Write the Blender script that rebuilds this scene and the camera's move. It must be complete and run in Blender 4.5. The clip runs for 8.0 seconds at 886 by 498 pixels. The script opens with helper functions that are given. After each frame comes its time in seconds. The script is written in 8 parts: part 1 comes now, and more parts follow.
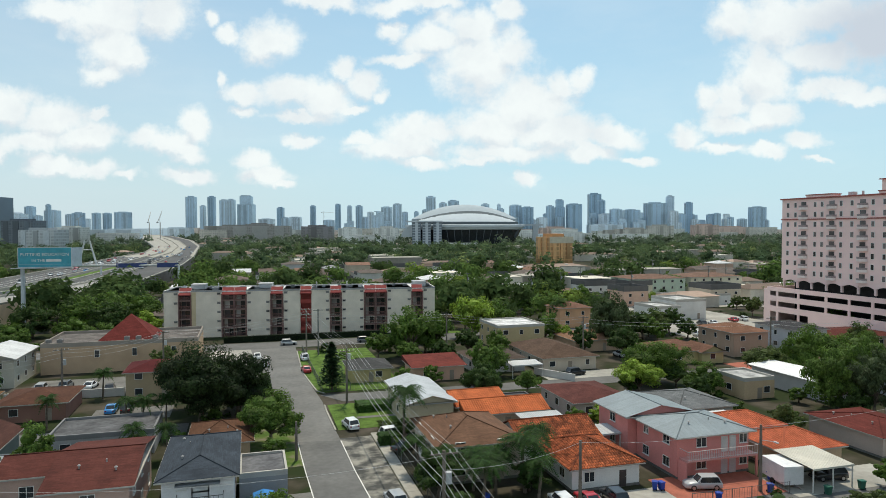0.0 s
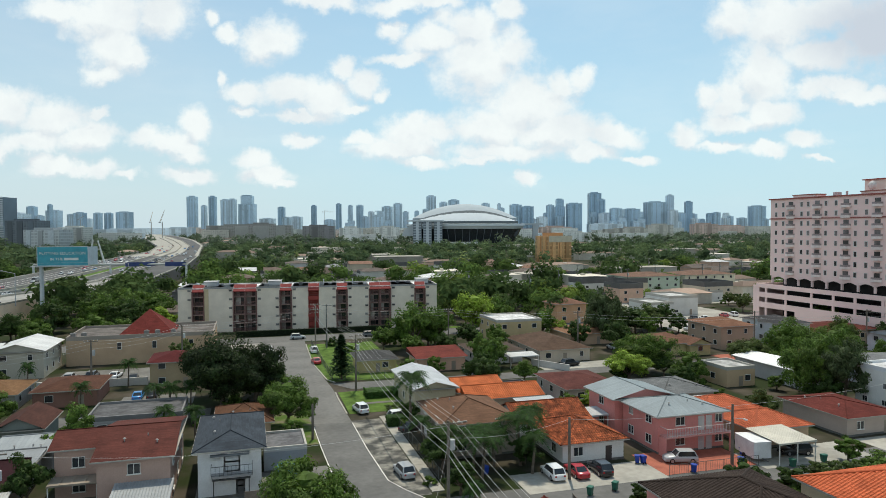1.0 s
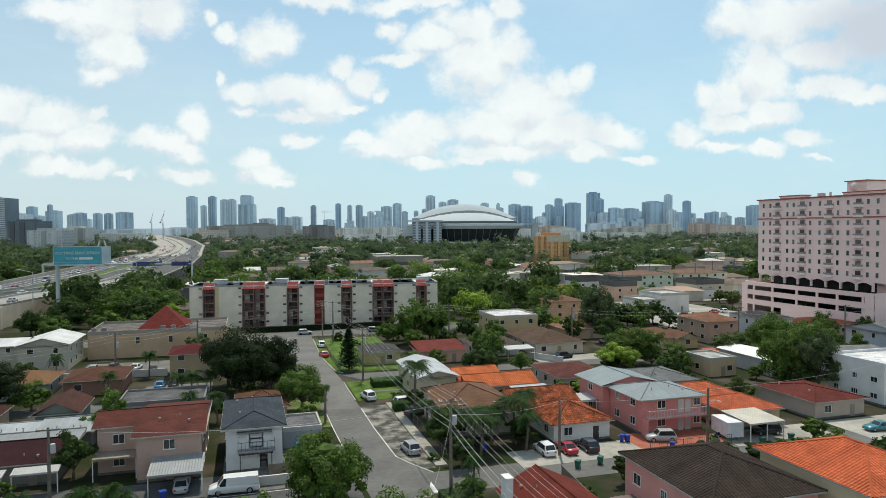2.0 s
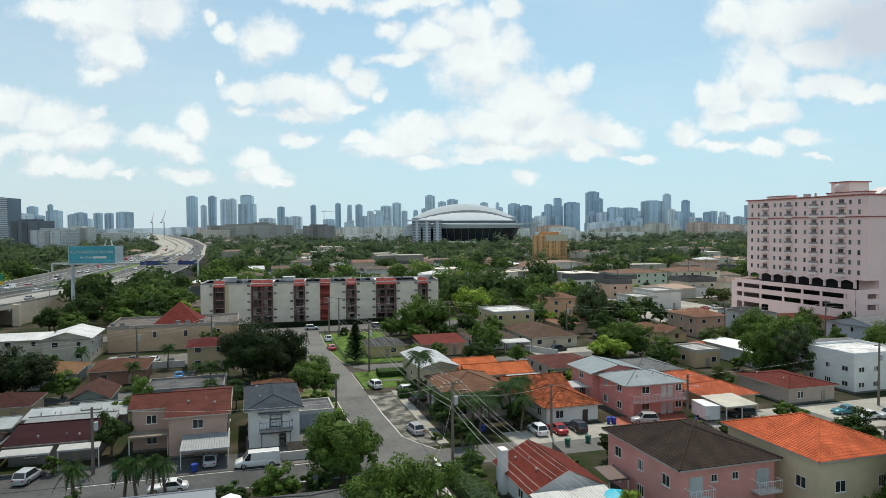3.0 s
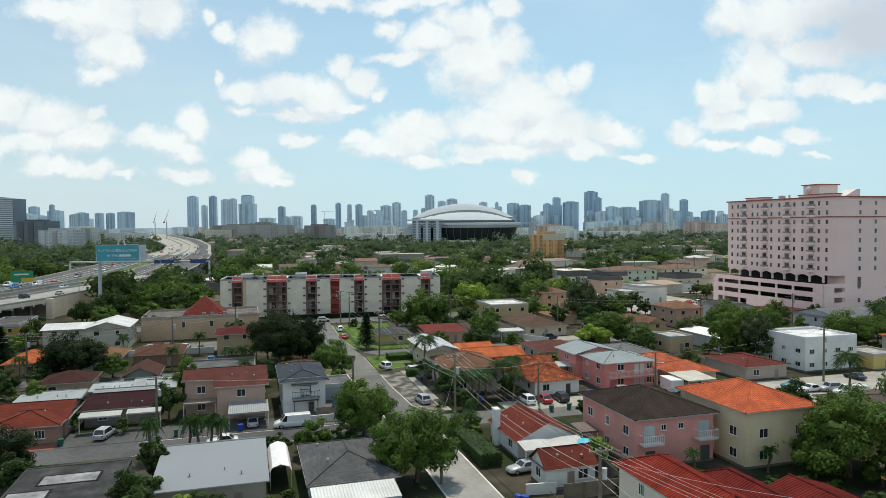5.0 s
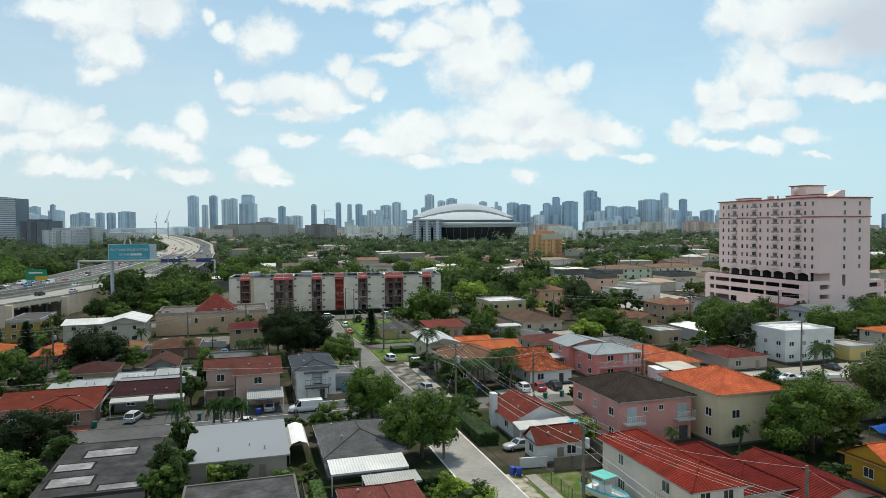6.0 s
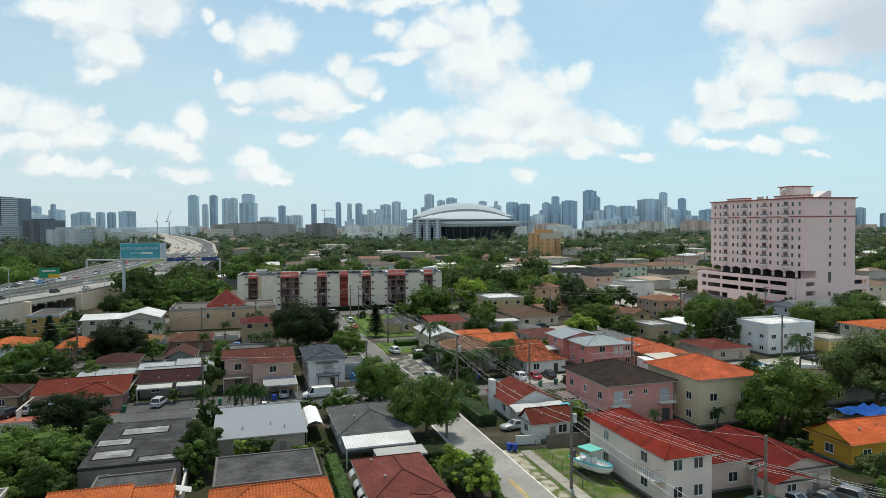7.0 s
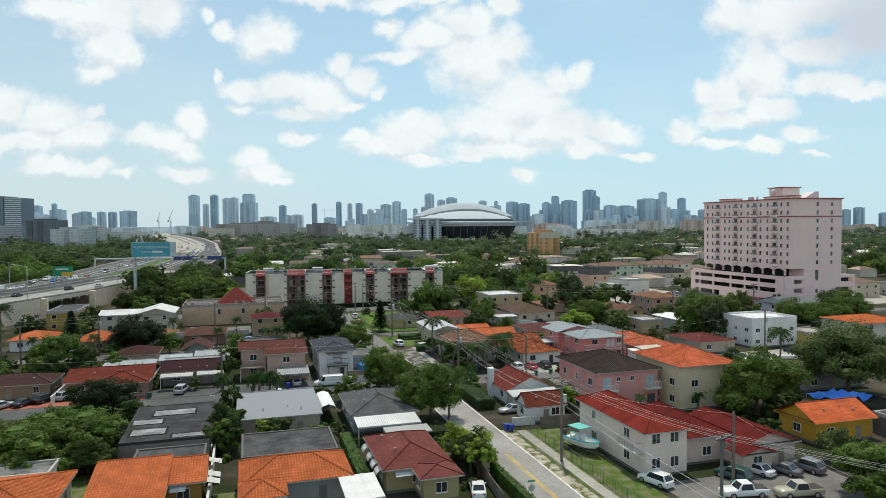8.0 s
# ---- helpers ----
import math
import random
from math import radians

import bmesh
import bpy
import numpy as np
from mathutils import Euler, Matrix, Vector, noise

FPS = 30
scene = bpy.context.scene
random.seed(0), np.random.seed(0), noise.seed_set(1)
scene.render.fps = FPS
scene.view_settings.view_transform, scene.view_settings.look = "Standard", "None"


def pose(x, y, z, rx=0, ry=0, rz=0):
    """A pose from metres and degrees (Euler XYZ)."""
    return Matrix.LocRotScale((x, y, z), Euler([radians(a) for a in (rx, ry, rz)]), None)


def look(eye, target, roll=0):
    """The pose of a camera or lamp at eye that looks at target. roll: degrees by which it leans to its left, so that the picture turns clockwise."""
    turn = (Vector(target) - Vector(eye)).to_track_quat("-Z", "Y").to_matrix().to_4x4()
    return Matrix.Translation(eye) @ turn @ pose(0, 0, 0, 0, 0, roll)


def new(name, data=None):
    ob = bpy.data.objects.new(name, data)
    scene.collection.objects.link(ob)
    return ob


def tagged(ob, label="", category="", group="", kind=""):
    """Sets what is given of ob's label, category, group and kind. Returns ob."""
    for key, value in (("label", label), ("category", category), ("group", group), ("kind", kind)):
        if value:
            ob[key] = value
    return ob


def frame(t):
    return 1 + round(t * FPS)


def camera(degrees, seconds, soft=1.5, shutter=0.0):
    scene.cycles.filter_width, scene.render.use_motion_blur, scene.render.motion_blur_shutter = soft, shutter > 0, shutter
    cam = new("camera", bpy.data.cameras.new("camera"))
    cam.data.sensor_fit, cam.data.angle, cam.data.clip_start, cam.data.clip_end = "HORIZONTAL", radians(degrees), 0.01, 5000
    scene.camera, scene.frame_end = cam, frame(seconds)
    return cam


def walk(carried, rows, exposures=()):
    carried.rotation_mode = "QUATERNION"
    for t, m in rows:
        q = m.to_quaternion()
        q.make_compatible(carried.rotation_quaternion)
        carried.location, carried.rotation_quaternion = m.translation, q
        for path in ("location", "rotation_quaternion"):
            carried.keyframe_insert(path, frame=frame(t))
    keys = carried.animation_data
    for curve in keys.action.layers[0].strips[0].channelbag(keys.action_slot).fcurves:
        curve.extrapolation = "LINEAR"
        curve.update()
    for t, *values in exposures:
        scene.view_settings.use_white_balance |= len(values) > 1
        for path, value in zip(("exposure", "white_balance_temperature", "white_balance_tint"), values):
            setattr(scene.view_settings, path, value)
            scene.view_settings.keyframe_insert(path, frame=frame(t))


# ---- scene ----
cam = camera(67.3, 8.0, 0.6)
SCALE = 1.18   # one unit of the plan in metres
PATH = [
    (0, (6.136, 6.769, 27.239), (6.699, 8.687, 27.179), -0.1),
    (0.5, (4.905, 3.137, 27.245), (5.468, 5.055, 27.183), -0.141),
    (1, (3.655, -0.5, 27.255), (4.217, 1.419, 27.193), -0.179),
    (1.5, (2.389, -4.148, 27.274), (2.952, -2.23, 27.212), -0.215),
    (3, (-1.368, -15.135, 27.407), (-0.802, -13.217, 27.343), -0.305),
    (3.5, (-2.617, -18.807, 27.433), (-2.051, -16.89, 27.367), -0.33),
    (4, (-3.857, -22.477, 27.455), (-3.29, -20.56, 27.389), -0.352),
    (4.5, (-5.084, -26.138, 27.479), (-4.516, -24.221, 27.413), -0.371),
    (5.8, (-8.259, -35.656, 27.586), (-7.693, -33.739, 27.521), -0.408),
    (6, (-8.763, -37.12, 27.591), (-8.195, -35.203, 27.524), -0.412),
    (6.5, (-10.061, -40.775, 27.601), (-9.493, -38.859, 27.534), -0.42),
    (7, (-11.376, -44.441, 27.604), (-10.807, -42.525, 27.535), -0.426),
    (7.5, (-12.681, -48.129, 27.601), (-12.113, -46.213, 27.531), -0.428),
    (8, (-13.975, -51.829, 27.598), (-13.406, -49.913, 27.528), -0.428),
]
walk(cam, [(t, look(Vector(eye) * SCALE, Vector(target) * SCALE, roll)) for t, eye, target, roll in PATH])

# ---- world and sun ----
world = bpy.data.worlds.new("sky")
scene.world = world
world.use_nodes = True
SUN_EL, SUN_AZ = radians(66), radians(20)   # azimuth clockwise from +y


def build_sky():
    nt = world.node_tree
    nt.nodes.clear()
    N, L = nt.nodes.new, nt.links.new

    def vm(op, a, b=None):
        n = N("ShaderNodeVectorMath")
        n.operation = op
        for i, v in enumerate((a, b)):
            if v is None:
                continue
            if isinstance(v, tuple):
                n.inputs[i].default_value = v
            else:
                L(v, n.inputs[i])
        return n

    def ma(op, a, b=None, clamp=False):
        n = N("ShaderNodeMath")
        n.operation, n.use_clamp = op, clamp
        for i, v in enumerate((a, b)):
            if v is None:
                continue
            if isinstance(v, (int, float)):
                n.inputs[i].default_value = v
            else:
                L(v, n.inputs[i])
        return n.outputs[0]

    tc = N("ShaderNodeTexCoord").outputs["Generated"]
    psi = radians(16.4)
    right = vm("DOT_PRODUCT", tc, (math.cos(psi), -math.sin(psi), 0)).outputs["Value"]
    ahead = ma("MAXIMUM", vm("DOT_PRODUCT", tc, (math.sin(psi), math.cos(psi), 0)).outputs["Value"], 0.02)
    up = vm("DOT_PRODUCT", tc, (0, 0, 1)).outputs["Value"]
    comb = N("ShaderNodeCombineXYZ")
    L(ma("DIVIDE", right, ahead), comb.inputs[0])
    L(ma("DIVIDE", up, ahead), comb.inputs[1])

    def noise_tex(vec, scale, detail, rough=0.6):
        n = N("ShaderNodeTexNoise")
        n.inputs["Scale"].default_value, n.inputs["Detail"].default_value = scale, detail
        n.inputs["Roughness"].default_value = rough
        L(vec, n.inputs["Vector"])
        return n

    warp = noise_tex(comb.outputs[0], 15, 6)
    off = vm("MULTIPLY", vm("SUBTRACT", warp.outputs["Color"], (0.5, 0.5, 0.5)).outputs[0], (0.062, 0.055, 0))
    place = vm("ADD", comb.outputs[0], off.outputs[0]).outputs[0]
    nearest = above = None
    higher = vm("ADD", place, (0.006, 0.024, 0)).outputs[0]
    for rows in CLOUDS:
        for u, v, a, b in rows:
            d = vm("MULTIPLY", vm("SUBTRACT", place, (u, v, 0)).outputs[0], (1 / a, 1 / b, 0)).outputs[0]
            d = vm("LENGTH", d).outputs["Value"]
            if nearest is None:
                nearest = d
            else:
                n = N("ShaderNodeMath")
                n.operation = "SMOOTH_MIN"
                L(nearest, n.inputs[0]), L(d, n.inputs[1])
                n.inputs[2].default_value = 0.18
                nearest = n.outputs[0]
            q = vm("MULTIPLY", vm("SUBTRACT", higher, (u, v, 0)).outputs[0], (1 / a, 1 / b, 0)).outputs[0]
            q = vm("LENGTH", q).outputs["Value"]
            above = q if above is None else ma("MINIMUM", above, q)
    fine = noise_tex(comb.outputs[0], 26, 10, 0.64).outputs[0]
    edge = ma("ADD", nearest, ma("MULTIPLY", ma("SUBTRACT", fine, 0.5), 1.5))
    ramp = N("ShaderNodeMapRange")
    ramp.interpolation_type = "SMOOTHSTEP"
    L(edge, ramp.inputs[0])
    for i, v in ((1, 1.45), (2, 0.52), (3, 0), (4, 0.96)):
        ramp.inputs[i].default_value = v
    # thin veil over the whole sky, thickest at the horizon, with soft streaks of high cloud
    streaks = noise_tex(vm("MULTIPLY", tc, (1.0, 1.0, 3.2)).outputs[0], 3.2, 5).outputs[0]
    thin = N("ShaderNodeMapRange")
    thin.interpolation_type = "SMOOTHSTEP"
    L(streaks, thin.inputs[0])
    for i, v in ((1, 0.42), (2, 0.75), (3, 0.0), (4, 0.14)):
        thin.inputs[i].default_value = v
    low = N("ShaderNodeValToRGB")
    e = low.color_ramp.elements
    e[0].position, e[0].color = 0.0, (0.93,) * 3 + (1,)
    e[1].position, e[1].color = 1.0, (0.12,) * 3 + (1,)
    for p, v in ((0.1, 0.76), (0.3, 0.5), (0.5, 0.3)):
        k = e.new(p)
        k.color = (v, v, v, 1)
    L(up, low.inputs[0])
    # scattered cumulus overhead and behind, out of view, added for ambient light
    puffs = N("ShaderNodeMapRange")
    puffs.interpolation_type = "SMOOTHSTEP"
    L(noise_tex(vm("MULTIPLY", tc, (1.0, 1.0, 2.2)).outputs[0], 4.5, 6).outputs[0], puffs.inputs[0])
    for i, v in ((1, 0.38), (2, 0.66), (3, 0.0), (4, 0.42)):
        puffs.inputs[i].default_value = v
    over, rear = N("ShaderNodeMapRange"), N("ShaderNodeMapRange")
    L(up, over.inputs[0])
    L(vm("DOT_PRODUCT", tc, (math.sin(psi), math.cos(psi), 0)).outputs["Value"], rear.inputs[0])
    for i, v in ((1, 0.36), (2, 0.6), (3, 0.0), (4, 1.0)):
        over.inputs[i].default_value = v
    for i, v in ((1, 0.55), (2, 0.1), (3, 0.0), (4, 1.0)):
        rear.inputs[i].default_value = v
    around = ma("MULTIPLY", puffs.outputs[0], ma("MAXIMUM", over.outputs[0], rear.outputs[0]))
    mask = ma("MAXIMUM", ma("MAXIMUM", ramp.outputs[0], thin.outputs[0]), around)
    sky = N("ShaderNodeTexSky")
    sky.sky_type, sky.sun_disc = "NISHITA", False
    sky.sun_elevation, sky.sun_rotation = SUN_EL, SUN_AZ
    sky.air_density, sky.dust_density, sky.ozone_density = 1.0, 0.6, 1.6

    def mix(fac, a, b):
        n = N("ShaderNodeMix")
        n.data_type = "RGBA"
        L(fac, n.inputs["Factor"])
        for key, v in (("A", a), ("B", b)):
            s = [i for i in n.inputs if i.name == key and i.type == "RGBA"][0]
            if isinstance(v, tuple):
                s.default_value = v
            else:
                L(v, s)
        return [o for o in n.outputs if o.type == "RGBA"][0]

    grey = noise_tex(comb.outputs[0], 10, 7).outputs[0]
    dark = vm("LENGTH", vm("MULTIPLY", vm("SUBTRACT", place, (0.655, 0.29, 0)).outputs[0], (1 / 0.13, 1 / 0.07, 0)).outputs[0]).outputs["Value"]
    dk = N("ShaderNodeMapRange")
    dk.interpolation_type = "SMOOTHSTEP"
    L(dark, dk.inputs[0])
    for i, v in ((1, 1.5), (2, 0.3), (3, 0), (4, 0.85)):
        dk.inputs[i].default_value = v
    gr = N("ShaderNodeMapRange")
    L(grey, gr.inputs[0])
    for i, v in ((1, 0.43), (2, 0.72), (3, 0.0), (4, 0.35)):
        gr.inputs[i].default_value = v
    under = N("ShaderNodeMapRange")        # bases lie in their own shade
    under.interpolation_type = "SMOOTHSTEP"
    L(ma("SUBTRACT", ma("ADD", nearest, ma("MULTIPLY", ma("SUBTRACT", fine, 0.5), 1.2)), above), under.inputs[0])
    for i, v in ((1, -0.2), (2, 0.75), (3, 0.0), (4, 0.42)):
        under.inputs[i].default_value = v
    cloud = mix(ma("MAXIMUM", ma("MAXIMUM", gr.outputs[0], under.outputs[0]), dk.outputs[0]), CLOUD_LIT, CLOUD_SHADE)
    back = ma("MULTIPLY", vm("DOT_PRODUCT", tc, (math.sin(psi), math.cos(psi), 0)).outputs["Value"], -1.0)
    glow = vm("SCALE", (0.8, 0.74, 0.6))   # unseen cumulus opposite the sun, warm glow added to fill camera-facing walls
    L(ma("MAXIMUM", back, 0.0), glow.inputs["Scale"])
    lit = vm("MULTIPLY", cloud, vm("ADD", glow.outputs[0], (1.0, 1.0, 1.0)).outputs[0])
    tinted = vm("MULTIPLY", sky.outputs[0], (0.74, 1.02, 0.99)).outputs[0]
    west = N("ShaderNodeMapRange")         # greyer haze low in the west
    west.interpolation_type = "SMOOTHSTEP"
    L(right, west.inputs[0])
    for i, v in ((1, 0.1), (2, -0.5), (3, 0.0), (4, 0.8)):
        west.inputs[i].default_value = v
    haze = mix(west.outputs[0], HORIZON, WEST_HAZE)
    horizon = mix(low.outputs[0], tinted, haze)
    out = mix(mask, horizon, lit.outputs[0])
    bg = N("ShaderNodeBackground")
    L(out, bg.inputs[0])
    bg.inputs[1].default_value = SKY
    L(bg.outputs[0], N("ShaderNodeOutputWorld").inputs[0])


SKY = 0.13
CLOUD_LIT, CLOUD_SHADE, HORIZON, WEST_HAZE = (7.1, 7.5, 7.4, 1), (4.2, 4.7, 5.4, 1), (4.3, 5.85, 6.65, 1), (4.75, 5.6, 6.0, 1)
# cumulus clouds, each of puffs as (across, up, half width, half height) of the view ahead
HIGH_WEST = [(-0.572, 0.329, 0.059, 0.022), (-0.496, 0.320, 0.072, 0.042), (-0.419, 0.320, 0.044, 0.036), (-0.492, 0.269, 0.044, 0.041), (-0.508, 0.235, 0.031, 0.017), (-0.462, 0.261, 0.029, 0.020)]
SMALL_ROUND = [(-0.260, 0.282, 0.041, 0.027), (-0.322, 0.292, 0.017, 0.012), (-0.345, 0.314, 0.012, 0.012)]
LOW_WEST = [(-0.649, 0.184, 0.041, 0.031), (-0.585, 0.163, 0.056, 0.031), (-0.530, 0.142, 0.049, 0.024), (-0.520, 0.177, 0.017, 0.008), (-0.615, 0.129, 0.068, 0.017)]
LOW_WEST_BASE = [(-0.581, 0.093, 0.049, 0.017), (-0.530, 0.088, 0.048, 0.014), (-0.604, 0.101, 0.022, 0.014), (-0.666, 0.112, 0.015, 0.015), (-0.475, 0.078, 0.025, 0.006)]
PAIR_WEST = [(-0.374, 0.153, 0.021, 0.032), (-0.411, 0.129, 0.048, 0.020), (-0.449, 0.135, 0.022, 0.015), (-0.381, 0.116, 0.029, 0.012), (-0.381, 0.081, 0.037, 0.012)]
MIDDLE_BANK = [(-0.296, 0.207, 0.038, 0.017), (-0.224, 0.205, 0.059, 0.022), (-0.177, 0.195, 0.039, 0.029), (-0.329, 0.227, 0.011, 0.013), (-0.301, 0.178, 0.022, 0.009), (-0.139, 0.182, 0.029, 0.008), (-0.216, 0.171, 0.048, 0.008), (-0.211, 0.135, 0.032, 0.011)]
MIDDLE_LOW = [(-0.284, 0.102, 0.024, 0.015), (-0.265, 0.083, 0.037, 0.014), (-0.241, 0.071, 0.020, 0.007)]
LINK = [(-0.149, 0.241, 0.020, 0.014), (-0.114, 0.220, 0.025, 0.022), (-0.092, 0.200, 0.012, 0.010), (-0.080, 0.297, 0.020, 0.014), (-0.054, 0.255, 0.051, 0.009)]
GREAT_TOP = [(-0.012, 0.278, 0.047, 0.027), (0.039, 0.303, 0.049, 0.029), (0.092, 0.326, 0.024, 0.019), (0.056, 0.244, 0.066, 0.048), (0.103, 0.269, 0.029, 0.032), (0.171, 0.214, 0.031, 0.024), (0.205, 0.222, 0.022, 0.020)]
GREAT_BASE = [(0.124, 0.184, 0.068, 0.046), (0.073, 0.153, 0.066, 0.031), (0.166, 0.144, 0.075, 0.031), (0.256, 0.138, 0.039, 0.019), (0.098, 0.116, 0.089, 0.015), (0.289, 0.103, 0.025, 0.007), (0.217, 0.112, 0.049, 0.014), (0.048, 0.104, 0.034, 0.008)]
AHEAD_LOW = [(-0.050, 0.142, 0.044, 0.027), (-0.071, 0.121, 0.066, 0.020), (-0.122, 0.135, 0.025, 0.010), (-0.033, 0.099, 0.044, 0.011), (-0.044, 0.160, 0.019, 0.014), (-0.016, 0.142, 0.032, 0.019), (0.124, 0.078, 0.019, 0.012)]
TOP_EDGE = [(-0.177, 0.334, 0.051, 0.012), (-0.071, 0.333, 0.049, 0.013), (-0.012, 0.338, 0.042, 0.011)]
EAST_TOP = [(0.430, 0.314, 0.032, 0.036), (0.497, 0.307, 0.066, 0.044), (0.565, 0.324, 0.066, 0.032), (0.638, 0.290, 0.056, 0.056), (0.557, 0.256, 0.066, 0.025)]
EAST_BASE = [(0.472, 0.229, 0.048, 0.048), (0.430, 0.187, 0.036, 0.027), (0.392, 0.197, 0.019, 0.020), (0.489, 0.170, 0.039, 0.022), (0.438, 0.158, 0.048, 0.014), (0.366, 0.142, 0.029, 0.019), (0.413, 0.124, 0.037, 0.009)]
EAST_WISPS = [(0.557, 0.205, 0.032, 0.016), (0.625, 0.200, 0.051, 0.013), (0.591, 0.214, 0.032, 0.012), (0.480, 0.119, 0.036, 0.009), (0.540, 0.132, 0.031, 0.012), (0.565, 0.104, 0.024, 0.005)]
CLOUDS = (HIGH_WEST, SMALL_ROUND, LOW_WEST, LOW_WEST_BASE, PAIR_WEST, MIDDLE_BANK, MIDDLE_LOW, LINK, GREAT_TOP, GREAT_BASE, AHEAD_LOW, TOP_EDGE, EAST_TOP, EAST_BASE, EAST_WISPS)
build_sky()
sun = new("sun", bpy.data.lights.new("sun", "SUN"))
sun.data.energy, sun.data.angle, sun.data.color = 3.4, radians(0.8), (1.0, 0.91, 0.74)
sun.matrix_world = look((0, 0, 60), Vector((0, 0, 60)) - Vector((math.sin(SUN_AZ) * math.cos(SUN_EL), math.cos(SUN_AZ) * math.cos(SUN_EL), math.sin(SUN_EL))))
scene.view_settings.exposure = 0.0


# ---- mesh helpers ----
class Mesh:
    """Collects vertices and faces, with a map in metres where a face gives one."""

    def __init__(self):
        self.v, self.f, self.uv = [], [], []

    def face(self, pts, uv=None):
        n = len(self.v)
        self.v += [tuple(p) for p in pts]
        self.f.append(tuple(range(n, n + len(pts))))
        self.uv.append(uv)
        return self

    def box(self, x0, y0, z0, x1, y1, z1):
        n = len(self.v)
        self.v += [(x0, y0, z0), (x1, y0, z0), (x1, y1, z0), (x0, y1, z0), (x0, y0, z1), (x1, y0, z1), (x1, y1, z1), (x0, y1, z1)]
        for q in ((0, 3, 2, 1), (4, 5, 6, 7), (0, 1, 5, 4), (1, 2, 6, 5), (2, 3, 7, 6), (3, 0, 4, 7)):
            self.f.append(tuple(n + i for i in q))
            self.uv.append(None)
        return self

    def tube(self, p0, p1, r0, r1=None, n=8, cap=True):
        r1 = r0 if r1 is None else r1
        p0, p1 = Vector(p0), Vector(p1)
        d = (p1 - p0).normalized()
        a = d.orthogonal().normalized()
        b = d.cross(a)
        k = len(self.v)
        for p, r in ((p0, r0), (p1, r1)):
            for i in range(n):
                t = 2 * math.pi * i / n
                self.v.append(tuple(p + a * (r * math.cos(t)) + b * (r * math.sin(t))))
        for i in range(n):
            j = (i + 1) % n
            self.f.append((k + i, k + j, k + n + j, k + n + i))
            self.uv.append(None)
        if cap:
            self.f.append(tuple(k + i for i in reversed(range(n))))
            self.f.append(tuple(k + n + i for i in range(n)))
            self.uv += [None, None]
        return self

    def prism(self, outline, y0, y1):
        """An outline in x and z pushed along y."""
        n = len(outline)
        k = len(self.v)
        self.v += [(x, y0, z) for x, z in outline] + [(x, y1, z) for x, z in outline]
        self.f.append(tuple(k + i for i in range(n)))
        self.f.append(tuple(k + n + i for i in reversed(range(n))))
        self.uv += [None, None]
        for i in range(n):
            j = (i + 1) % n
            self.f.append((k + i, k + n + i, k + n + j, k + j))
            self.uv.append(None)
        return self

    def data(self, name, smooth=False):
        me = bpy.data.meshes.new(name)
        me.from_pydata([(x * SCALE, y * SCALE, z * SCALE) for x, y, z in self.v], [], self.f)
        if any(u for u in self.uv):
            lay = me.uv_layers.new(name="UVMap")
            i = 0
            for f, u in zip(self.f, self.uv):
                for k in range(len(f)):
                    lay.data[i].uv = u[k] if u else (0, 0)
                    i += 1
        if smooth:
            me.polygons.foreach_set("use_smooth", [True] * len(me.polygons))
        me.update()
        return me


def part(name, mesh, material, parent, label="", at=(0, 0, 0), rz=0.0, color=None, smooth=False):
    me = mesh if isinstance(mesh, bpy.types.Mesh) else mesh.data(name, smooth)
    if material and not me.materials:
        me.materials.append(material)
    ob = new(name, me)
    ob.parent = parent
    ob.location, ob.rotation_euler = Vector(at) * SCALE, (0, 0, rz)
    if color:
        ob.color = (*color, 1)
    elif parent:
        ob.color = parent.color
    return tagged(ob, label)


def thing(name, x, y, z=0.0, rz=0.0, label="", category="", group="", kind="", color=None):
    ob = new(name)
    ob.location, ob.rotation_euler = Vector((x, y, z)) * SCALE, (0, 0, rz)
    ob.empty_display_size = 0.3
    if color:
        ob.color = (*color, 1)
    return tagged(ob, label, category, group, kind)


def piece(name, mesh, material, label="", category="", group="", kind="", color=None, at=(0, 0, 0), rz=0.0, smooth=False):
    """A top-level thing that is one mesh."""
    ob = part(name, mesh, material, None, label, at, rz, color, smooth)
    return tagged(ob, "", category, group, kind)


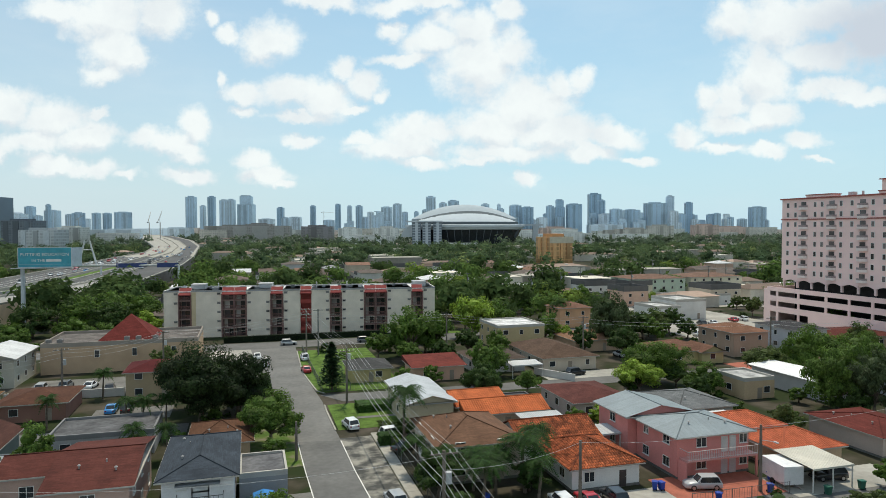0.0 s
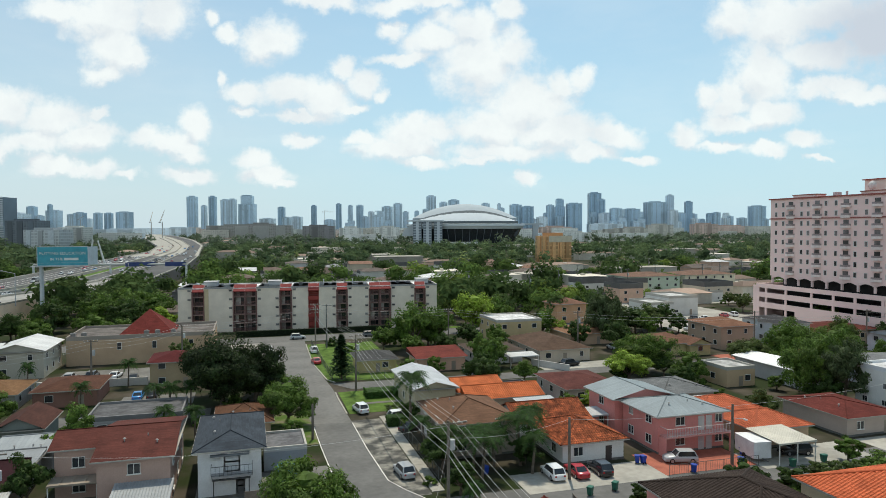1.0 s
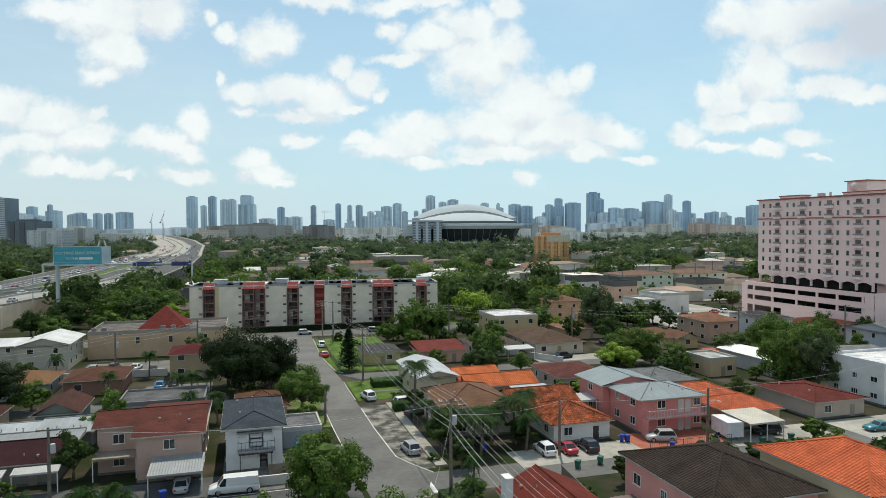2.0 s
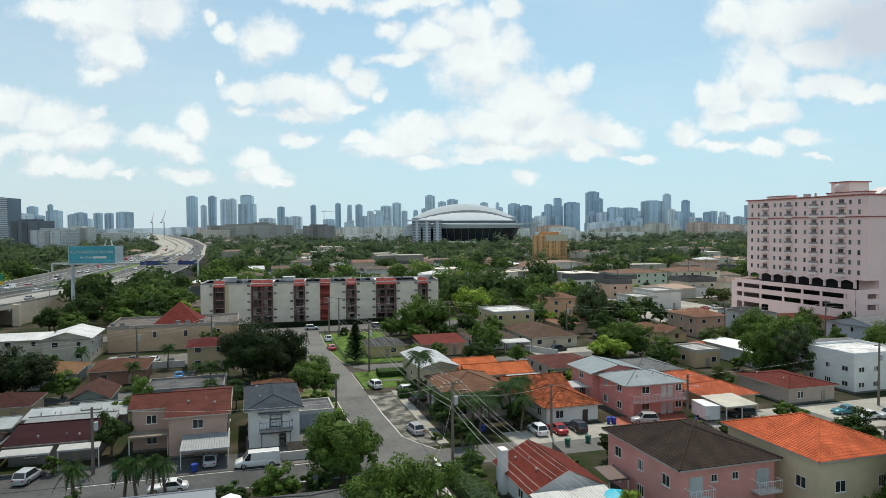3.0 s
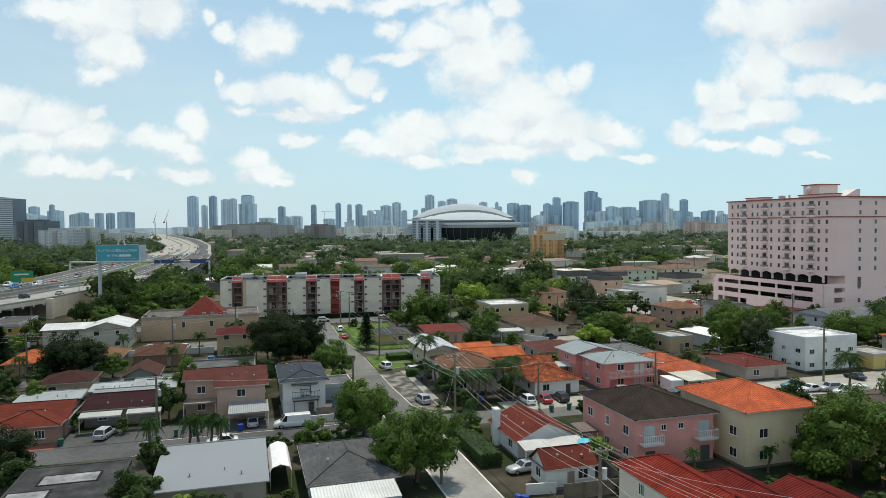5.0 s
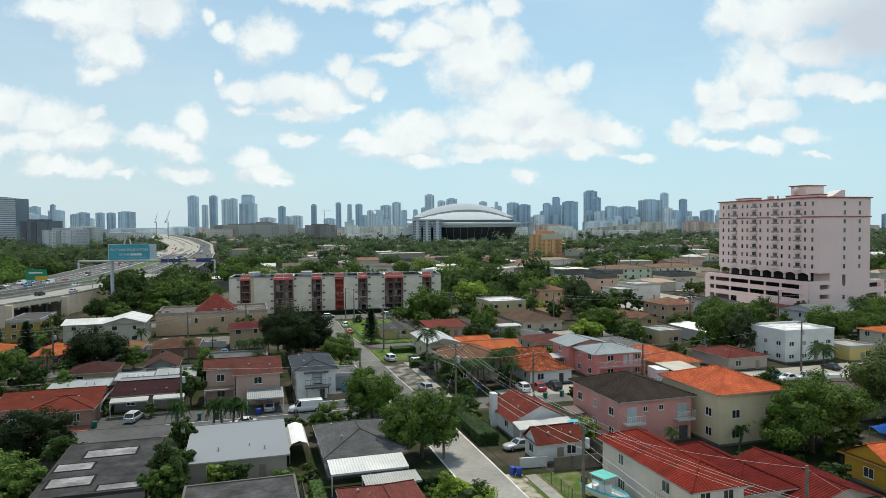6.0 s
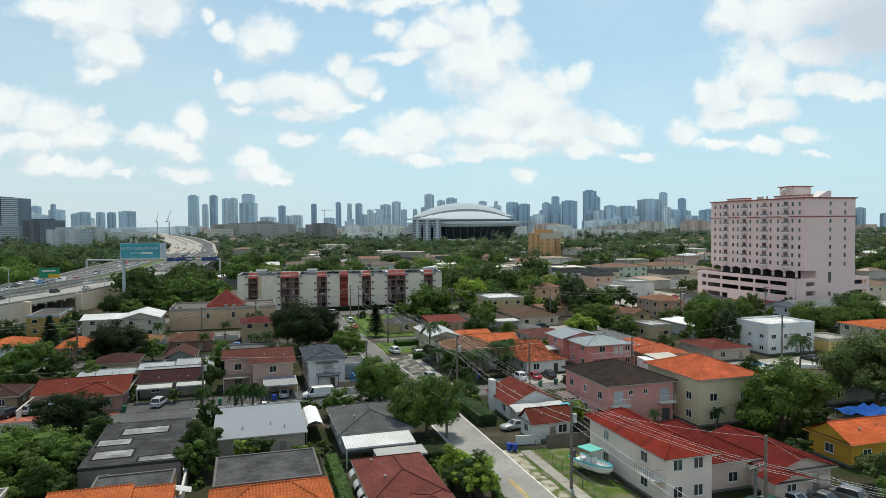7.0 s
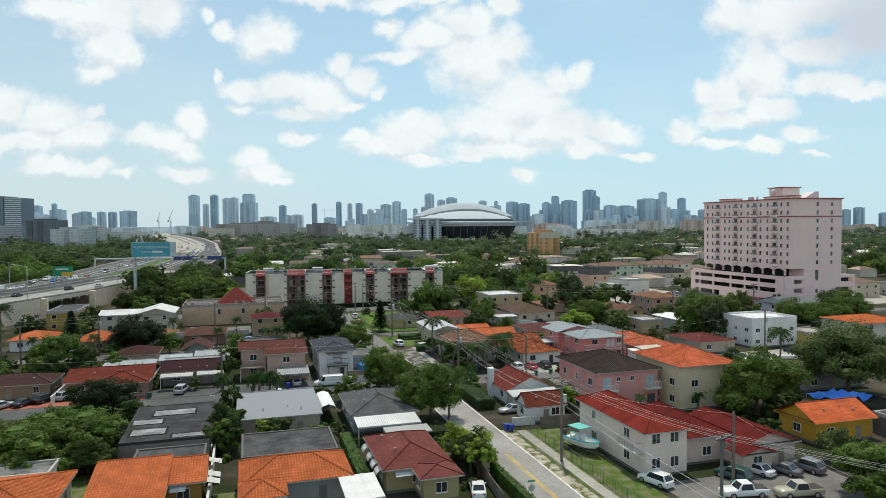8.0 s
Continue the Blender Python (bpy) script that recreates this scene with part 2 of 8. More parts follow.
# ---- materials ----
def material(name, color=None, rough=0.8, metal=0.0, spread=0.25, scale=0.6, fine=9.0, bump=0.15, spec=0.4, island=0.0, through_light=0.0, uv=None, random_tint=0.0, coat=0.0):
    """A surface with stains at a large scale and grain at a small one. color None: the object's own colour."""
    m = bpy.data.materials.new(name)
    m.use_nodes = True
    nt = m.node_tree
    N, L = nt.nodes.new, nt.links.new
    b = nt.nodes["Principled BSDF"]
    geo = N("ShaderNodeNewGeometry")
    info = N("ShaderNodeObjectInfo")
    if color is None:
        base = info.outputs["Color"]
    else:
        rgb = N("ShaderNodeRGB")
        rgb.outputs[0].default_value = (*color, 1)
        base = rgb.outputs[0]

    def noise_of(scale, detail):
        n = N("ShaderNodeTexNoise")
        n.inputs["Scale"].default_value, n.inputs["Detail"].default_value = scale, detail
        L(geo.outputs["Position"], n.inputs["Vector"])
        return n.outputs["Fac"]

    def rng(src, lo, hi, a, z):
        n = N("ShaderNodeMapRange")
        L(src, n.inputs[0])
        for i, v in ((1, a), (2, z), (3, lo), (4, hi)):
            n.inputs[i].default_value = v
        return n.outputs[0]

    def mul(a, c):
        n = N("ShaderNodeMath")
        n.operation = "MULTIPLY"
        L(a, n.inputs[0])
        if isinstance(c, (int, float)):
            n.inputs[1].default_value = c
        else:
            L(c, n.inputs[1])
        return n.outputs[0]

    big, small = noise_of(scale, 5), noise_of(fine, 4)
    val = mul(rng(big, 1 - spread, 1 + spread * 0.6, 0.3, 0.7), rng(small, 1 - spread * 0.5, 1 + spread * 0.4, 0.3, 0.7))
    if island:
        val = mul(val, rng(geo.outputs["Random Per Island"], 1 - island, 1 + island, 0, 1))
    if random_tint:
        val = mul(val, rng(info.outputs["Random"], 1 - random_tint, 1 + random_tint, 0, 1))
    height = small
    if uv:
        um = N("ShaderNodeUVMap")
        um.uv_map = "UVMap"
        br = N("ShaderNodeTexBrick")
        br.inputs["Scale"].default_value = 1.0
        br.offset = uv[2]
        br.inputs["Brick Width"].default_value, br.inputs["Row Height"].default_value = uv[0], uv[1]
        br.inputs["Mortar Size"].default_value = uv[3]
        br.inputs["Color1"].default_value, br.inputs["Color2"].default_value = (uv[4],) * 3 + (1,), (1.12,) * 3 + (1,)
        br.inputs["Mortar"].default_value = (uv[5],) * 3 + (1,)
        L(um.outputs[0], br.inputs["Vector"])
        val = mul(val, br.outputs["Color"])
        height = br.outputs["Fac"]
    sc = N("ShaderNodeVectorMath")
    sc.operation = "SCALE"
    L(base, sc.inputs[0])
    L(val, sc.inputs["Scale"])
    L(sc.outputs[0], b.inputs["Base Color"])
    b.inputs["Roughness"].default_value, b.inputs["Metallic"].default_value = rough, metal
    b.inputs["Specular IOR Level"].default_value = spec
    if coat:
        b.inputs["Coat Weight"].default_value = coat
    if bump:
        bp = N("ShaderNodeBump")
        bp.inputs["Strength"].default_value, bp.inputs["Distance"].default_value = bump, 0.03
        if uv:
            bp.invert = True
        L(height, bp.inputs["Height"])
        L(bp.outputs[0], b.inputs["Normal"])
    if through_light:
        tr = N("ShaderNodeBsdfTranslucent")
        L(sc.outputs[0], tr.inputs[0])
        mx = N("ShaderNodeMixShader")
        mx.inputs[0].default_value = through_light
        L(b.outputs[0], mx.inputs[1])
        L(tr.outputs[0], mx.inputs[2])
        L(mx.outputs[0], nt.nodes["Material Output"].inputs[0])
    return m


STUCCO = material("stucco", rough=0.9, spread=0.11, scale=0.35, fine=6, bump=0.1, spec=0.2)
SMOOTH = material("smooth_render", rough=0.9, spread=0.045, scale=0.12, fine=3, bump=0.05, spec=0.2)
TRIM = material("trim_paint", (0.72, 0.7, 0.66), rough=0.6, spread=0.1, bump=0.05)
CLAY = material("clay_tile", rough=0.85, spread=0.22, scale=0.5, fine=5, bump=0.5, spec=0.12, uv=(0.3, 0.4, 0.0, 0.03, 0.9, 0.72))
OLD_CLAY = material("weathered_clay_tile", rough=0.85, spread=0.65, scale=0.8, fine=3, bump=0.5, spec=0.2, uv=(0.3, 0.4, 0.0, 0.03, 0.55, 0.4))
SHINGLE = material("roof_shingle", rough=0.92, spread=0.24, scale=0.4, fine=4, bump=0.25, spec=0.15, uv=(0.9, 0.18, 0.5, 0.012, 0.82, 0.75))
SHEET = material("roof_sheet", rough=0.5, spread=0.16, scale=0.3, fine=3, bump=0.3, spec=0.4, uv=(0.5, 30.0, 0.0, 0.02, 0.97, 0.8))
FELT = material("flat_roof_felt", rough=0.92, spread=0.5, scale=0.35, fine=1.6, bump=0.1, spec=0.15)
GLASS = material("window_glass", (0.03, 0.035, 0.04), rough=0.08, spread=0.3, scale=0.5, bump=0.0, spec=0.6)
CURTAINED = material("curtained_window_glass", (0.15, 0.125, 0.12), rough=0.12, spread=0.5, scale=0.4, bump=0.0, spec=0.5, random_tint=0.6)
ASPHALT = material("asphalt", (0.145, 0.143, 0.137), rough=0.92, spread=0.24, scale=0.12, fine=1.2, bump=0.12, spec=0.2)
CONCRETE = material("concrete", (0.165, 0.16, 0.147), rough=0.9, spread=0.3, scale=0.25, fine=2.5, bump=0.12, spec=0.2)
DARK_ASPHALT = material("dark_asphalt", (0.095, 0.097, 0.098), rough=0.92, spread=0.3, scale=0.12, fine=1.2, bump=0.12, spec=0.2)
PALE = material("pale_concrete", (0.36, 0.345, 0.305), rough=0.9, spread=0.25, scale=0.1, fine=1.0, bump=0.08, spec=0.2)
DIRT = material("bare_verge", (0.34, 0.31, 0.25), rough=0.95, spread=0.4, scale=0.5, fine=3, bump=0.3, spec=0.1)
LAWN = material("lawn_grass", (0.1, 0.165, 0.035), rough=0.95, spread=0.5, scale=0.5, fine=5, bump=0.6, spec=0.1)
BLEACHED = material("sun_bleached_asphalt", (0.3, 0.293, 0.275), rough=0.92, spread=0.22, scale=0.15, fine=1.4, bump=0.12, spec=0.2)
FADED = material("faded_asphalt", (0.17, 0.167, 0.158), rough=0.92, spread=0.24, scale=0.12, fine=1.2, bump=0.12, spec=0.2)
PAVER = material("red_paving", (0.36, 0.12, 0.08), rough=0.85, spread=0.25, bump=0.1, spec=0.2)
LEAF = material("foliage", rough=0.7, spread=0.3, scale=0.35, fine=2.0, bump=0.0, spec=0.25, island=0.5, through_light=0.4)
BARK = material("bark", (0.16, 0.13, 0.1), rough=0.95, spread=0.35, scale=2, fine=12, bump=0.6, spec=0.1)
WOOD_POLE = material("weathered_pole_wood", (0.2, 0.17, 0.14), rough=0.95, spread=0.3, scale=0.8, fine=14, bump=0.4, spec=0.1)
WIRE = material("wire_metal", (0.5, 0.5, 0.5), rough=0.5, spread=0.1, bump=0.0)
PAINT = material("car_paint", rough=0.3, spread=0.05, scale=0.5, bump=0.0, spec=0.5, coat=0.6)
RUBBER = material("tyre_rubber", (0.02, 0.02, 0.02), rough=0.85, spread=0.2, bump=0.1)
CHROME = material("rim_metal", (0.45, 0.45, 0.47), rough=0.35, metal=0.8, spread=0.1, bump=0.0)
RED_LAMP = material("tail_lamp", (0.4, 0.02, 0.02), rough=0.2, spread=0.1, bump=0.0)
PLASTIC = material("coloured_plastic", rough=0.5, spread=0.12, scale=1, bump=0.05)
# near black: painted shade behind parking slots; also grilles and truck beds
DARK = material("dark_interior", (0.05, 0.045, 0.045), rough=0.9, spread=0.3, bump=0.05)
STEEL = material("painted_steel", rough=0.5, spread=0.15, bump=0.05)
YELLOW_LINE = material("yellow_road_paint", (0.62, 0.42, 0.05), rough=0.85, spread=0.3, bump=0.05)
WHITE_LINE = material("white_road_paint", (0.68, 0.67, 0.63), rough=0.85, spread=0.3, bump=0.05)
FACADE = material("tower_facade", rough=0.3, metal=0.45, spread=0.12, scale=0.01, fine=0.05, bump=0.0, spec=0.4, uv=(4.0, 3.4, 0.0, 0.55, 0.75, 1.25))
CANOPY = material("far_canopy", rough=0.95, through_light=0.38, spread=0.4, scale=0.06, fine=0.5, bump=0.0, spec=0.05, island=0.3)


def ground_material(name="town_ground", low=(0.035, 0.05, 0.018), mid=(0.06, 0.058, 0.037), high=(0.13, 0.11, 0.09), grain=0.11):
    m = material(name, (0.17, 0.17, 0.1), rough=0.95, spread=0.4, scale=0.06, fine=0.8, bump=0.2, spec=0.1)
    nt = m.node_tree
    N, L = nt.nodes.new, nt.links.new
    b = nt.nodes["Principled BSDF"]
    old = b.inputs["Base Color"].links[0].from_socket
    geo = N("ShaderNodeNewGeometry")
    no = N("ShaderNodeTexNoise")
    no.inputs["Scale"].default_value, no.inputs["Detail"].default_value = grain, 6
    L(geo.outputs["Position"], no.inputs["Vector"])
    ra = N("ShaderNodeValToRGB")
    e = ra.color_ramp.elements
    e[0].position, e[0].color = 0.42, (*low, 1)
    e[1].position, e[1].color = 0.66, (*high, 1)
    k = e.new(0.5)
    k.color = (*mid, 1)
    L(no.outputs[0], ra.inputs[0])
    mx = N("ShaderNodeMix")
    mx.data_type = "RGBA"
    mx.blend_type = "MULTIPLY"
    mx.inputs["Factor"].default_value = 0.35
    ins = [i for i in mx.inputs if i.type == "RGBA"]
    L(ra.outputs[0], ins[0]), L(old, ins[1])
    L([o for o in mx.outputs if o.type == "RGBA"][0], b.inputs["Base Color"])
    return m


GROUND = ground_material()
VERGE = ground_material("sandy_verge", (0.17, 0.19, 0.08), (0.47, 0.43, 0.34), (0.64, 0.59, 0.49), 0.7)
BROKEN = ground_material("broken_asphalt", (0.11, 0.11, 0.105), (0.21, 0.203, 0.188), (0.44, 0.42, 0.37), 0.5)
YARD = ground_material("worn_yard_grass", (0.1, 0.17, 0.035), (0.15, 0.2, 0.06), (0.26, 0.23, 0.17), 0.45)

# ---- ground, roads, pavements ----
piece("ground", Mesh().face([(-3500, -400, 0), (4500, -400, 0), (4500, 4800, 0), (-3500, 4800, 0)]), GROUND, "patchy town ground of grass, dirt and paving", "ground", kind="structure")


KEEP = []   # plan rectangles that stay clear of shrubs


def patch(name, x0, x1, y0, y1, mat, label, z=0.02, kind="structure", category="ground"):
    if category == "driveway":
        KEEP.append((x0, x1, y0, y1))
    return piece(name, Mesh().box(x0, y0, -0.1, x1, y1, z), mat, label, category, kind=kind)


def strip(name, left, right, z, mat, label, depth=0.15, category="road"):
    """A road between two edge lines of as many points."""
    m = Mesh()
    for (a, b), (c, d) in zip(zip(left, right), zip(left[1:], right[1:])):
        m.face([(*a, z), (*b, z), (*d, z), (*c, z)])
        m.face([(*b, z), (*b, z - depth), (*d, z - depth), (*d, z)])
        m.face([(*a, z), (*c, z), (*c, z - depth), (*a, z - depth)])
    return piece(name, m, mat, label, category, kind="structure")


STREET_L = [(12.9, -120), (12.9, 57), (12.6, 63.5), (12.5, 66.5), (12.4, 70), (12.1, 82), (12.0, 93), (11.4, 100), (11.3, 112), (8.5, 135), (6.5, 163)]
STREET_R = [(18.4, -120), (18.4, 57), (20.8, 63.3), (19.2, 66.3), (17.9, 69.5), (17.5, 80.5), (17.4, 92), (17.1, 106), (17.2, 112), (15.9, 135), (16.5, 163)]
strip("road", STREET_L[:2], STREET_R[:2], 0.03, BLEACHED, "sun-bleached pale asphalt street with worn edges")
strip("road", STREET_L[1:7], STREET_R[1:7], 0.034, ASPHALT, "grey asphalt residential street with worn edges")
strip("road", STREET_L[6:], STREET_R[6:], 0.034, FADED, "pale faded asphalt street towards the apartment block")
strip("road", [(-220, 63.3), (12.2, 63.3)], [(-220, 57.2), (12.2, 57.2)], 0.022, DARK_ASPHALT, "dark grey asphalt cross street")
strip("road", [(19.8, 63.3), (260, 61.3)], [(18.4, 57.2), (260, 55.0)], 0.022, ASPHALT, "grey asphalt cross street")
strip("road", [(-60, 172), (190, 172)], [(-60, 163), (190, 163)], 0.026, ASPHALT, "wide pale asphalt avenue in front of the apartment block")
strip("road", [(-120, 108), (-2, 106)], [(-120, 103), (-2, 101)], 0.022, ASPHALT, "narrow grey asphalt side street")
strip("road", [(17.3, 116.5), (190, 113)], [(20.4, 111.5), (190, 108)], 0.034, ASPHALT, "grey asphalt side street")
for x in (12.95, 18.35):
    patch("trim", x - 0.1, x + 0.1, -118, 56, WHITE_LINE, "worn white edge line along the street", 0.036, category="road marking")
for x in (15.55, 15.85):
    patch("trim", x - 0.06, x + 0.06, -40, 22, YELLOW_LINE, "double yellow line in the middle of the street", 0.036, category="road marking")
patch("trim", -20, 11, 62.9, 63.0, WHITE_LINE, "white edge line on the cross street", 0.03, category="road marking")
patch("trim", -20, 11, 57.4, 57.5, WHITE_LINE, "white edge line on the cross street", 0.03, category="road marking")
patch("trim", 19.3, 19.8, 57.6, 62.8, WHITE_LINE, "white stop line across the side street", 0.03, category="road marking")


def edge_line(pts, w=0.06):
    m = Mesh()
    for (a, b), (c, d) in zip(pts, pts[1:]):
        m.face([(a - w, b, 0.037), (a + w, b, 0.037), (c + w, d, 0.037), (c - w, d, 0.037)])
    piece("trim", m, WHITE_LINE, "worn white line along the bending street", "road marking", kind="structure")


edge_line(STREET_L[2:7])
edge_line(STREET_R[2:7])


def pavement(x0, x1, y0, y1, n, along="y", label="grey concrete pavement of square slabs"):
    """A walk of slabs with open joints."""
    base = patch("pavement", x0, x1, y0, y1, DIRT, label, 0.03, category="pavement")
    if along == "y":
        me = Mesh().box(x0 + 0.02, 0.02, 0, x1 - 0.02, (y1 - y0) / n - 0.02, 0.09).data("slab")
    else:
        me = Mesh().box(0.02, y0 + 0.02, 0, (x1 - x0) / n - 0.02, y1 - 0.02, 0.09).data("slab")
    for i in range(n):
        part("slab", me, PALE, base, at=(0, y0 + (y1 - y0) * i / n, 0) if along == "y" else (x0 + (x1 - x0) * i / n, 0, 0))


pavement(20.3, 21.7, -40, 30, 40)
pavement(21.6, 23.0, 65, 94, 18)
patch("ground_verge", 18.45, 20.25, -60, 31, VERGE, "bare sandy verge with thin grass", 0.025)
patch("ground_verge", 17.3, 21.5, 64.5, 93, BROKEN, "patched broken asphalt parking verge", 0.02)
patch("ground_lawn", 19.9, 20.25, -10, 28, YARD, "strip of ragged grass along the pavement", 0.05)
patch("ground_lawn", 21.75, 26.5, -2, 30, YARD, "green grass yard beside the white house", 0.03)
patch("ground_lawn", 17.7, 30, 96.5, 110, LAWN, "bright green mown lawn", 0.03)
patch("ground_lawn", 17.6, 32, 118, 158, LAWN, "bright green mown corner lawn", 0.03)
strip("ground_lawn", [(17.1, 118), (15.95, 135), (16.45, 158)], [(17.6, 118), (17.6, 135), (17.6, 158)], 0.028, LAWN, "green lawn edge along the bending street", category="ground")
for kerb in ([(17.3, 96.5), (17.2, 106), (17.3, 110)], [(18.2, 117.2), (17.0, 119.5), (15.9, 135), (16.45, 158)]):
    strip("kerb", [(a - 0.12, b) for a, b in kerb], [(a + 0.12, b) for a, b in kerb], 0.13, PALE, "pale worn concrete kerb along the lawn", category="kerb")
patch("ground_lawn", 6, 12, 84, 100, YARD, "green grass under the street tree", 0.03)
patch("ground_lawn", 14, 60, 173, 176, LAWN, "grass strip before the apartment block", 0.03)
patch("ground_lawn", -34, -28.5, 10, 30, YARD, "green side yard", 0.03)
patch("ground_lawn", -17.6, -15.2, 6, 20, YARD, "green side yard between the tiled houses", 0.03)
patch("ground_lawn", -3.4, -1.4, 14, 32, YARD, "green overgrown strip between houses", 0.03)
patch("pavement", 21, 30, 101.2, 102.2, CONCRETE, "pale concrete garden path across the lawn", 0.06, category="path")
patch("pavement", 31, 47.5, 61.5, 67, PALE, "pale concrete parking yard", 0.035, category="driveway")
patch("pavement", 47.5, 59.5, 62, 69, PAVER, "red tiled front yard", 0.04, category="driveway")
patch("pavement", 59.5, 75, 60.5, 66, PALE, "pale concrete driveway", 0.035, category="driveway")
patch("pavement", 27.5, 48, -8, 8.6, CONCRETE, "pale concrete parking yard before the red-roofed houses", 0.035, category="driveway")
patch("pavement", -30, -17, 63.4, 69.5, DARK_ASPHALT, "stained dark asphalt front yard", 0.03, category="driveway")
patch("pavement", -44, -30, 63.4, 66, PAVER, "red painted driveway", 0.03, category="driveway")
patch("pavement", -60, -44, 63.4, 68, PAVER, "brown paved parking yard", 0.03, category="driveway")
patch("pavement", -17, -2, 63.4, 69, DARK_ASPHALT, "concrete front yard of the tan house", 0.03, category="driveway")
patch("pavement", -1.8, 12.3, 63.4, 76, CONCRETE, "concrete side yard behind a low wall", 0.028, category="driveway")
patch("pavement", 78, 112, 48, 66, PALE, "pale concrete car park", 0.03, category="driveway")
patch("pavement", 126, 190, 201, 224, PALE, "pale paved yard behind the car park", 0.03, category="driveway")
patch("pavement", 112, 152, 132, 200, PALE, "wide pale car park", 0.03, category="driveway")
patch("pavement", 178, 216, 122, 200, PALE, "wide pale car park", 0.03, category="driveway")
patch("pavement", 58, 84, 113, 121, PALE, "pale concrete front yard", 0.03, category="driveway")
patch("pavement", 98, 126, 108, 119, PAVER, "red paved parking yard", 0.04, category="driveway")
patch("pavement", -2, 11, 128, 163, PALE, "pale concrete car park beside the church hall", 0.028, category="driveway")
patch("pavement", -30, -13, 127, 141, CONCRETE, "stained concrete yard before the church hall", 0.024, category="driveway")
patch("pavement", -16, -5, 110, 117, CONCRETE, "concrete driveway", 0.03, category="driveway")


# ---- houses ----
def window(parent, face, at, along, z, w, h, mat=GLASS, frame=(0.5, 0.49, 0.46), bars=1, sill=True):
    """A framed window set 6 cm proud on a wall. face: F looks to -y, L to -x, R to +x."""
    rz = {"F": 0.0, "L": -math.pi / 2, "R": math.pi / 2}[face]
    loc = {"F": (along, at, z), "L": (at, along, z), "R": (at, along, z)}[face]
    w, h = w / SCALE, h / SCALE
    f = Mesh()
    t = 0.05
    o, n = [(-w / 2 - t, -t), (w / 2 + t, -t), (w / 2 + t, h + t), (-w / 2 - t, h + t)], [(-w / 2, 0), (w / 2, 0), (w / 2, h), (-w / 2, h)]
    f.v = [(x, -0.07, q) for x, q in o + n] + [(x, 0.02, q) for x, q in o + n]
    for i in range(4):
        j = (i + 1) % 4
        f.f += [(i, j, 4 + j, 4 + i), (8 + i, 8 + j, j, i), (4 + i, 4 + j, 12 + j, 12 + i)]
        f.uv += [None] * 3
    win = part("window", f, TRIM, parent, at=loc, rz=rz, color=frame)
    part("pane", Mesh().box(-w / 2, -0.02, 0, w / 2, 0.015, h), mat, win)
    for i in range(bars):
        x = -w / 2 + w * (i + 1) / (bars + 1)
        part("mullion", Mesh().box(x - 0.03, -0.05, 0.001, x + 0.03, -0.021, h - 0.001), TRIM, win)
    if sill:
        part("sill", Mesh().box(-w / 2 - 0.12, -0.14, -t - 0.05, w / 2 + 0.12, 0.02, -t), TRIM, win)
    return win


def door(parent, face, at, along, w=0.95, h=2.05, z=0.05, color=(0.5, 0.48, 0.45)):
    rz = {"F": 0.0, "L": -math.pi / 2, "R": math.pi / 2}[face]
    loc = {"F": (along, at, z), "L": (at, along, z), "R": (at, along, z)}[face]
    w, h = w / SCALE, h / SCALE
    d = part("door", Mesh().box(-w / 2, -0.05, 0, w / 2, 0.02, h).box(-w / 2 + 0.12, -0.065, 0.15, w / 2 - 0.12, -0.05, 0.95).box(-w / 2 + 0.12, -0.065, 1.1, w / 2 - 0.12, -0.05, h - 0.15), STEEL, parent, at=loc, rz=rz, color=color)
    part("handle", Mesh().tube((w / 2 - 0.1, -0.06, 1.0), (w / 2 - 0.1, -0.11, 1.0), 0.03, n=6), CHROME, d)
    return d


def slope(m, pts, ribs=0.0, course=0.0):
    """One roof plane: the eave's two ends first, then the upper points. Ribs are half-round tile rows."""
    p = [Vector(q) for q in pts]
    u = (p[1] - p[0]).normalized()
    nrm = (p[1] - p[0]).cross(p[-1] - p[0]).normalized()
    v = nrm.cross(u)
    uv = [((q - p[0]).dot(u), (q - p[0]).dot(v)) for q in p]
    m.face(p, uv)
    if not ribs:
        return
    lo, hi = min(a for a, _ in uv), max(a for a, _ in uv)
    k = lo + ribs / 2
    while k < hi:
        cuts = []
        for (a, b), (c, d) in zip(uv, uv[1:] + uv[:1]):
            if (a - k) * (c - k) < 0:
                cuts.append(b + (d - b) * (k - a) / (c - a))
        if len(cuts) >= 2 and max(cuts) - min(cuts) > 0.1:
            v0, v1 = min(cuts), max(cuts)
            n = max(1, round((v1 - v0) / course)) if course else 1
            for i in range(n):
                s, e = v0 + (v1 - v0) * i / n, v0 + (v1 - v0) * (i + 1) / n
                prof = [(-0.32, 0.0), (-0.17, 0.19), (0.17, 0.19), (0.32, 0.0)]
                lift = 0.025 if course else 0
                a = [p[0] + u * (k + x * ribs) + v * s + nrm * (z * ribs * 0.8 + lift) for x, z in prof]
                c = [p[0] + u * (k + x * ribs) + v * e + nrm * (z * ribs * 0.8) for x, z in prof]
                for q in range(3):
                    m.face([a[q], a[q + 1], c[q + 1], c[q]], [(k, s), (k + 0.05, s), (k + 0.05, e), (k, e)])
                if course:
                    m.face([a[3], a[2], a[1], a[0]])
        k += ribs


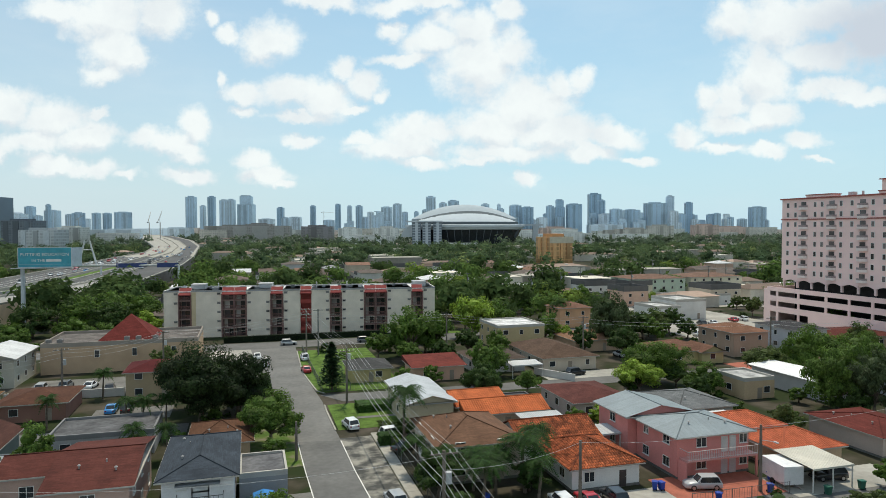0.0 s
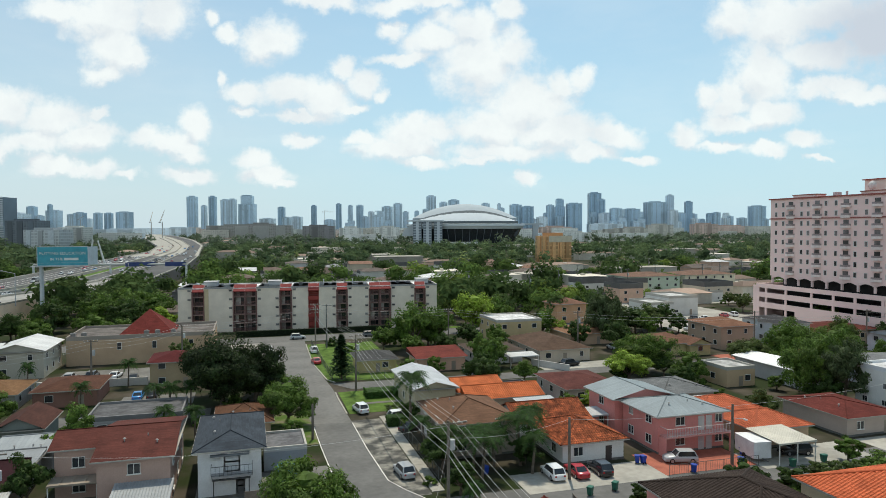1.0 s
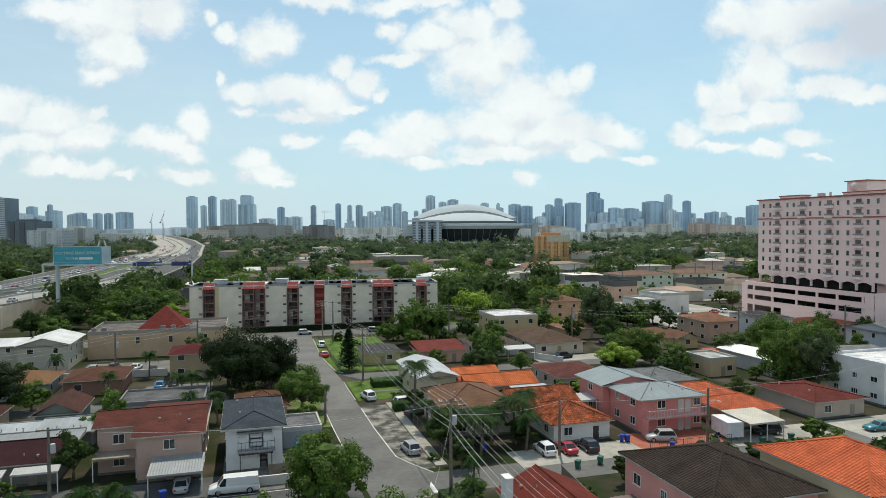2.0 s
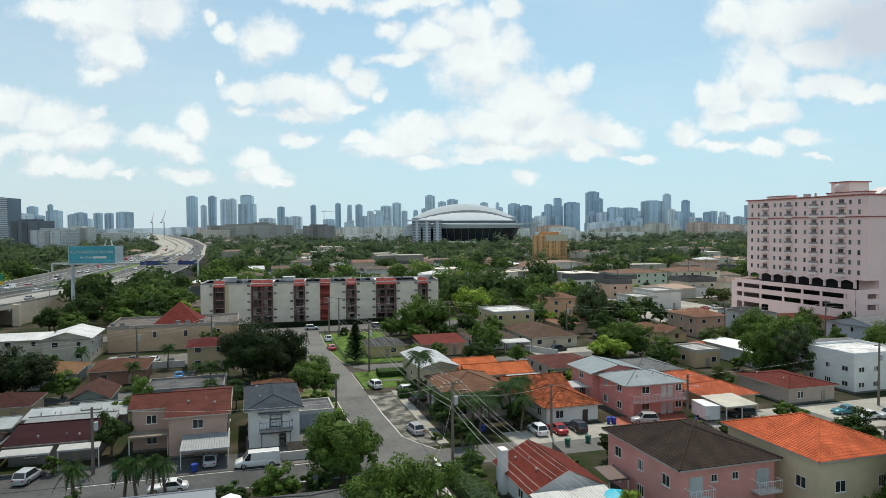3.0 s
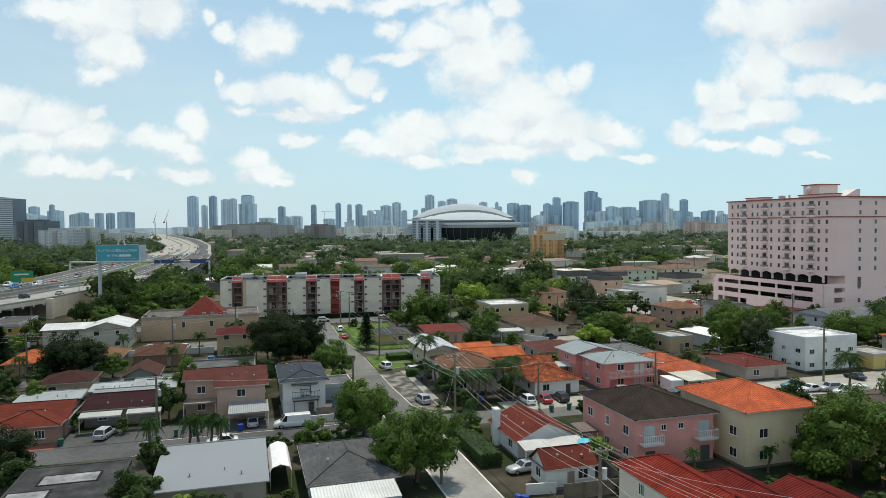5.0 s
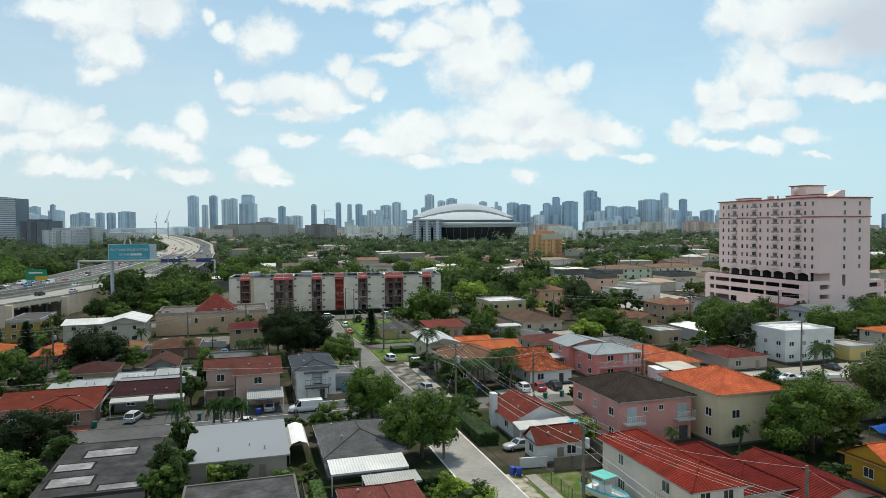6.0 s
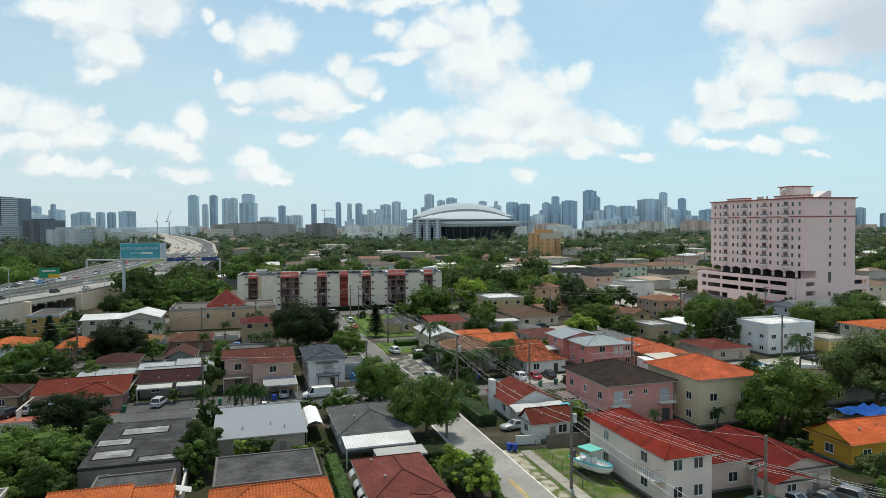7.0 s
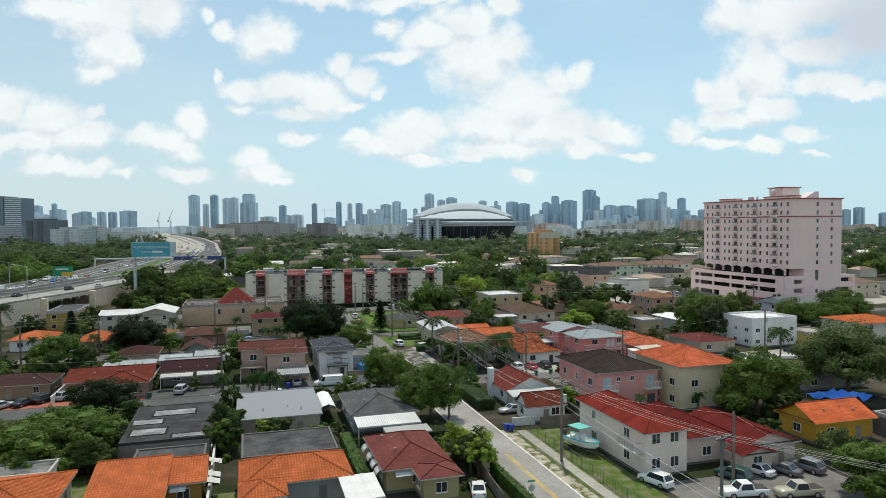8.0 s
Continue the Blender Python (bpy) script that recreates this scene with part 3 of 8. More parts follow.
def roof_on(parent, x0, x1, y0, y1, h, kind, rise, axis, mat, color, over=0.5, ribs=0.0, course=0.0, wall=None, fascia=(0.42, 0.4, 0.36), capped=True):
    m, cap = Mesh(), Mesh()
    X0, X1, Y0, Y1 = x0 - over, x1 + over, y0 - over, y1 + over
    z, t = h, h + rise
    sl = lambda pts: slope(m, pts, ribs, course)
    a, b, c, d = (X0, Y0, z), (X1, Y0, z), (X1, Y1, z), (X0, Y1, z)
    if kind == "hip":
        if axis == "x":
            k = min((Y1 - Y0) / 2, (X1 - X0) / 2 - 0.05)
            r0, r1 = (X0 + k, (Y0 + Y1) / 2, t), (X1 - k, (Y0 + Y1) / 2, t)
            sl([a, b, r1, r0]), sl([c, d, r0, r1]), sl([d, a, r0]), sl([b, c, r1])
            hips = [(a, r0), (d, r0), (b, r1), (c, r1), (r0, r1)]
        else:
            k = min((X1 - X0) / 2, (Y1 - Y0) / 2 - 0.05)
            r0, r1 = ((X0 + X1) / 2, Y0 + k, t), ((X0 + X1) / 2, Y1 - k, t)
            sl([d, a, r0, r1]), sl([b, c, r1, r0]), sl([a, b, r0]), sl([c, d, r1])
            hips = [(a, r0), (b, r0), (c, r1), (d, r1), (r0, r1)]
        for p, q in hips:
            cap.tube(Vector(p) + Vector((0, 0, 0.03)), Vector(q) + Vector((0, 0, 0.03)), 0.11 if ribs else 0.06, n=6)
    elif kind == "gable":
        if axis == "x":
            ym = (Y0 + Y1) / 2
            r0, r1 = (X0, ym, t), (X1, ym, t)
            sl([a, b, r1, r0]), sl([c, d, r0, r1])
            for x in (x0, x1 - 0.15):
                g = Mesh()
                g.face([(x, y0, h - 0.3), (x, y1, h - 0.3), (x, y1, h), (x, ym, t - 0.05), (x, y0, h)])
                g.face([(x + 0.15, y0, h - 0.3), (x + 0.15, y0, h), (x + 0.15, ym, t - 0.05), (x + 0.15, y1, h), (x + 0.15, y1, h - 0.3)])
                part("gable", g, STUCCO, parent, color=wall)
        else:
            xm = (X0 + X1) / 2
            r0, r1 = (xm, Y0, t), (xm, Y1, t)
            sl([d, a, r0, r1]), sl([b, c, r1, r0])
            for y in (y0, y1 - 0.15):
                g = Mesh()
                g.face([(x0, y, h - 0.3), (x1, y, h - 0.3), (x1, y, h), (xm, y, t - 0.05), (x0, y, h)])
                g.face([(x0, y + 0.15, h - 0.3), (x0, y + 0.15, h), (xm, y + 0.15, t - 0.05), (x1, y + 0.15, h), (x1, y + 0.15, h - 0.3)])
                part("gable", g, STUCCO, parent, color=wall)
        cap.tube(Vector(r0) + Vector((0, 0, 0.03)), Vector(r1) + Vector((0, 0, 0.03)), 0.11 if ribs else 0.06, n=6)
    elif kind == "shed":
        r0, r1 = (X0, Y1, t), (X1, Y1, t)
        sl([a, b, r1, r0])
        m.face([(X0, Y1, t), (X1, Y1, t), (X1, Y1, h), (X0, Y1, h)])
        m.face([(X0, Y0, h), (X0, Y1, t), (X0, Y1, h)])
        m.face([(X1, Y0, h), (X1, Y1, h), (X1, Y1, t)])
        cap.tube(Vector(r0) + Vector((0, 0, 0.03)), Vector(r1) + Vector((0, 0, 0.03)), 0.1, n=6)
    if kind == "flat":
        m.box(x0 + 0.15, y0 + 0.15, h - 0.3, x1 - 0.15, y1 - 0.15, h)
        roof = part("roof", m, mat, parent, color=color)
        p = Mesh()
        w, q = 0.22, rise
        p.box(x0 - 0.02, y0 - 0.02, h - 0.3, x1 + 0.02, y0 + w, h + q).box(x0 - 0.02, y1 - w, h - 0.3, x1 + 0.02, y1 + 0.02, h + q)
        p.box(x0 - 0.02, y0 + w, h - 0.3, x0 + w, y1 - w, h + q).box(x1 - w, y0 + w, h - 0.3, x1 + 0.02, y1 - w, h + q)
        part("parapet", p, STUCCO, parent, color=fascia)
        return roof
    roof = part("roof", m, mat, parent, color=color)
    if capped:
        part("ridge_cap", cap, mat, roof, color=color)
    f = Mesh()
    f.box(X0, Y0 - 0.02, z - 0.14, X1, Y0 + 0.03, z - 0.01).box(X0, Y1 - 0.03, z - 0.14, X1, Y1 + 0.02, z - 0.01)
    f.box(X0 - 0.02, Y0 + 0.03, z - 0.14, X0 + 0.03, Y1 - 0.03, z - 0.01).box(X1 - 0.03, Y0 + 0.03, z - 0.14, X1 + 0.02, Y1 - 0.03, z - 0.01)
    f.face([(X0, Y0, z - 0.12), (X0, Y1, z - 0.12), (X1, Y1, z - 0.12), (X1, Y0, z - 0.12)])
    part("fascia", f, STUCCO, parent, color=fascia)
    return roof




def house(blocks, wall, roof_mat, roof_col, label, wins="", storeys=1, category="house", name="house", ribs=0.0, course=0.0, over=0.5, fascia=(0.42, 0.4, 0.36), group="", far=False, wall_mat=STUCCO, win_w=1.3, win_h=1.15, door_on=True, gap=3.6, door_color=(0.3, 0.25, 0.2)):
    """blocks: (x0, x1, y0, y1, eave, kind, rise, axis). wins: the faces of the first blocks that carry windows."""
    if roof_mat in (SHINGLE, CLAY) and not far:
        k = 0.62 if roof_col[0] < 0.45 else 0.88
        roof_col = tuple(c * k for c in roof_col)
    cx, cy = (blocks[0][0] + blocks[0][1]) / 2, (blocks[0][2] + blocks[0][3]) / 2
    plain = far or cy > 92
    h = thing(name, cx, cy, 0, 0, label, category, group, color=wall)
    for i, (x0, x1, y0, y1, e, kind, rise, axis) in enumerate(blocks):
        KEEP.append((x0 - 0.9, x1 + 0.9, y0 - 1.0, y1 + 0.6))
        x0, x1, y0, y1 = x0 - cx, x1 - cx, y0 - cy, y1 - cy
        part("wall", Mesh().box(x0, y0, -0.1, x1, y1, e - 0.02 if kind != "flat" else e - 0.3), wall_mat, h, color=wall)
        if not plain:
            part("plinth", Mesh().box(x0 - 0.04, y0 - 0.04, -0.1, x1 + 0.04, y1 + 0.04, 0.28), CONCRETE, h)
        rm, rc = roof_mat, roof_col
        if kind == "flat" and roof_mat not in (FELT,):
            rm, rc = FELT, (0.075, 0.075, 0.078)
            fascia = (0.13, 0.125, 0.12)
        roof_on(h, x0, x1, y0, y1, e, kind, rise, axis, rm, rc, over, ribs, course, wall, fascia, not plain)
        if not plain and not ribs and i == 0 and kind in ("hip", "gable", "shed"):      # stack pipe and mushroom vents
            for q, (u, v) in enumerate(((0.3, 0.24), (0.62, 0.3), (0.78, 0.18))):
                vx, vy = x0 + (x1 - x0) * u, y0 + (y1 - y0) * v
                if axis == "y" and kind != "shed":
                    vx, vy = x0 + (x1 - x0) * v, y0 + (y1 - y0) * u
                vz = e + rise * (v * 2 if kind != "shed" else v)
                vent = Mesh().tube((vx, vy, vz - 0.1), (vx, vy, vz + 0.32), 0.06, n=7)
                if q != 1:
                    vent.tube((vx, vy, vz + 0.32), (vx, vy, vz + 0.42), 0.17, 0.08, n=8)
                part("roof_vent", vent, STEEL, h, color=(0.32, 0.31, 0.3))
        if i > 1:
            continue
        n_st = max(1, min(storeys, round((e - 0.1) / 2.4)))
        for face in wins:
            lo, hi = (x0, x1) if face == "F" else (y0, y1)
            at = {"F": y0, "L": x0, "R": x1}[face]
            n = max(1, int((hi - lo) / gap))
            if i == 1 and hi - lo < 3:
                continue
            for s in range(n_st):
                for k in range(n):
                    pos = lo + (hi - lo) * (k + 0.5) / n
                    if s == 0 and face == "F" and door_on and k == n // 2 and i == 0:
                        door(h, "F", at, pos, color=door_color)
                        if n > 1:
                            continue
                        pos += 1.4
                    wide = win_w * (0.7 if (k + s) % 3 == 2 else 1.0)
                    window(h, face, at, pos, 0.95 + 2.5 * s, wide, win_h, bars=0 if plain else 1 + (k % 2), sill=not plain)
    return h


def awning(parent, face, at, along, z, w, depth, color=(0.78, 0.78, 0.75), rounded=False):
    """A metal awning on a wall, with ribs."""
    rz = {"F": 0.0, "L": -math.pi / 2, "R": math.pi / 2}[face]
    loc = {"F": (along, at, z), "L": (at, along, z), "R": (at, along, z)}[face]
    m = Mesh()
    n = max(3, round(w / 0.2))
    steps = 4 if rounded else 1
    for i in range(n):
        a, b = -w / 2 + w * i / n, -w / 2 + w * (i + 1) / n
        zz = 0.02 * (i % 2)
        for s in range(steps):
            t0, t1 = s / steps, (s + 1) / steps
            f = (lambda t: (-depth * math.sin(t * 1.5), 0.75 * math.cos(t * 1.5) - 0.3)) if rounded else (lambda t: (-depth * t, 0.4 - 0.45 * t))
            (ya, za), (yb, zb) = f(t0), f(t1)
            m.face([(a, yb, zb + zz), (b, yb, zb + zz), (b, ya, za + zz), (a, ya, za + zz)])
            m.face([(a, ya, za + zz - 0.03), (b, ya, za + zz - 0.03), (b, yb, zb + zz - 0.03), (a, yb, zb + zz - 0.03)])
    return part("awning", m, SHEET, parent, at=loc, rz=rz, color=color, label="white metal awning")


def canopy(x0, x1, y0, y1, z, drop, color, label, posts=True, name="carport", ribs=0.35, legs=((0, 0), (1, 0))):
    """A sheet-metal roof on thin posts, falling towards -y by drop."""
    KEEP.append((x0, x1, y0, y1))
    t = thing(name, (x0 + x1) / 2, (y0 + y1) / 2, 0, 0, label, "carport", color=color)
    w, d = (x1 - x0) / 2, (y1 - y0) / 2
    m = Mesh()
    n = max(2, round((x1 - x0) / ribs))
    for i in range(n):
        a, b = -w + 2 * w * i / n, -w + 2 * w * (i + 1) / n
        s = (b - a) * 0.25
        m.face([(a, -d, z), (b - s, -d, z), (b - s, d, z + drop), (a, d, z + drop)])
        m.face([(b - s, -d, z), (b, -d, z + 0.06), (b, d, z + drop + 0.06), (b - s, d, z + drop)])
        m.face([(b, -d, z + 0.06), (b, -d, z), (b, d, z + drop), (b, d, z + drop + 0.06)])
    m.box(-w, -d - 0.05, z - 0.15, w, -d, z + 0.05)
    m.face([(-w, -d, z - 0.06), (-w, d, z + drop - 0.06), (w, d, z + drop - 0.06), (w, -d, z - 0.06)])
    part("roof", m, SHEET, t, color=color)
    if posts:
        for u, v in legs:
            px, py = -w + 0.1 + u * (2 * w - 0.2), -d + 0.1 + v * (2 * d - 0.2)
            part("post", Mesh().box(px - 0.05, py - 0.05, 0, px + 0.05, py + 0.05, z + drop * v - 0.05), TRIM, t)
    return t


ORANGE = (0.56, 0.155, 0.055)
WHITE, CREAM, TAN = (0.72, 0.7, 0.67), (0.62, 0.55, 0.42), (0.5, 0.37, 0.25)
PINK, SALMON, YELLOW = (0.68, 0.32, 0.28), (0.62, 0.4, 0.3), (0.55, 0.3, 0.04)

# beside the street, towards the highway; most colours here are darkened for cloud shade
house([(-42.63, -31.35, 12.57, 23.04, 2.8, "hip", 1.5, "x")], CREAM, CLAY, ORANGE, "cream house with an orange barrel-tile hip roof", "FR", ribs=0.3, course=0.42)
house([(-42.63, -33.48, 23.54, 27.81, 2.7, "flat", 0.2, "x")], CREAM, FELT, (0.18, 0.18, 0.18), "low cream outbuilding with a dark flat roof", "R", door_on=False, name="outbuilding", category="outbuilding")
a2 = house([(-28.19, -22.09, 14.19, 21.31, 2.6, "shed", 1.4, "x"), (-21.99, -18.54, 17.44, 21.31, 2.6, "shed", 1.05, "x"), (-25.86, -18.54, 21.92, 27.82, 2.9, "flat", 0.15, "x")],
           (0.36, 0.194, 0.0504), CLAY, ORANGE, "ochre house with an orange barrel-tile roof and white awnings", "FR", ribs=0.3, course=0.42)
for y in (17.5, 19.4, 23.5):
    awning(a2, "R", 6.6, y - 17.1, 2.1, 1.3, 1.7)
awning(a2, "F", -3.5, 1.5, 2.0, 1.6, 0.8), awning(a2, "F", -0.3, 4.4, 2.0, 1.5, 0.8)
house([(-14.57, -4.408, 14.6, 21.31, 2.6, "hip", 1.5, "x"), (-14.57, -11.01, 11.34, 15.11, 2.6, "hip", 0.9, "y"), (-14.78, -4.408, 21.92, 30.46, 2.8, "flat", 0.12, "x")],
      (0.288, 0.281, 0.266), CLAY, ORANGE, "grey house with an orange barrel-tile roof and flat back", "FR", ribs=0.3, course=0.42, door_color=(0.144, 0.144, 0.144))
canopy(-5.5, -1.9, 8.2, 14.3, 2.5, 0.1, (0.82, 0.82, 0.8), "white flat metal carport roof on thin posts", ribs=1.2)
a4 = house([(-0.4444, 6.264, 14.8, 25.57, 2.6, "hip", 1.4, "y"), (2.605, 6.264, 11.34, 15.21, 2.6, "hip", 0.5, "y")], (0.36, 0.302, 0.158), SHINGLE, (0.25, 0.075, 0.062), "ochre house with a maroon shingle hip roof and awnings", "FLR", door_on=False)
for y in (15.6, 17.8, 20.2, 23.2):
    awning(a4, "L", -3.32, y - 19.5, 1.9, 1.5, 1.0, rounded=True)
awning(a4, "F", -5.32, -1.5, 2.0, 2.0, 0.9)
canopy(2.0, 7.6, 26.0, 28.8, 2.5, 0.1, (0.504, 0.504, 0.482), "white ribbed metal patio roof", ribs=0.25, legs=((0, 1), (1, 1)))
house([(-0.546, 7.788, 35.33, 47.32, 2.6, "hip", 1.5, "y")], (0.36, 0.396, 0.403), SHINGLE, (0.15, 0.153, 0.158), "pale grey house with a dark grey shingle hip roof", "FL")
canopy(-0.8, 7.4, 30.6, 34.2, 2.3, 0.35, (0.78, 0.78, 0.77), "white corrugated metal patio roof along the house", ribs=0.3, legs=((0, 0), (0.5, 0), (1, 0)))
house([(-15.18, -4.815, 37.57, 49.36, 2.7, "shed", 0.5, "x")], (0.42, 0.36, 0.3), SMOOTH, (0.24, 0.26, 0.283), "beige house with a pale grey low-pitched sheet roof", "F", over=0.35)
house([(-28.4, -18.44, 31.37, 47.74, 2.8, "flat", 0.05, "x")], (0.216, 0.202, 0.187), FELT, (0.054, 0.054, 0.0562), "low house with a patched dark felt flat roof", "FR", fascia=(0.0504, 0.0504, 0.0504))
for i, (x0, x1, y0, y1) in enumerate(((-25.96, -20.88, 42.25, 44.69), (-27.99, -24.53, 38.59, 40.62), (-27.58, -23.72, 33.92, 36.36), (-22.71, -18.84, 31.88, 33.31))):
    sheet = piece("roof_patch", Mesh().box(x0, y0, 2.79, x1, y1, 2.83), FELT, "pale grey repair sheet on the dark flat roof", "roof patch", "roof patches", color=(0.26, 0.26, 0.27))
    part("tar_edge", Mesh().box(x0 - 0.25, y0 - 0.25, 2.79, x1 + 0.25, y0, 2.845).box(x0 - 0.25, y1, 2.79, x1 + 0.25, y1 + 0.25, 2.845).box(x0 - 0.25, y0, 2.79, x0, y1, 2.845).box(x1, y0, 2.79, x1 + 0.25, y1, 2.845), FELT, sheet, "black tar edge", color=(0.02, 0.02, 0.02))
house([(-42.2, -29.6, 68.2, 77.2, 2.6, "gable", 1.4, "x"), (-37.9, -29.9, 65.4, 72.6, 2.57, "hip", 1.2, "y")], (0.36, 0.216, 0.173), SHINGLE, (0.216, 0.0432, 0.0252), "dusty pink house with a red shingle hip roof", "FR")
house([(-56.85, -45.06, 70.08, 77.19, 2.4, "hip", 1.2, "x")], (0.302, 0.216, 0.144), SHINGLE, (0.0864, 0.0432, 0.036), "tan house with a dark brown shingle roof", "FR")
house([(-28.19, -18.84, 72.12, 77.2, 2.5, "shed", 0.9, "x")], (0.245, 0.216, 0.194), SHINGLE, (0.054, 0.0158, 0.0202), "house with a dark maroon shingle roof", "F")
canopy(-28.2, -23.0, 68.6, 70.2, 2.3, 0.3, (0.562, 0.562, 0.54), "white ribbed metal porch roof", ribs=0.25)
canopy(-22.4, -18.0, 69.0, 70.4, 2.3, 0.3, (0.562, 0.562, 0.54), "white ribbed metal porch roof", ribs=0.25)
house([(-28.39, -18.64, 78.02, 82.08, 2.6, "shed", 0.35, "x")], (0.288, 0.288, 0.288), SHEET, (0.22, 0.23, 0.235), "back building with a rusty pale sheet-metal roof", name="outbuilding", category="outbuilding")
house([(-23.31, -17.72, 82.69, 86.25, 2.6, "shed", 0.8, "x")], (0.288, 0.288, 0.288), SHEET, (0.28, 0.3, 0.31), "back building with a pale corrugated metal roof", name="outbuilding", category="outbuilding")
house([(-29.91, -24.83, 85.21, 88.76, 2.2, "shed", 0.3, "x")], (0.252, 0.274, 0.259), SHEET, (0.324, 0.346, 0.36), "small shed with a grey sheet-metal roof", name="shed", category="shed")
house([(-39.06, -30.93, 81.45, 85.21, 2.2, "shed", 0.3, "x")], (0.23, 0.252, 0.238), SHEET, (0.288, 0.31, 0.317), "long shed with a grey sheet-metal roof", name="shed", category="shed")
house([(-10.6, -4.0, 69.6, 83.2, 5.05, "gable", 1.35, "x"), (-15.1, -10.75, 73.2, 79.6, 5.4, "gable", 1.0, "x")], (0.5, 0.34, 0.28), SHINGLE, (0.165, 0.052, 0.04), "two-storey tan house with a red-brown shingle roof", "FR", storeys=2)
canopy(-9.0, -3.6, 64.9, 69.5, 2.2, 0.5, (0.396, 0.418, 0.432), "grey corrugated metal carport in front of the tan house", ribs=0.28)
canopy(-15.3, -10.8, 71.0, 73.1, 2.5, 0.15, (0.36, 0.302, 0.245), "flat porch roof on two posts", ribs=1.0)
a12 = house([(-1.45, 4.7, 69.7, 82.4, 5.0, "hip", 1.0, "y")], (0.68, 0.68, 0.68), SHINGLE, (0.075, 0.092, 0.115), "narrow two-storey white house with a dark metal hip roof", "L", storeys=2, over=0.55)
window(a12, "F", -6.3, -1.4, 4.0, 0.8, 0.5)
door(a12, "F", -6.3, 0.2, 1.8, 2.0, 2.65, (0.55, 0.57, 0.58)), door(a12, "F", -6.3, 1.0, 1.0, 2.0, 0.1, (0.1, 0.1, 0.1))
part("apron", Mesh().prism([(-1.9, 4.45), (1.9, 4.45), (1.9, 4.6), (-1.9, 4.6)], -7.0, -6.35), SHEET, a12, color=(0.2, 0.22, 0.24))


def balcony(parent, face, at, along, z, w, depth, rail=(0.75, 0.75, 0.75), slab=(0.6, 0.58, 0.55), bars=10):
    rz = {"F": 0.0, "L": -math.pi / 2, "R": math.pi / 2}[face]
    loc = {"F": (along, at, z), "L": (at, along, z), "R": (at, along, z)}[face]
    b = part("balcony", Mesh().box(-w / 2, -depth, -0.18, w / 2, -0.02, 0), STUCCO, parent, at=loc, rz=rz, color=slab)
    r = Mesh()
    r.box(-w / 2, -depth, 0.95, w / 2, -depth + 0.05, 1.0).box(-w / 2, -depth, 0.1, w / 2, -depth + 0.04, 0.14)
    for x in (-w / 2, w / 2 - 0.05):
        r.box(x, -depth + 0.05, 0.95, x + 0.05, -0.03, 1.0)
    for i in range(bars + 1):
        x = -w / 2 + (w - 0.04) * i / bars
        r.box(x, -depth + 0.005, 0, x + 0.035, -depth + 0.04, 0.95)
    part("railing", r, STEEL, b, color=rail)
    return b


balcony(a12, "F", -6.3, 0.2, 2.6, 4.0, 1.1, rail=(0.08, 0.08, 0.08), slab=(0.3, 0.3, 0.3))
part("pergola", Mesh().box(-1.6, -7.4, 0, -1.5, -7.3, 2.2).box(1.8, -7.4, 0, 1.9, -7.3, 2.2).box(-1.7, -7.5, 2.2, 2.0, -7.2, 2.3).box(-1.7, -7.2, 2.2, -1.6, -6.35, 2.3).box(1.9, -7.2, 2.2, 2.0, -6.35, 2.3), STEEL, a12, "black steel porch frame", color=(0.06, 0.06, 0.06))
house([(5.1, 9.8, 75.6, 81.8, 2.6, "flat", 0.25, "x")], (0.288, 0.288, 0.288), FELT, (0.144, 0.144, 0.151), "low grey garage with a flat roof", name="garage", category="garage", door_on=False)
house([(-0.4444, 6.162, 87.27, 95.91, 2.6, "hip", 1.4, "x")], TAN, SHINGLE, (0.194, 0.0936, 0.054), "tan house with a brown shingle hip roof", "F")
house([(-16.71, -5.018, 93.88, 102, 2.7, "flat", 0.3, "x")], (0.36, 0.36, 0.36), FELT, (0.115, 0.115, 0.119), "low house with a stained grey flat roof", "F", fascia=(0.2, 0.2, 0.2))
house([(-38.76, -31.44, 91.43, 98.95, 2.5, "hip", 1.3, "x")], TAN, SHINGLE, (0.0864, 0.0324, 0.0288), "low house with a dark maroon roof", "F")
house([(-26.36, -21.28, 92.25, 99.97, 2.6, "gable", 1.5, "y")], (0.216, 0.238, 0.216), SHINGLE, (0.115, 0.0504, 0.0396), "grey-green house with a brown shingle gable roof", "F")
house([(-27.99, -19.15, 113, 122.8, 2.6, "hip", 1.3, "x")], (0.302, 0.158, 0.122), SHINGLE, (0.158, 0.072, 0.0468), "rust-coloured house with a brown roof and a porch", "F")
house([(-38.05, -30.22, 112.7, 122.3, 2.6, "hip", 1.4, "x")], (0.396, 0.382, 0.36), SHINGLE, (0.288, 0.158, 0.0792), "pale house with a tan shingle hip roof", "FR")
house([(-64.98, -56.65, 117.9, 126.9, 2.6, "hip", 1.5, "x")], WHITE, CLAY, ORANGE, "white house with an orange tile hip roof", "FR", ribs=0.35)
house([(-49.74, -44.15, 111.2, 121.3, 2.6, "hip", 1.4, "y"), (-44.05, -40.59, 116.2, 121.8, 2.6, "hip", 1.2, "x")], (0.36, 0.216, 0.144), CLAY, ORANGE, "tan house with an orange tile hip roof", "FR", ribs=0.35)
house([(-12.63, -5.03, 121.4, 130, 4.6, "hip", 1.2, "x")], (0.396, 0.302, 0.187), SHINGLE, (0.144, 0.0252, 0.0252), "two-storey tan house with a dark red roof", "F", storeys=2)
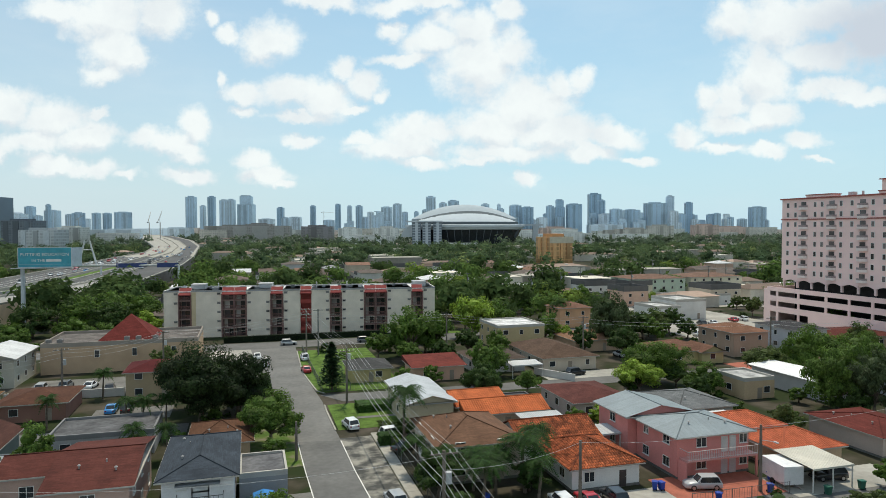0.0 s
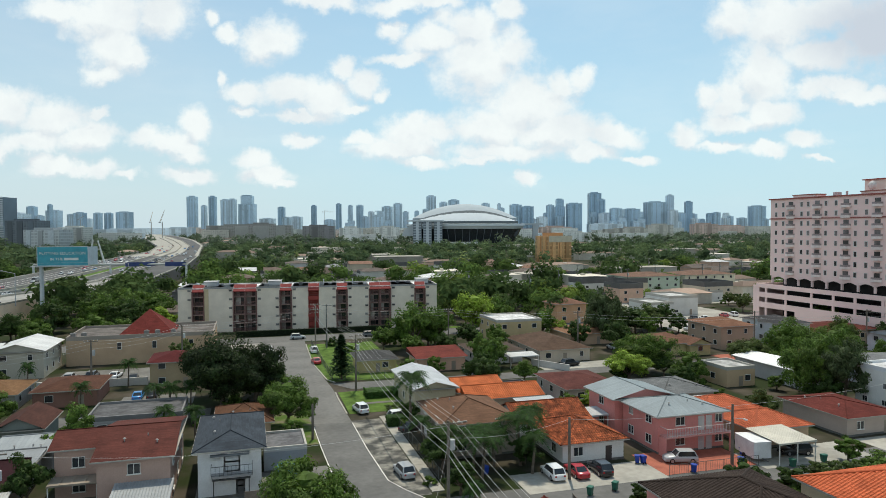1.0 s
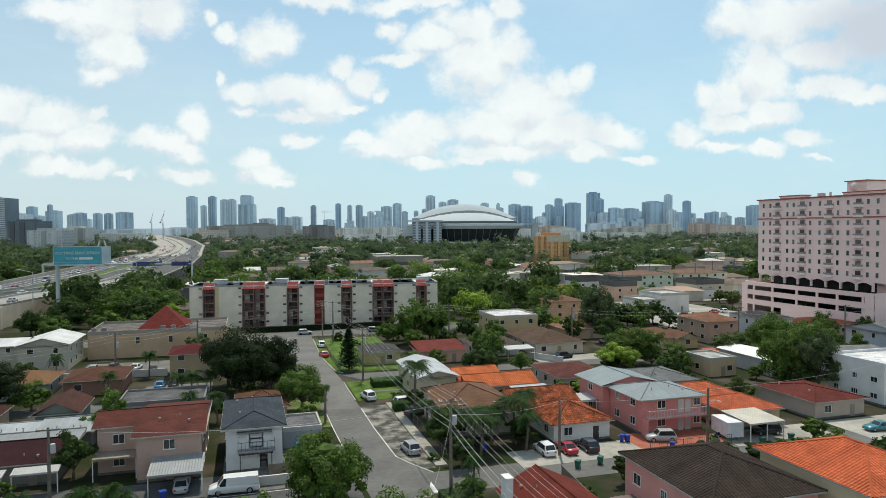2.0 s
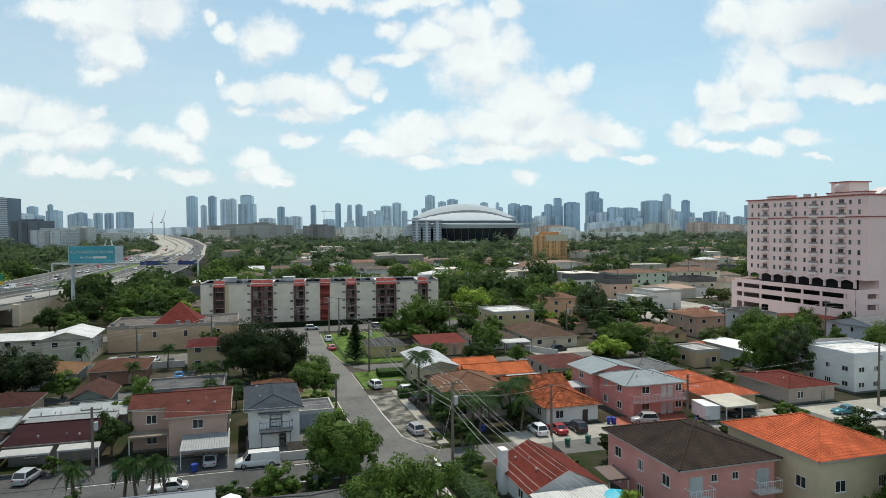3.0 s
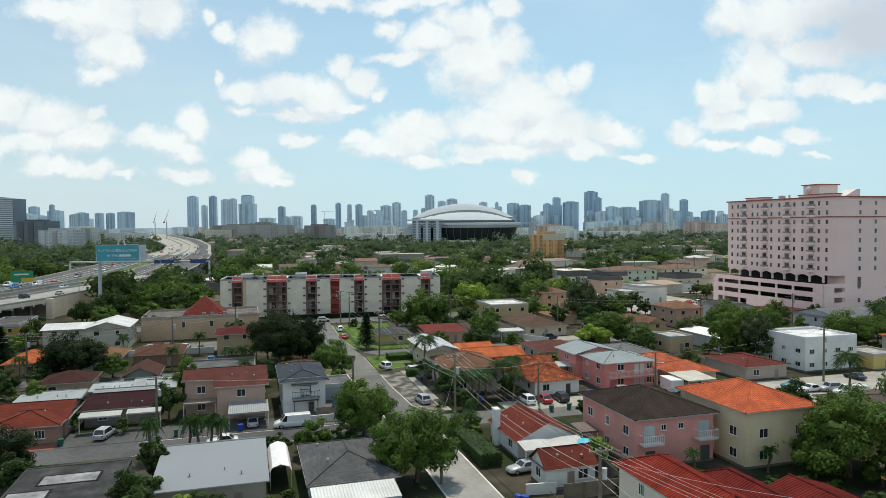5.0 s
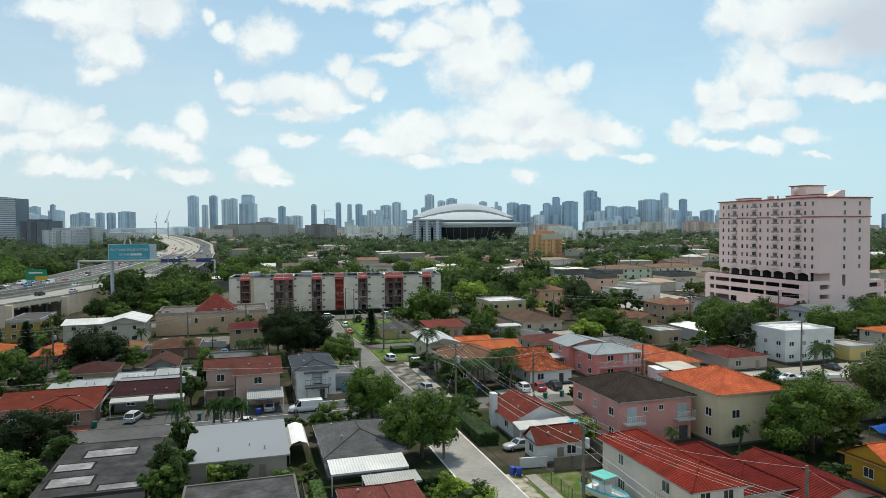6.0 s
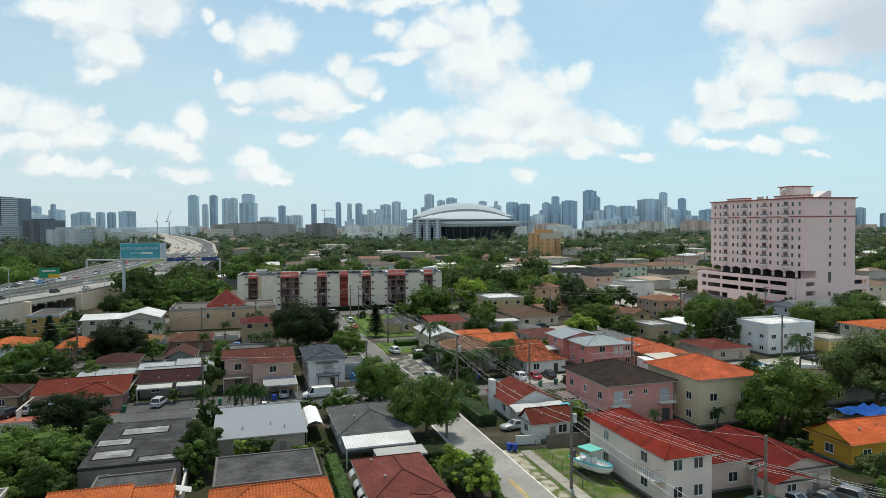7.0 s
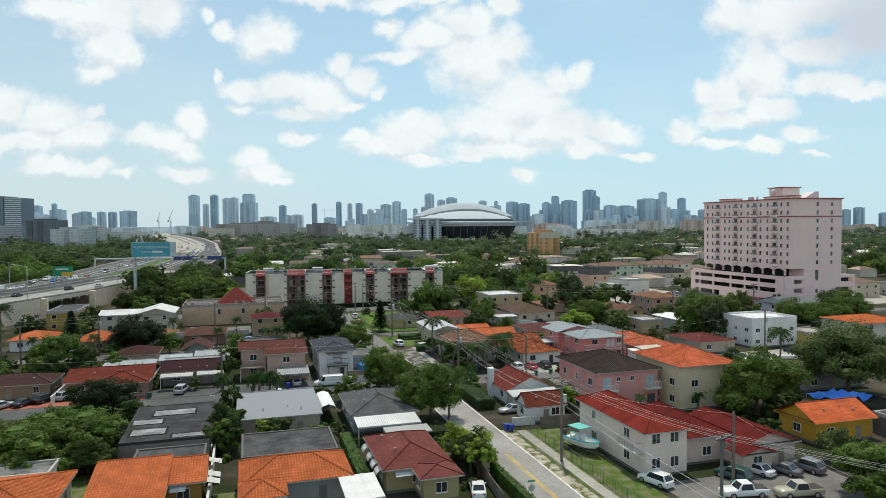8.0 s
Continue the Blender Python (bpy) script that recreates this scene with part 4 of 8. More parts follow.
house([(-50.73, -41.4, 139.5, 149.0, 4.8, "gable", 0.9, "x"), (-41.3, -32.6, 136.6, 149.0, 5.1, "gable", 1.4, "y")], (0.446, 0.418, 0.346), SHEET, (0.562, 0.562, 0.554), "two-storey cream house with a bright white metal roof", "FR", storeys=2)
house([(-65.4, -57.9, 148.3, 163.4, 5.1, "flat", 0.4, "x")], (0.36, 0.245, 0.072), FELT, (0.0936, 0.0864, 0.0792), "yellow two-storey building with a dark flat roof", "FR", storeys=2, fascia=(0.36, 0.36, 0.374), name="building", category="building")
ch = house([(-31.24, -3.489, 146.6, 162.5, 5.4, "flat", 0.5, "x")], (0.5, 0.35, 0.23), FELT, (0.14, 0.125, 0.115), "wide tan church hall with a flat roof and red pyramid", "", name="church_hall", category="church", door_on=False, fascia=(0.3, 0.26, 0.22))
ch_y = [o for o in ch.children if o.name.startswith("wall")][0].data.vertices[0].co.y
for x in (-14.5, -7.5, -21):
    window(ch, "F", ch_y, x + 17, 3.2, 0.9, 1.6, frame=(0.3, 0.22, 0.16), bars=0, sill=False)
pm = Mesh()
for i in range(4):
    c = [(-4.9, -5.2), (5.9, -5.2), (5.9, 6.0), (-4.9, 6.0)]
    a, b = c[i], c[(i + 1) % 4]
    slope(pm, [(a[0], a[1], 5.38), (b[0], b[1], 5.38), (0.5, 0.4, 10.1)])
part("pyramid_roof", pm, SHINGLE, ch, "dark red pyramid roof", color=(0.15, 0.03, 0.025))
for x in (-30.7, -28.7, -16.9, -14.8, -11.7):
    piece("air_conditioner", Mesh().box(-0.5, -0.45, 0, 0.5, 0.45, 0.75).tube((0, 0, 0.75), (0, 0, 0.82), 0.36, n=12), STEEL, "grey rooftop air conditioner", "air conditioner", "rooftop air conditioners", color=(0.2, 0.19, 0.18), at=(x, 149.9, 5.4))

# ---- across the street ----
b1 = house([(27.3, 32.5, 10.4, 25.3, 5.05, "hip", 1.4, "y")], (0.74, 0.62, 0.55), CLAY, (0.36, 0.045, 0.028), "two-storey off-white house with a red tile hip roof", "L", storeys=2, ribs=0.32, gap=5.2, over=0.55)
for z in (1.0, 3.7):
    for x in (-1.35, 1.0):
        window(b1, "F", -7.45, x, z, 1.15, 1.25)
balcony(b1, "L", -2.6, -5.4, 2.75, 3.2, 1.2, rail=(0.3, 0.28, 0.26))
house([(33.7, 39.6, 12.38, 24.78, 3.2, "hip", 1.5, "y")], (0.6, 0.46, 0.39), CLAY, (0.24, 0.028, 0.022), "low pink-grey house with a dark red tile hip roof", "F", ribs=0.32, door_on=False)
house([(38.89, 46.41, 9.515, 20.19, 2.6, "gable", 1.3, "y"), (37.86, 41.73, 7.883, 9.712, 2.3, "gable", 0.7, "y")], (0.64, 0.5, 0.43), CLAY, (0.24, 0.028, 0.022), "beige house with a red tile gable roof", "F", ribs=0.32)
house([(53.6, 62.6, 13.5, 19.4, 2.75, "gable", 1.75, "x")], YELLOW, SHINGLE, (0.6, 0.13, 0.045), "bright yellow house with an orange-red gable roof", "LF", fascia=(0.5, 0.28, 0.08))
house([(23.2, 28.9, 32.7, 36.4, 2.3, "gable", 1.6, "x")], (0.66, 0.66, 0.64), SHINGLE, (0.22, 0.05, 0.032), "small white house with a red-brown gable roof", "LF", over=0.3)
b5 = house([(24.0, 31.7, 42.1, 51.1, 2.25, "gable", 1.95, "y")], (0.7, 0.7, 0.69), SHINGLE, (0.22, 0.045, 0.03), "white house with a red shingle gable roof and a chimney", "L", over=0.35)
part("chimney", Mesh().box(-4.5, 1.2, 0, -3.8, 2.4, 4.5).box(-4.55, 1.15, 4.5, -3.75, 2.45, 4.6), STUCCO, b5, "white painted chimney", color=(0.72, 0.72, 0.7))
canopy(23.6, 31.4, 38.9, 41.4, 2.2, 0.35, (0.7, 0.7, 0.68), "white corrugated metal porch roof under the gable", ribs=0.28)
b6 = house([(35.6, 45.9, 35.4, 47.8, 5.7, "hip", 1.9, "y")], PINK, CLAY, (0.085, 0.062, 0.052), "two-storey pink house with a dark brown shingle hip roof", "L", storeys=2, ribs=0.32, course=0.42, gap=3.4)
for x in (-1.6, 0.7):
    window(b6, "F", -6.2, x, 4.2, 0.7, 0.7)
for x in (-3.5, 3.8):
    door(b6, "F", -6.2, x, 1.7, 2.1, 3.0, (0.45, 0.5, 0.5)), balcony(b6, "F", -6.2, x, 2.95, 2.6, 1.1), door(b6, "F", -6.2, x + 0.2, 1.5, 2.1, 0.1, (0.08, 0.08, 0.09))
canopy(32.6, 34.9, 42.5, 45.5, 2.4, 0.3, (0.16, 0.11, 0.1), "small brown porch roof beside the pink house", ribs=0.6)
house([(47.2, 56.9, 31.6, 43.3, 6.55, "hip", 1.95, "y")], (0.68, 0.57, 0.38), CLAY, (0.66, 0.16, 0.07), "two-storey cream house with a bright orange tile hip roof", "FL", storeys=2, ribs=0.32, course=0.42, gap=3.7)
house([(38.0, 45.9, 68.2, 77, 2.5, "hip", 1.7, "y"), (36.4, 46.0, 77, 84.5, 2.5, "gable", 1.7, "x")], (0.72, 0.71, 0.69), OLD_CLAY, (0.43, 0.115, 0.045), "white house with a weathered orange barrel-tile roof", "FL", ribs=0.3, course=0.42, door_color=(0.05, 0.04, 0.04))
b9 = house([(50.6, 59.9, 68.2, 76.0, 4.7, "hip", 1.2, "x"), (49.5, 58.0, 76.2, 83.0, 4.9, "gable", 1.1, "y")], (0.68, 0.27, 0.24), SHEET, (0.2, 0.235, 0.25), "two-storey pink house with a pale grey metal roof and a balcony", "L", storeys=2, over=0.6)
balcony(b9, "F", -3.9, 0.1, 2.45, 9.0, 1.5, rail=(0.62, 0.55, 0.52), slab=(0.6, 0.3, 0.27), bars=40)
for z, c in ((2.5, (0.6, 0.58, 0.55)), (0.1, (0.55, 0.5, 0.5))):
    door(b9, "F", -3.9, 1.4, 1.0, 2.05, z, c), door(b9, "F", -3.9, 2.5, 1.0, 2.05, z, c)
    window(b9, "F", -3.9, -1.6, z + 0.85, 1.4, 1.1), window(b9, "F", -3.9, 3.9, z + 0.85, 1.1, 1.1)
part("porch_wall", Mesh().box(-4.6, -5.4, 0, -4.45, -3.92, 2.27), STUCCO, b9, color=(0.66, 0.27, 0.24))
part("porch_pier", Mesh().box(4.4, -5.4, 0, 4.6, -5.2, 2.27), STUCCO, b9, color=(0.66, 0.27, 0.24))
canopy(46.9, 49.4, 77.5, 81, 2.5, 0.2, (0.55, 0.57, 0.58), "grey lean-to roof beside the pink house", ribs=0.5)
house([(63.0, 71.2, 66.4, 73.4, 2.45, "hip", 1.4, "x"), (62.06, 70.7, 74.76, 80.65, 2.5, "hip", 1.3, "x")], (0.5, 0.36, 0.24), CLAY, (0.62, 0.17, 0.085), "tan house with a pale orange tile hip roof", "F", ribs=0.32, course=0.42)
canopy(61.6, 66.9, 60.9, 66.4, 2.5, 0.3, (0.72, 0.68, 0.58), "cream corrugated metal carport", ribs=0.3, legs=((0, 0), (1, 0), (0.5, 0)))
house([(77.8, 86.6, 66.8, 77.6, 2.6, "hip", 0.9, "y")], (0.5, 0.4, 0.34), SHINGLE, (0.19, 0.045, 0.035), "long low house with a dark red roof", "F")
house([(93.2, 105.4, 69.2, 79.4, 6.2, "flat", 0.4, "x")], (0.7, 0.69, 0.66), FELT, (0.62, 0.62, 0.62), "two-storey white building with a white flat roof", "FL", storeys=2, fascia=(0.68, 0.69, 0.7), name="building", category="building", gap=2.8, win_h=0.9)
house([(119.3, 132.1, 64.3, 75.6, 4.8, "hip", 1.2, "x")], (0.55, 0.5, 0.42), CLAY, (0.6, 0.16, 0.055), "two-storey beige house with an orange tile roof", "FL", storeys=2, ribs=0.4)
house([(106.4, 112.9, 66.45, 73.57, 2.9, "flat", 0.3, "x")], (0.55, 0.42, 0.16), FELT, (0.35, 0.33, 0.3), "small yellow building with a flat roof", "F")
house([(81.6, 87.4, 94.0, 101.0, 3.2, "flat", 0.3, "x")], (0.52, 0.38, 0.24), FELT, (0.4, 0.4, 0.39), "small tan building with a pale flat roof", "FL", name="building", category="building")
canopy(62.6, 68.6, 81.3, 83.0, 2.2, 0.15, (0.66, 0.66, 0.64), "white flat metal patio roof behind the tiled house", ribs=0.6)
# further blocks
house([(59.9, 71.1, 122.2, 139.6, 2.6, "hip", 1.9, "y")], (0.55, 0.47, 0.38), SHINGLE, (0.16, 0.1, 0.07), "beige house with a brown shingle hip roof and red awnings", "FL")
house([(59.7, 71.1, 145.8, 158, 5.3, "flat", 0.3, "x")], (0.5, 0.39, 0.22), FELT, (0.66, 0.66, 0.66), "two-storey ochre building with a white flat roof", "FL", storeys=2, name="building", category="building")
house([(87.9, 97.2, 171.9, 180.4, 5.5, "hip", 1.5, "x")], (0.66, 0.38, 0.22), SHINGLE, (0.3, 0.16, 0.11), "two-storey salmon house with a brown hip roof", "F", storeys=2)
house([(75.27, 89.5, 138.6, 149.8, 2.6, "hip", 1.5, "x")], (0.55, 0.38, 0.26), SHINGLE, (0.36, 0.2, 0.12), "low salmon house with a tan hip roof", "F")
house([(104.5, 113.2, 123.7, 135.3, 5.2, "hip", 1.5, "x")], (0.42, 0.3, 0.22), SHINGLE, (0.32, 0.16, 0.1), "two-storey tan apartment house with a brown hip roof", "FL", storeys=2)
house([(120.1, 128.0, 122.7, 135.3, 5.2, "hip", 1.3, "x")], (0.55, 0.57, 0.6), SHINGLE, (0.08, 0.08, 0.085), "two-storey pale grey house with a dark hip roof", "FL", storeys=2)
house([(130.2, 150.5, 123.4, 136.6, 2.8, "hip", 0.8, "x")], TAN, SHINGLE, (0.17, 0.045, 0.035), "long low building with a red roof", "F")
house([(86.45, 97.13, 121.1, 131.5, 2.6, "hip", 1.6, "x"), (93.56, 98.64, 119.8, 126.4, 2.4, "gable", 1.2, "y")], (0.5, 0.42, 0.22), SHINGLE, (0.24, 0.12, 0.08), "yellowish house with a brown hip roof and a front gable", "F")
for x0, x1, y0, y1, e, col in ((120, 128, 174, 186, 4.2, (0.6, 0.6, 0.58)), (128.6, 139, 177, 190, 5.6, (0.64, 0.63, 0.6)), (186, 214, 148, 166, 5.4, (0.6, 0.58, 0.55)), (220, 246, 128, 146, 4.4, (0.55, 0.5, 0.42)), (254, 282, 150, 170, 5.2, (0.6, 0.6, 0.6)), (196, 212, 178, 196, 6.2, (0.5, 0.4, 0.3)), (148, 172, 206, 216, 3.6, (0.66, 0.65, 0.62))):
    house([(x0, x1, y0, y1, e, "flat", 0.5, "x")], col, FELT, (0.5, 0.5, 0.49), "white commercial hall with a flat roof", "FL", name="building", category="building", gap=4, win_h=0.8)
house([(34.3, 43.7, 121.2, 128.4, 2.6, "shed", 0.9, "x")], SALMON, SHINGLE, (0.24, 0.055, 0.042), "pink house with a faded red roof", "F")
house([(23.44, 30.55, 123.3, 131.5, 2.5, "hip", 1.2, "x")], (0.5, 0.4, 0.2), SHINGLE, (0.11, 0.11, 0.11), "small ochre house with a dark grey hip roof", "F")
house([(26.7, 32.9, 93.0, 107.2, 3.8, "gable", 1, "y")], (0.5, 0.43, 0.3), SHEET, (0.42, 0.44, 0.46), "cream house with a pale metal gable roof", "FL")
house([(25.4, 34.6, 73.8, 84.6, 4.15, "hip", 1.8, "y")], (0.42, 0.36, 0.3), SHINGLE, (0.25, 0.135, 0.085), "two-storey tan house with a brown shingle hip roof", "FL", storeys=2)
house([(34.2, 45.4, 90.2, 92.6, 2.45, "shed", 1.35, "x"), (33.6, 40.6, 93.2, 96.6, 2.9, "shed", 1.3, "x"), (41.0, 46.0, 93.2, 99.0, 2.6, "flat", 0.2, "x")], (0.5, 0.38, 0.28), CLAY, (0.58, 0.16, 0.06), "tan house with an orange barrel-tile roof", "F", ribs=0.32)
canopy(40.5, 46.5, 86.6, 89.4, 2.2, 0.2, (0.6, 0.62, 0.62), "pale metal patio roof behind the tiled house", ribs=0.3)
house([(50.37, 59.52, 91.33, 102.5, 2.6, "hip", 1.2, "x")], (0.5, 0.42, 0.38), SHINGLE, (0.17, 0.06, 0.05), "low house with a maroon hip roof", "FL")
house([(46.81, 56.98, 124.4, 134.5, 2.5, "hip", 1.2, "x")], (0.6, 0.58, 0.55), SHINGLE, (0.14, 0.1, 0.08), "white house with a dark brown roof", "FL")
canopy(52, 58, 118.4, 122, 2.4, 0.2, (0.7, 0.7, 0.68), "white metal carport roof on thin posts", ribs=0.4)
house([(92.5, 99.5, 87.2, 104.9, 2.95, "gable", 0.8, "y")], (0.45, 0.45, 0.44), SHEET, (0.78, 0.78, 0.78), "hall with a bright white metal roof", "F", name="building", category="building")
house([(62.4, 71.2, 84.2, 93.87, 2.6, "hip", 1.2, "x")], (0.5, 0.45, 0.4), SHINGLE, (0.24, 0.25, 0.255), "low house with a grey roof", "F")
house([(105.8, 118, 85.76, 99.99, 2.8, "gable", 1.4, "x")], (0.45, 0.47, 0.5), SHINGLE, (0.3, 0.31, 0.32), "grey house with a grey gable roof", "FL")
house([(129.6, 144, 95.14, 109.5, 5, "gable", 1.7, "x")], (0.5, 0.52, 0.56), SHINGLE, (0.26, 0.27, 0.28), "two-storey grey house with a grey gable roof", "FL", storeys=2)
house([(149.6, 173.4, 233.7, 250.2, 7.6, "hip", 1.4, "x")], (0.52, 0.6, 0.48), SHINGLE, (0.3, 0.18, 0.13), "pale green three-storey apartment house", "F", storeys=3)
house([(177.5, 202.2, 235.8, 252.3, 7.6, "hip", 1.4, "x")], (0.62, 0.58, 0.45), SHINGLE, (0.3, 0.18, 0.13), "cream three-storey apartment house", "F", storeys=3)
house([(64.61, 77.31, 4.435, 15.11, 2.7, "flat", 0.2, "x")], (0.16, 0.14, 0.13), FELT, (0.07, 0.065, 0.06), "low building with a dark flat roof behind the trees", "FL")
house([(73.24, 85.44, 34.92, 47.12, 2.6, "hip", 1.2, "x")], (0.3, 0.28, 0.26), SHINGLE, (0.16, 0.13, 0.11), "low house with a dark brown roof", "F")


# ---- the five-storey apartment block ----
def apartment_block():
    y, h, yaw = 181.0, 11.65, radians(-7)
    t = thing("apartment_building", 20, y, 0, yaw, "long five-storey cream apartment block with dark recessed balconies", "apartment building", color=(0.66, 0.61, 0.52))
    at = lambda u, v, z: (20 + u * math.cos(yaw) - v * math.sin(yaw), y + u * math.sin(yaw) + v * math.cos(yaw), z)
    bays = [(-30.8, -27.9, 1), (-20.4, -14.5, 2), (-8.4, -5.4, 1), (-1.0, 1.8, 0), (6.6, 9.4, 1), (15.4, 21.2, 2), (27.9, 30.7, 1)]
    edges = [-34.4] + [e for b in bays for e in b[:2]] + [34.0]
    up = 2.33
    for a, b in zip(edges[::2], edges[1::2]):
        part("wall", Mesh().box(a, 0, 0, b, 13, h), STUCCO, t, color=(0.7, 0.62, 0.52))
        part("coping", Mesh().box(a, -0.16, h - 0.12, b, -0.01, h + 0.3), STUCCO, t, "grey roof edge", color=(0.3, 0.3, 0.3))
    part("pilaster", Mesh().box(-27.8, -0.1, 0, -26.7, -0.002, h - 0.2), STUCCO, t, "yellowish plaster strip", color=(0.56, 0.46, 0.3))
    rnd = random.Random(11)
    MESH_RAIL, BROWN_RED = (0.16, 0.075, 0.065), (0.19, 0.11, 0.1)
    for a, b, n in bays:
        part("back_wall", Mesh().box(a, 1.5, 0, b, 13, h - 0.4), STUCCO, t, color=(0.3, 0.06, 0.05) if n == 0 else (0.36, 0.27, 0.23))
        m = Mesh()
        m.face([(a - 0.06, -0.5, h - 0.75), (b + 0.06, -0.5, h - 0.75), (b + 0.06, 1.5, h + 0.85), (a - 0.06, 1.5, h + 0.85)])
        m.face([(a - 0.06, -0.5, h - 0.75), (a - 0.06, 1.5, h + 0.85), (a - 0.06, 1.5, h - 0.75)])
        m.face([(b + 0.06, -0.5, h - 0.75), (b + 0.06, 1.5, h - 0.75), (b + 0.06, 1.5, h + 0.85)])
        m.box(a - 0.06, -0.52, h - 1.0, b + 0.06, -0.4, h - 0.75)
        hood = part("red_hood", m, STUCCO, t, "sloping red roof hood", color=(0.24, 0.055, 0.05))
        seams = Mesh()
        for k in range(n + 1):
            x = a + (b - a) * k / max(1, n)
            seams.face([(x - 0.05, -0.53, h - 0.7), (x + 0.05, -0.53, h - 0.7), (x + 0.05, 1.47, h + 0.9), (x - 0.05, 1.47, h + 0.9)])
        part("seam", seams, STUCCO, hood, "pale seams", color=(0.42, 0.3, 0.28))
        if n == 0:
            for k in range(5):
                part("red_panel", Mesh().box(a, -0.1, up * k + 1.15, b, 0.05, up * k + 2.2), STUCCO, t, "red panel", color=(0.3, 0.06, 0.05))
                part("stair_rail", Mesh().box(a, -0.08, up * k + 0.2, b, -0.03, up * k + 0.28).box(a, -0.08, up * k + 0.7, b, -0.03, up * k + 0.78), STEEL, t, color=(0.24, 0.06, 0.05))
            continue
        for k in range(1, 5):
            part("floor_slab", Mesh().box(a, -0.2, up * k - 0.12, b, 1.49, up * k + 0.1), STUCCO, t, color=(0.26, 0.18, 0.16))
        w = (b - a) / n
        for j in range(n + 1):
            x = a + w * j
            part("divider", Mesh().box(x - 0.16, -0.24, 0, x + 0.16, 1.49, h - 0.8), STUCCO, t, color=BROWN_RED)
        for j in range(n):
            x0, x1 = a + w * j + 0.16, a + w * (j + 1) - 0.16
            for k in range(5):
                z = up * k + 0.11
                tone = rnd.choice(((0.5, 0.47, 0.43), (0.12, 0.11, 0.11), (0.3, 0.27, 0.25), (0.06, 0.06, 0.06)))
                split = x0 + (x1 - x0) * rnd.uniform(0.35, 0.65)
                dr = part("sliding_door", Mesh().box(x0 + 0.25, 1.4, z, split, 1.49, z + 1.9), STUCCO, t, "curtained balcony door", color=tone)
                part("pane", Mesh().box(split + 0.05, 1.4, z, x1 - 0.25, 1.49, z + 1.9), GLASS, dr)
                r = Mesh().box(x0, -0.16, z + 0.84, x1, -0.08, z + 0.92).box(x0, -0.16, z + 0.03, x1, -0.08, z + 0.09)
                q = max(6, round((x1 - x0) / 0.22))
                for i in range(1, q):
                    xx = x0 + (x1 - x0) * i / q
                    r.box(xx - 0.03, -0.15, z + 0.09, xx + 0.03, -0.1, z + 0.84)
                part("railing", r, STEEL, t, color=MESH_RAIL)
        for k in range(5):
            for side, xx in ((0, a - 0.75), (1, b + 0.75)):
                if (side == 1 and a < -27) or rnd.random() < 0.12:
                    continue
                dark = rnd.random() < 0.4
                z = up * k + 1.45
                ac = part("wall_unit", Mesh().box(xx - 0.42, -0.1, z, xx + 0.42, 0.03, z + 0.5).box(xx - 0.46, -0.14, z + 0.5, xx + 0.46, -0.002, z + 0.58), STUCCO, t, "wall air conditioner in a sleeve", color=(0.32, 0.3, 0.28))
                part("grille", Mesh().box(xx - 0.34, -0.13, z + 0.07, xx + 0.34, -0.101, z + 0.43), DARK if dark else STEEL, ac, color=(0.16, 0.15, 0.14))
    part("roof", Mesh().box(-34.1, 0.2, h - 0.3, 33.7, 12.8, h), FELT, t, "white roof membrane", color=(0.74, 0.74, 0.74))
    part("parapet", Mesh().box(-34.4, 12.8, h, 34.0, 13.1, h + 0.3).box(-34.4, 0.2, h, -34.1, 12.8, h + 0.3).box(33.7, 0.2, h, 34.0, 12.8, h + 0.3), STUCCO, t, color=(0.62, 0.6, 0.56))
    for i in range(22):
        x = -31 + i * 3.0 + rnd.uniform(-1, 1)
        w, d, z = rnd.uniform(0.35, 0.75), rnd.uniform(0.35, 0.7), rnd.uniform(0.4, 0.85)
        piece("air_conditioner", Mesh().box(-w, -d, 0, w, d, z).tube((0, 0, z), (0, 0, z + 0.08), 0.34, n=10), STEEL, "grey rooftop air-conditioning unit on the apartment block", "air conditioner", "rooftop units", color=rnd.choice(((0.26, 0.26, 0.26), (0.5, 0.5, 0.5), (0.12, 0.12, 0.12))), at=at(x, rnd.uniform(2, 9), h), rz=yaw)
    for x in (-29, -12, 29):
        part("lift_house", Mesh().box(x, 6, h, x + 3.4, 10, h + 1.2).box(x - 0.1, 5.9, h + 1.2, x + 3.5, 10.1, h + 1.32), STUCCO, t, color=(0.45, 0.45, 0.45))
    for x in (-22, 3, 11, 32):
        part("vent_stack", Mesh().tube((x, 5, h), (x, 5, h + 1.5), 0.13, n=7).tube((x, 5, h + 1.5), (x, 5, h + 1.7), 0.24, 0.1, n=7), STEEL, t, color=(0.5, 0.5, 0.5))


apartment_block()


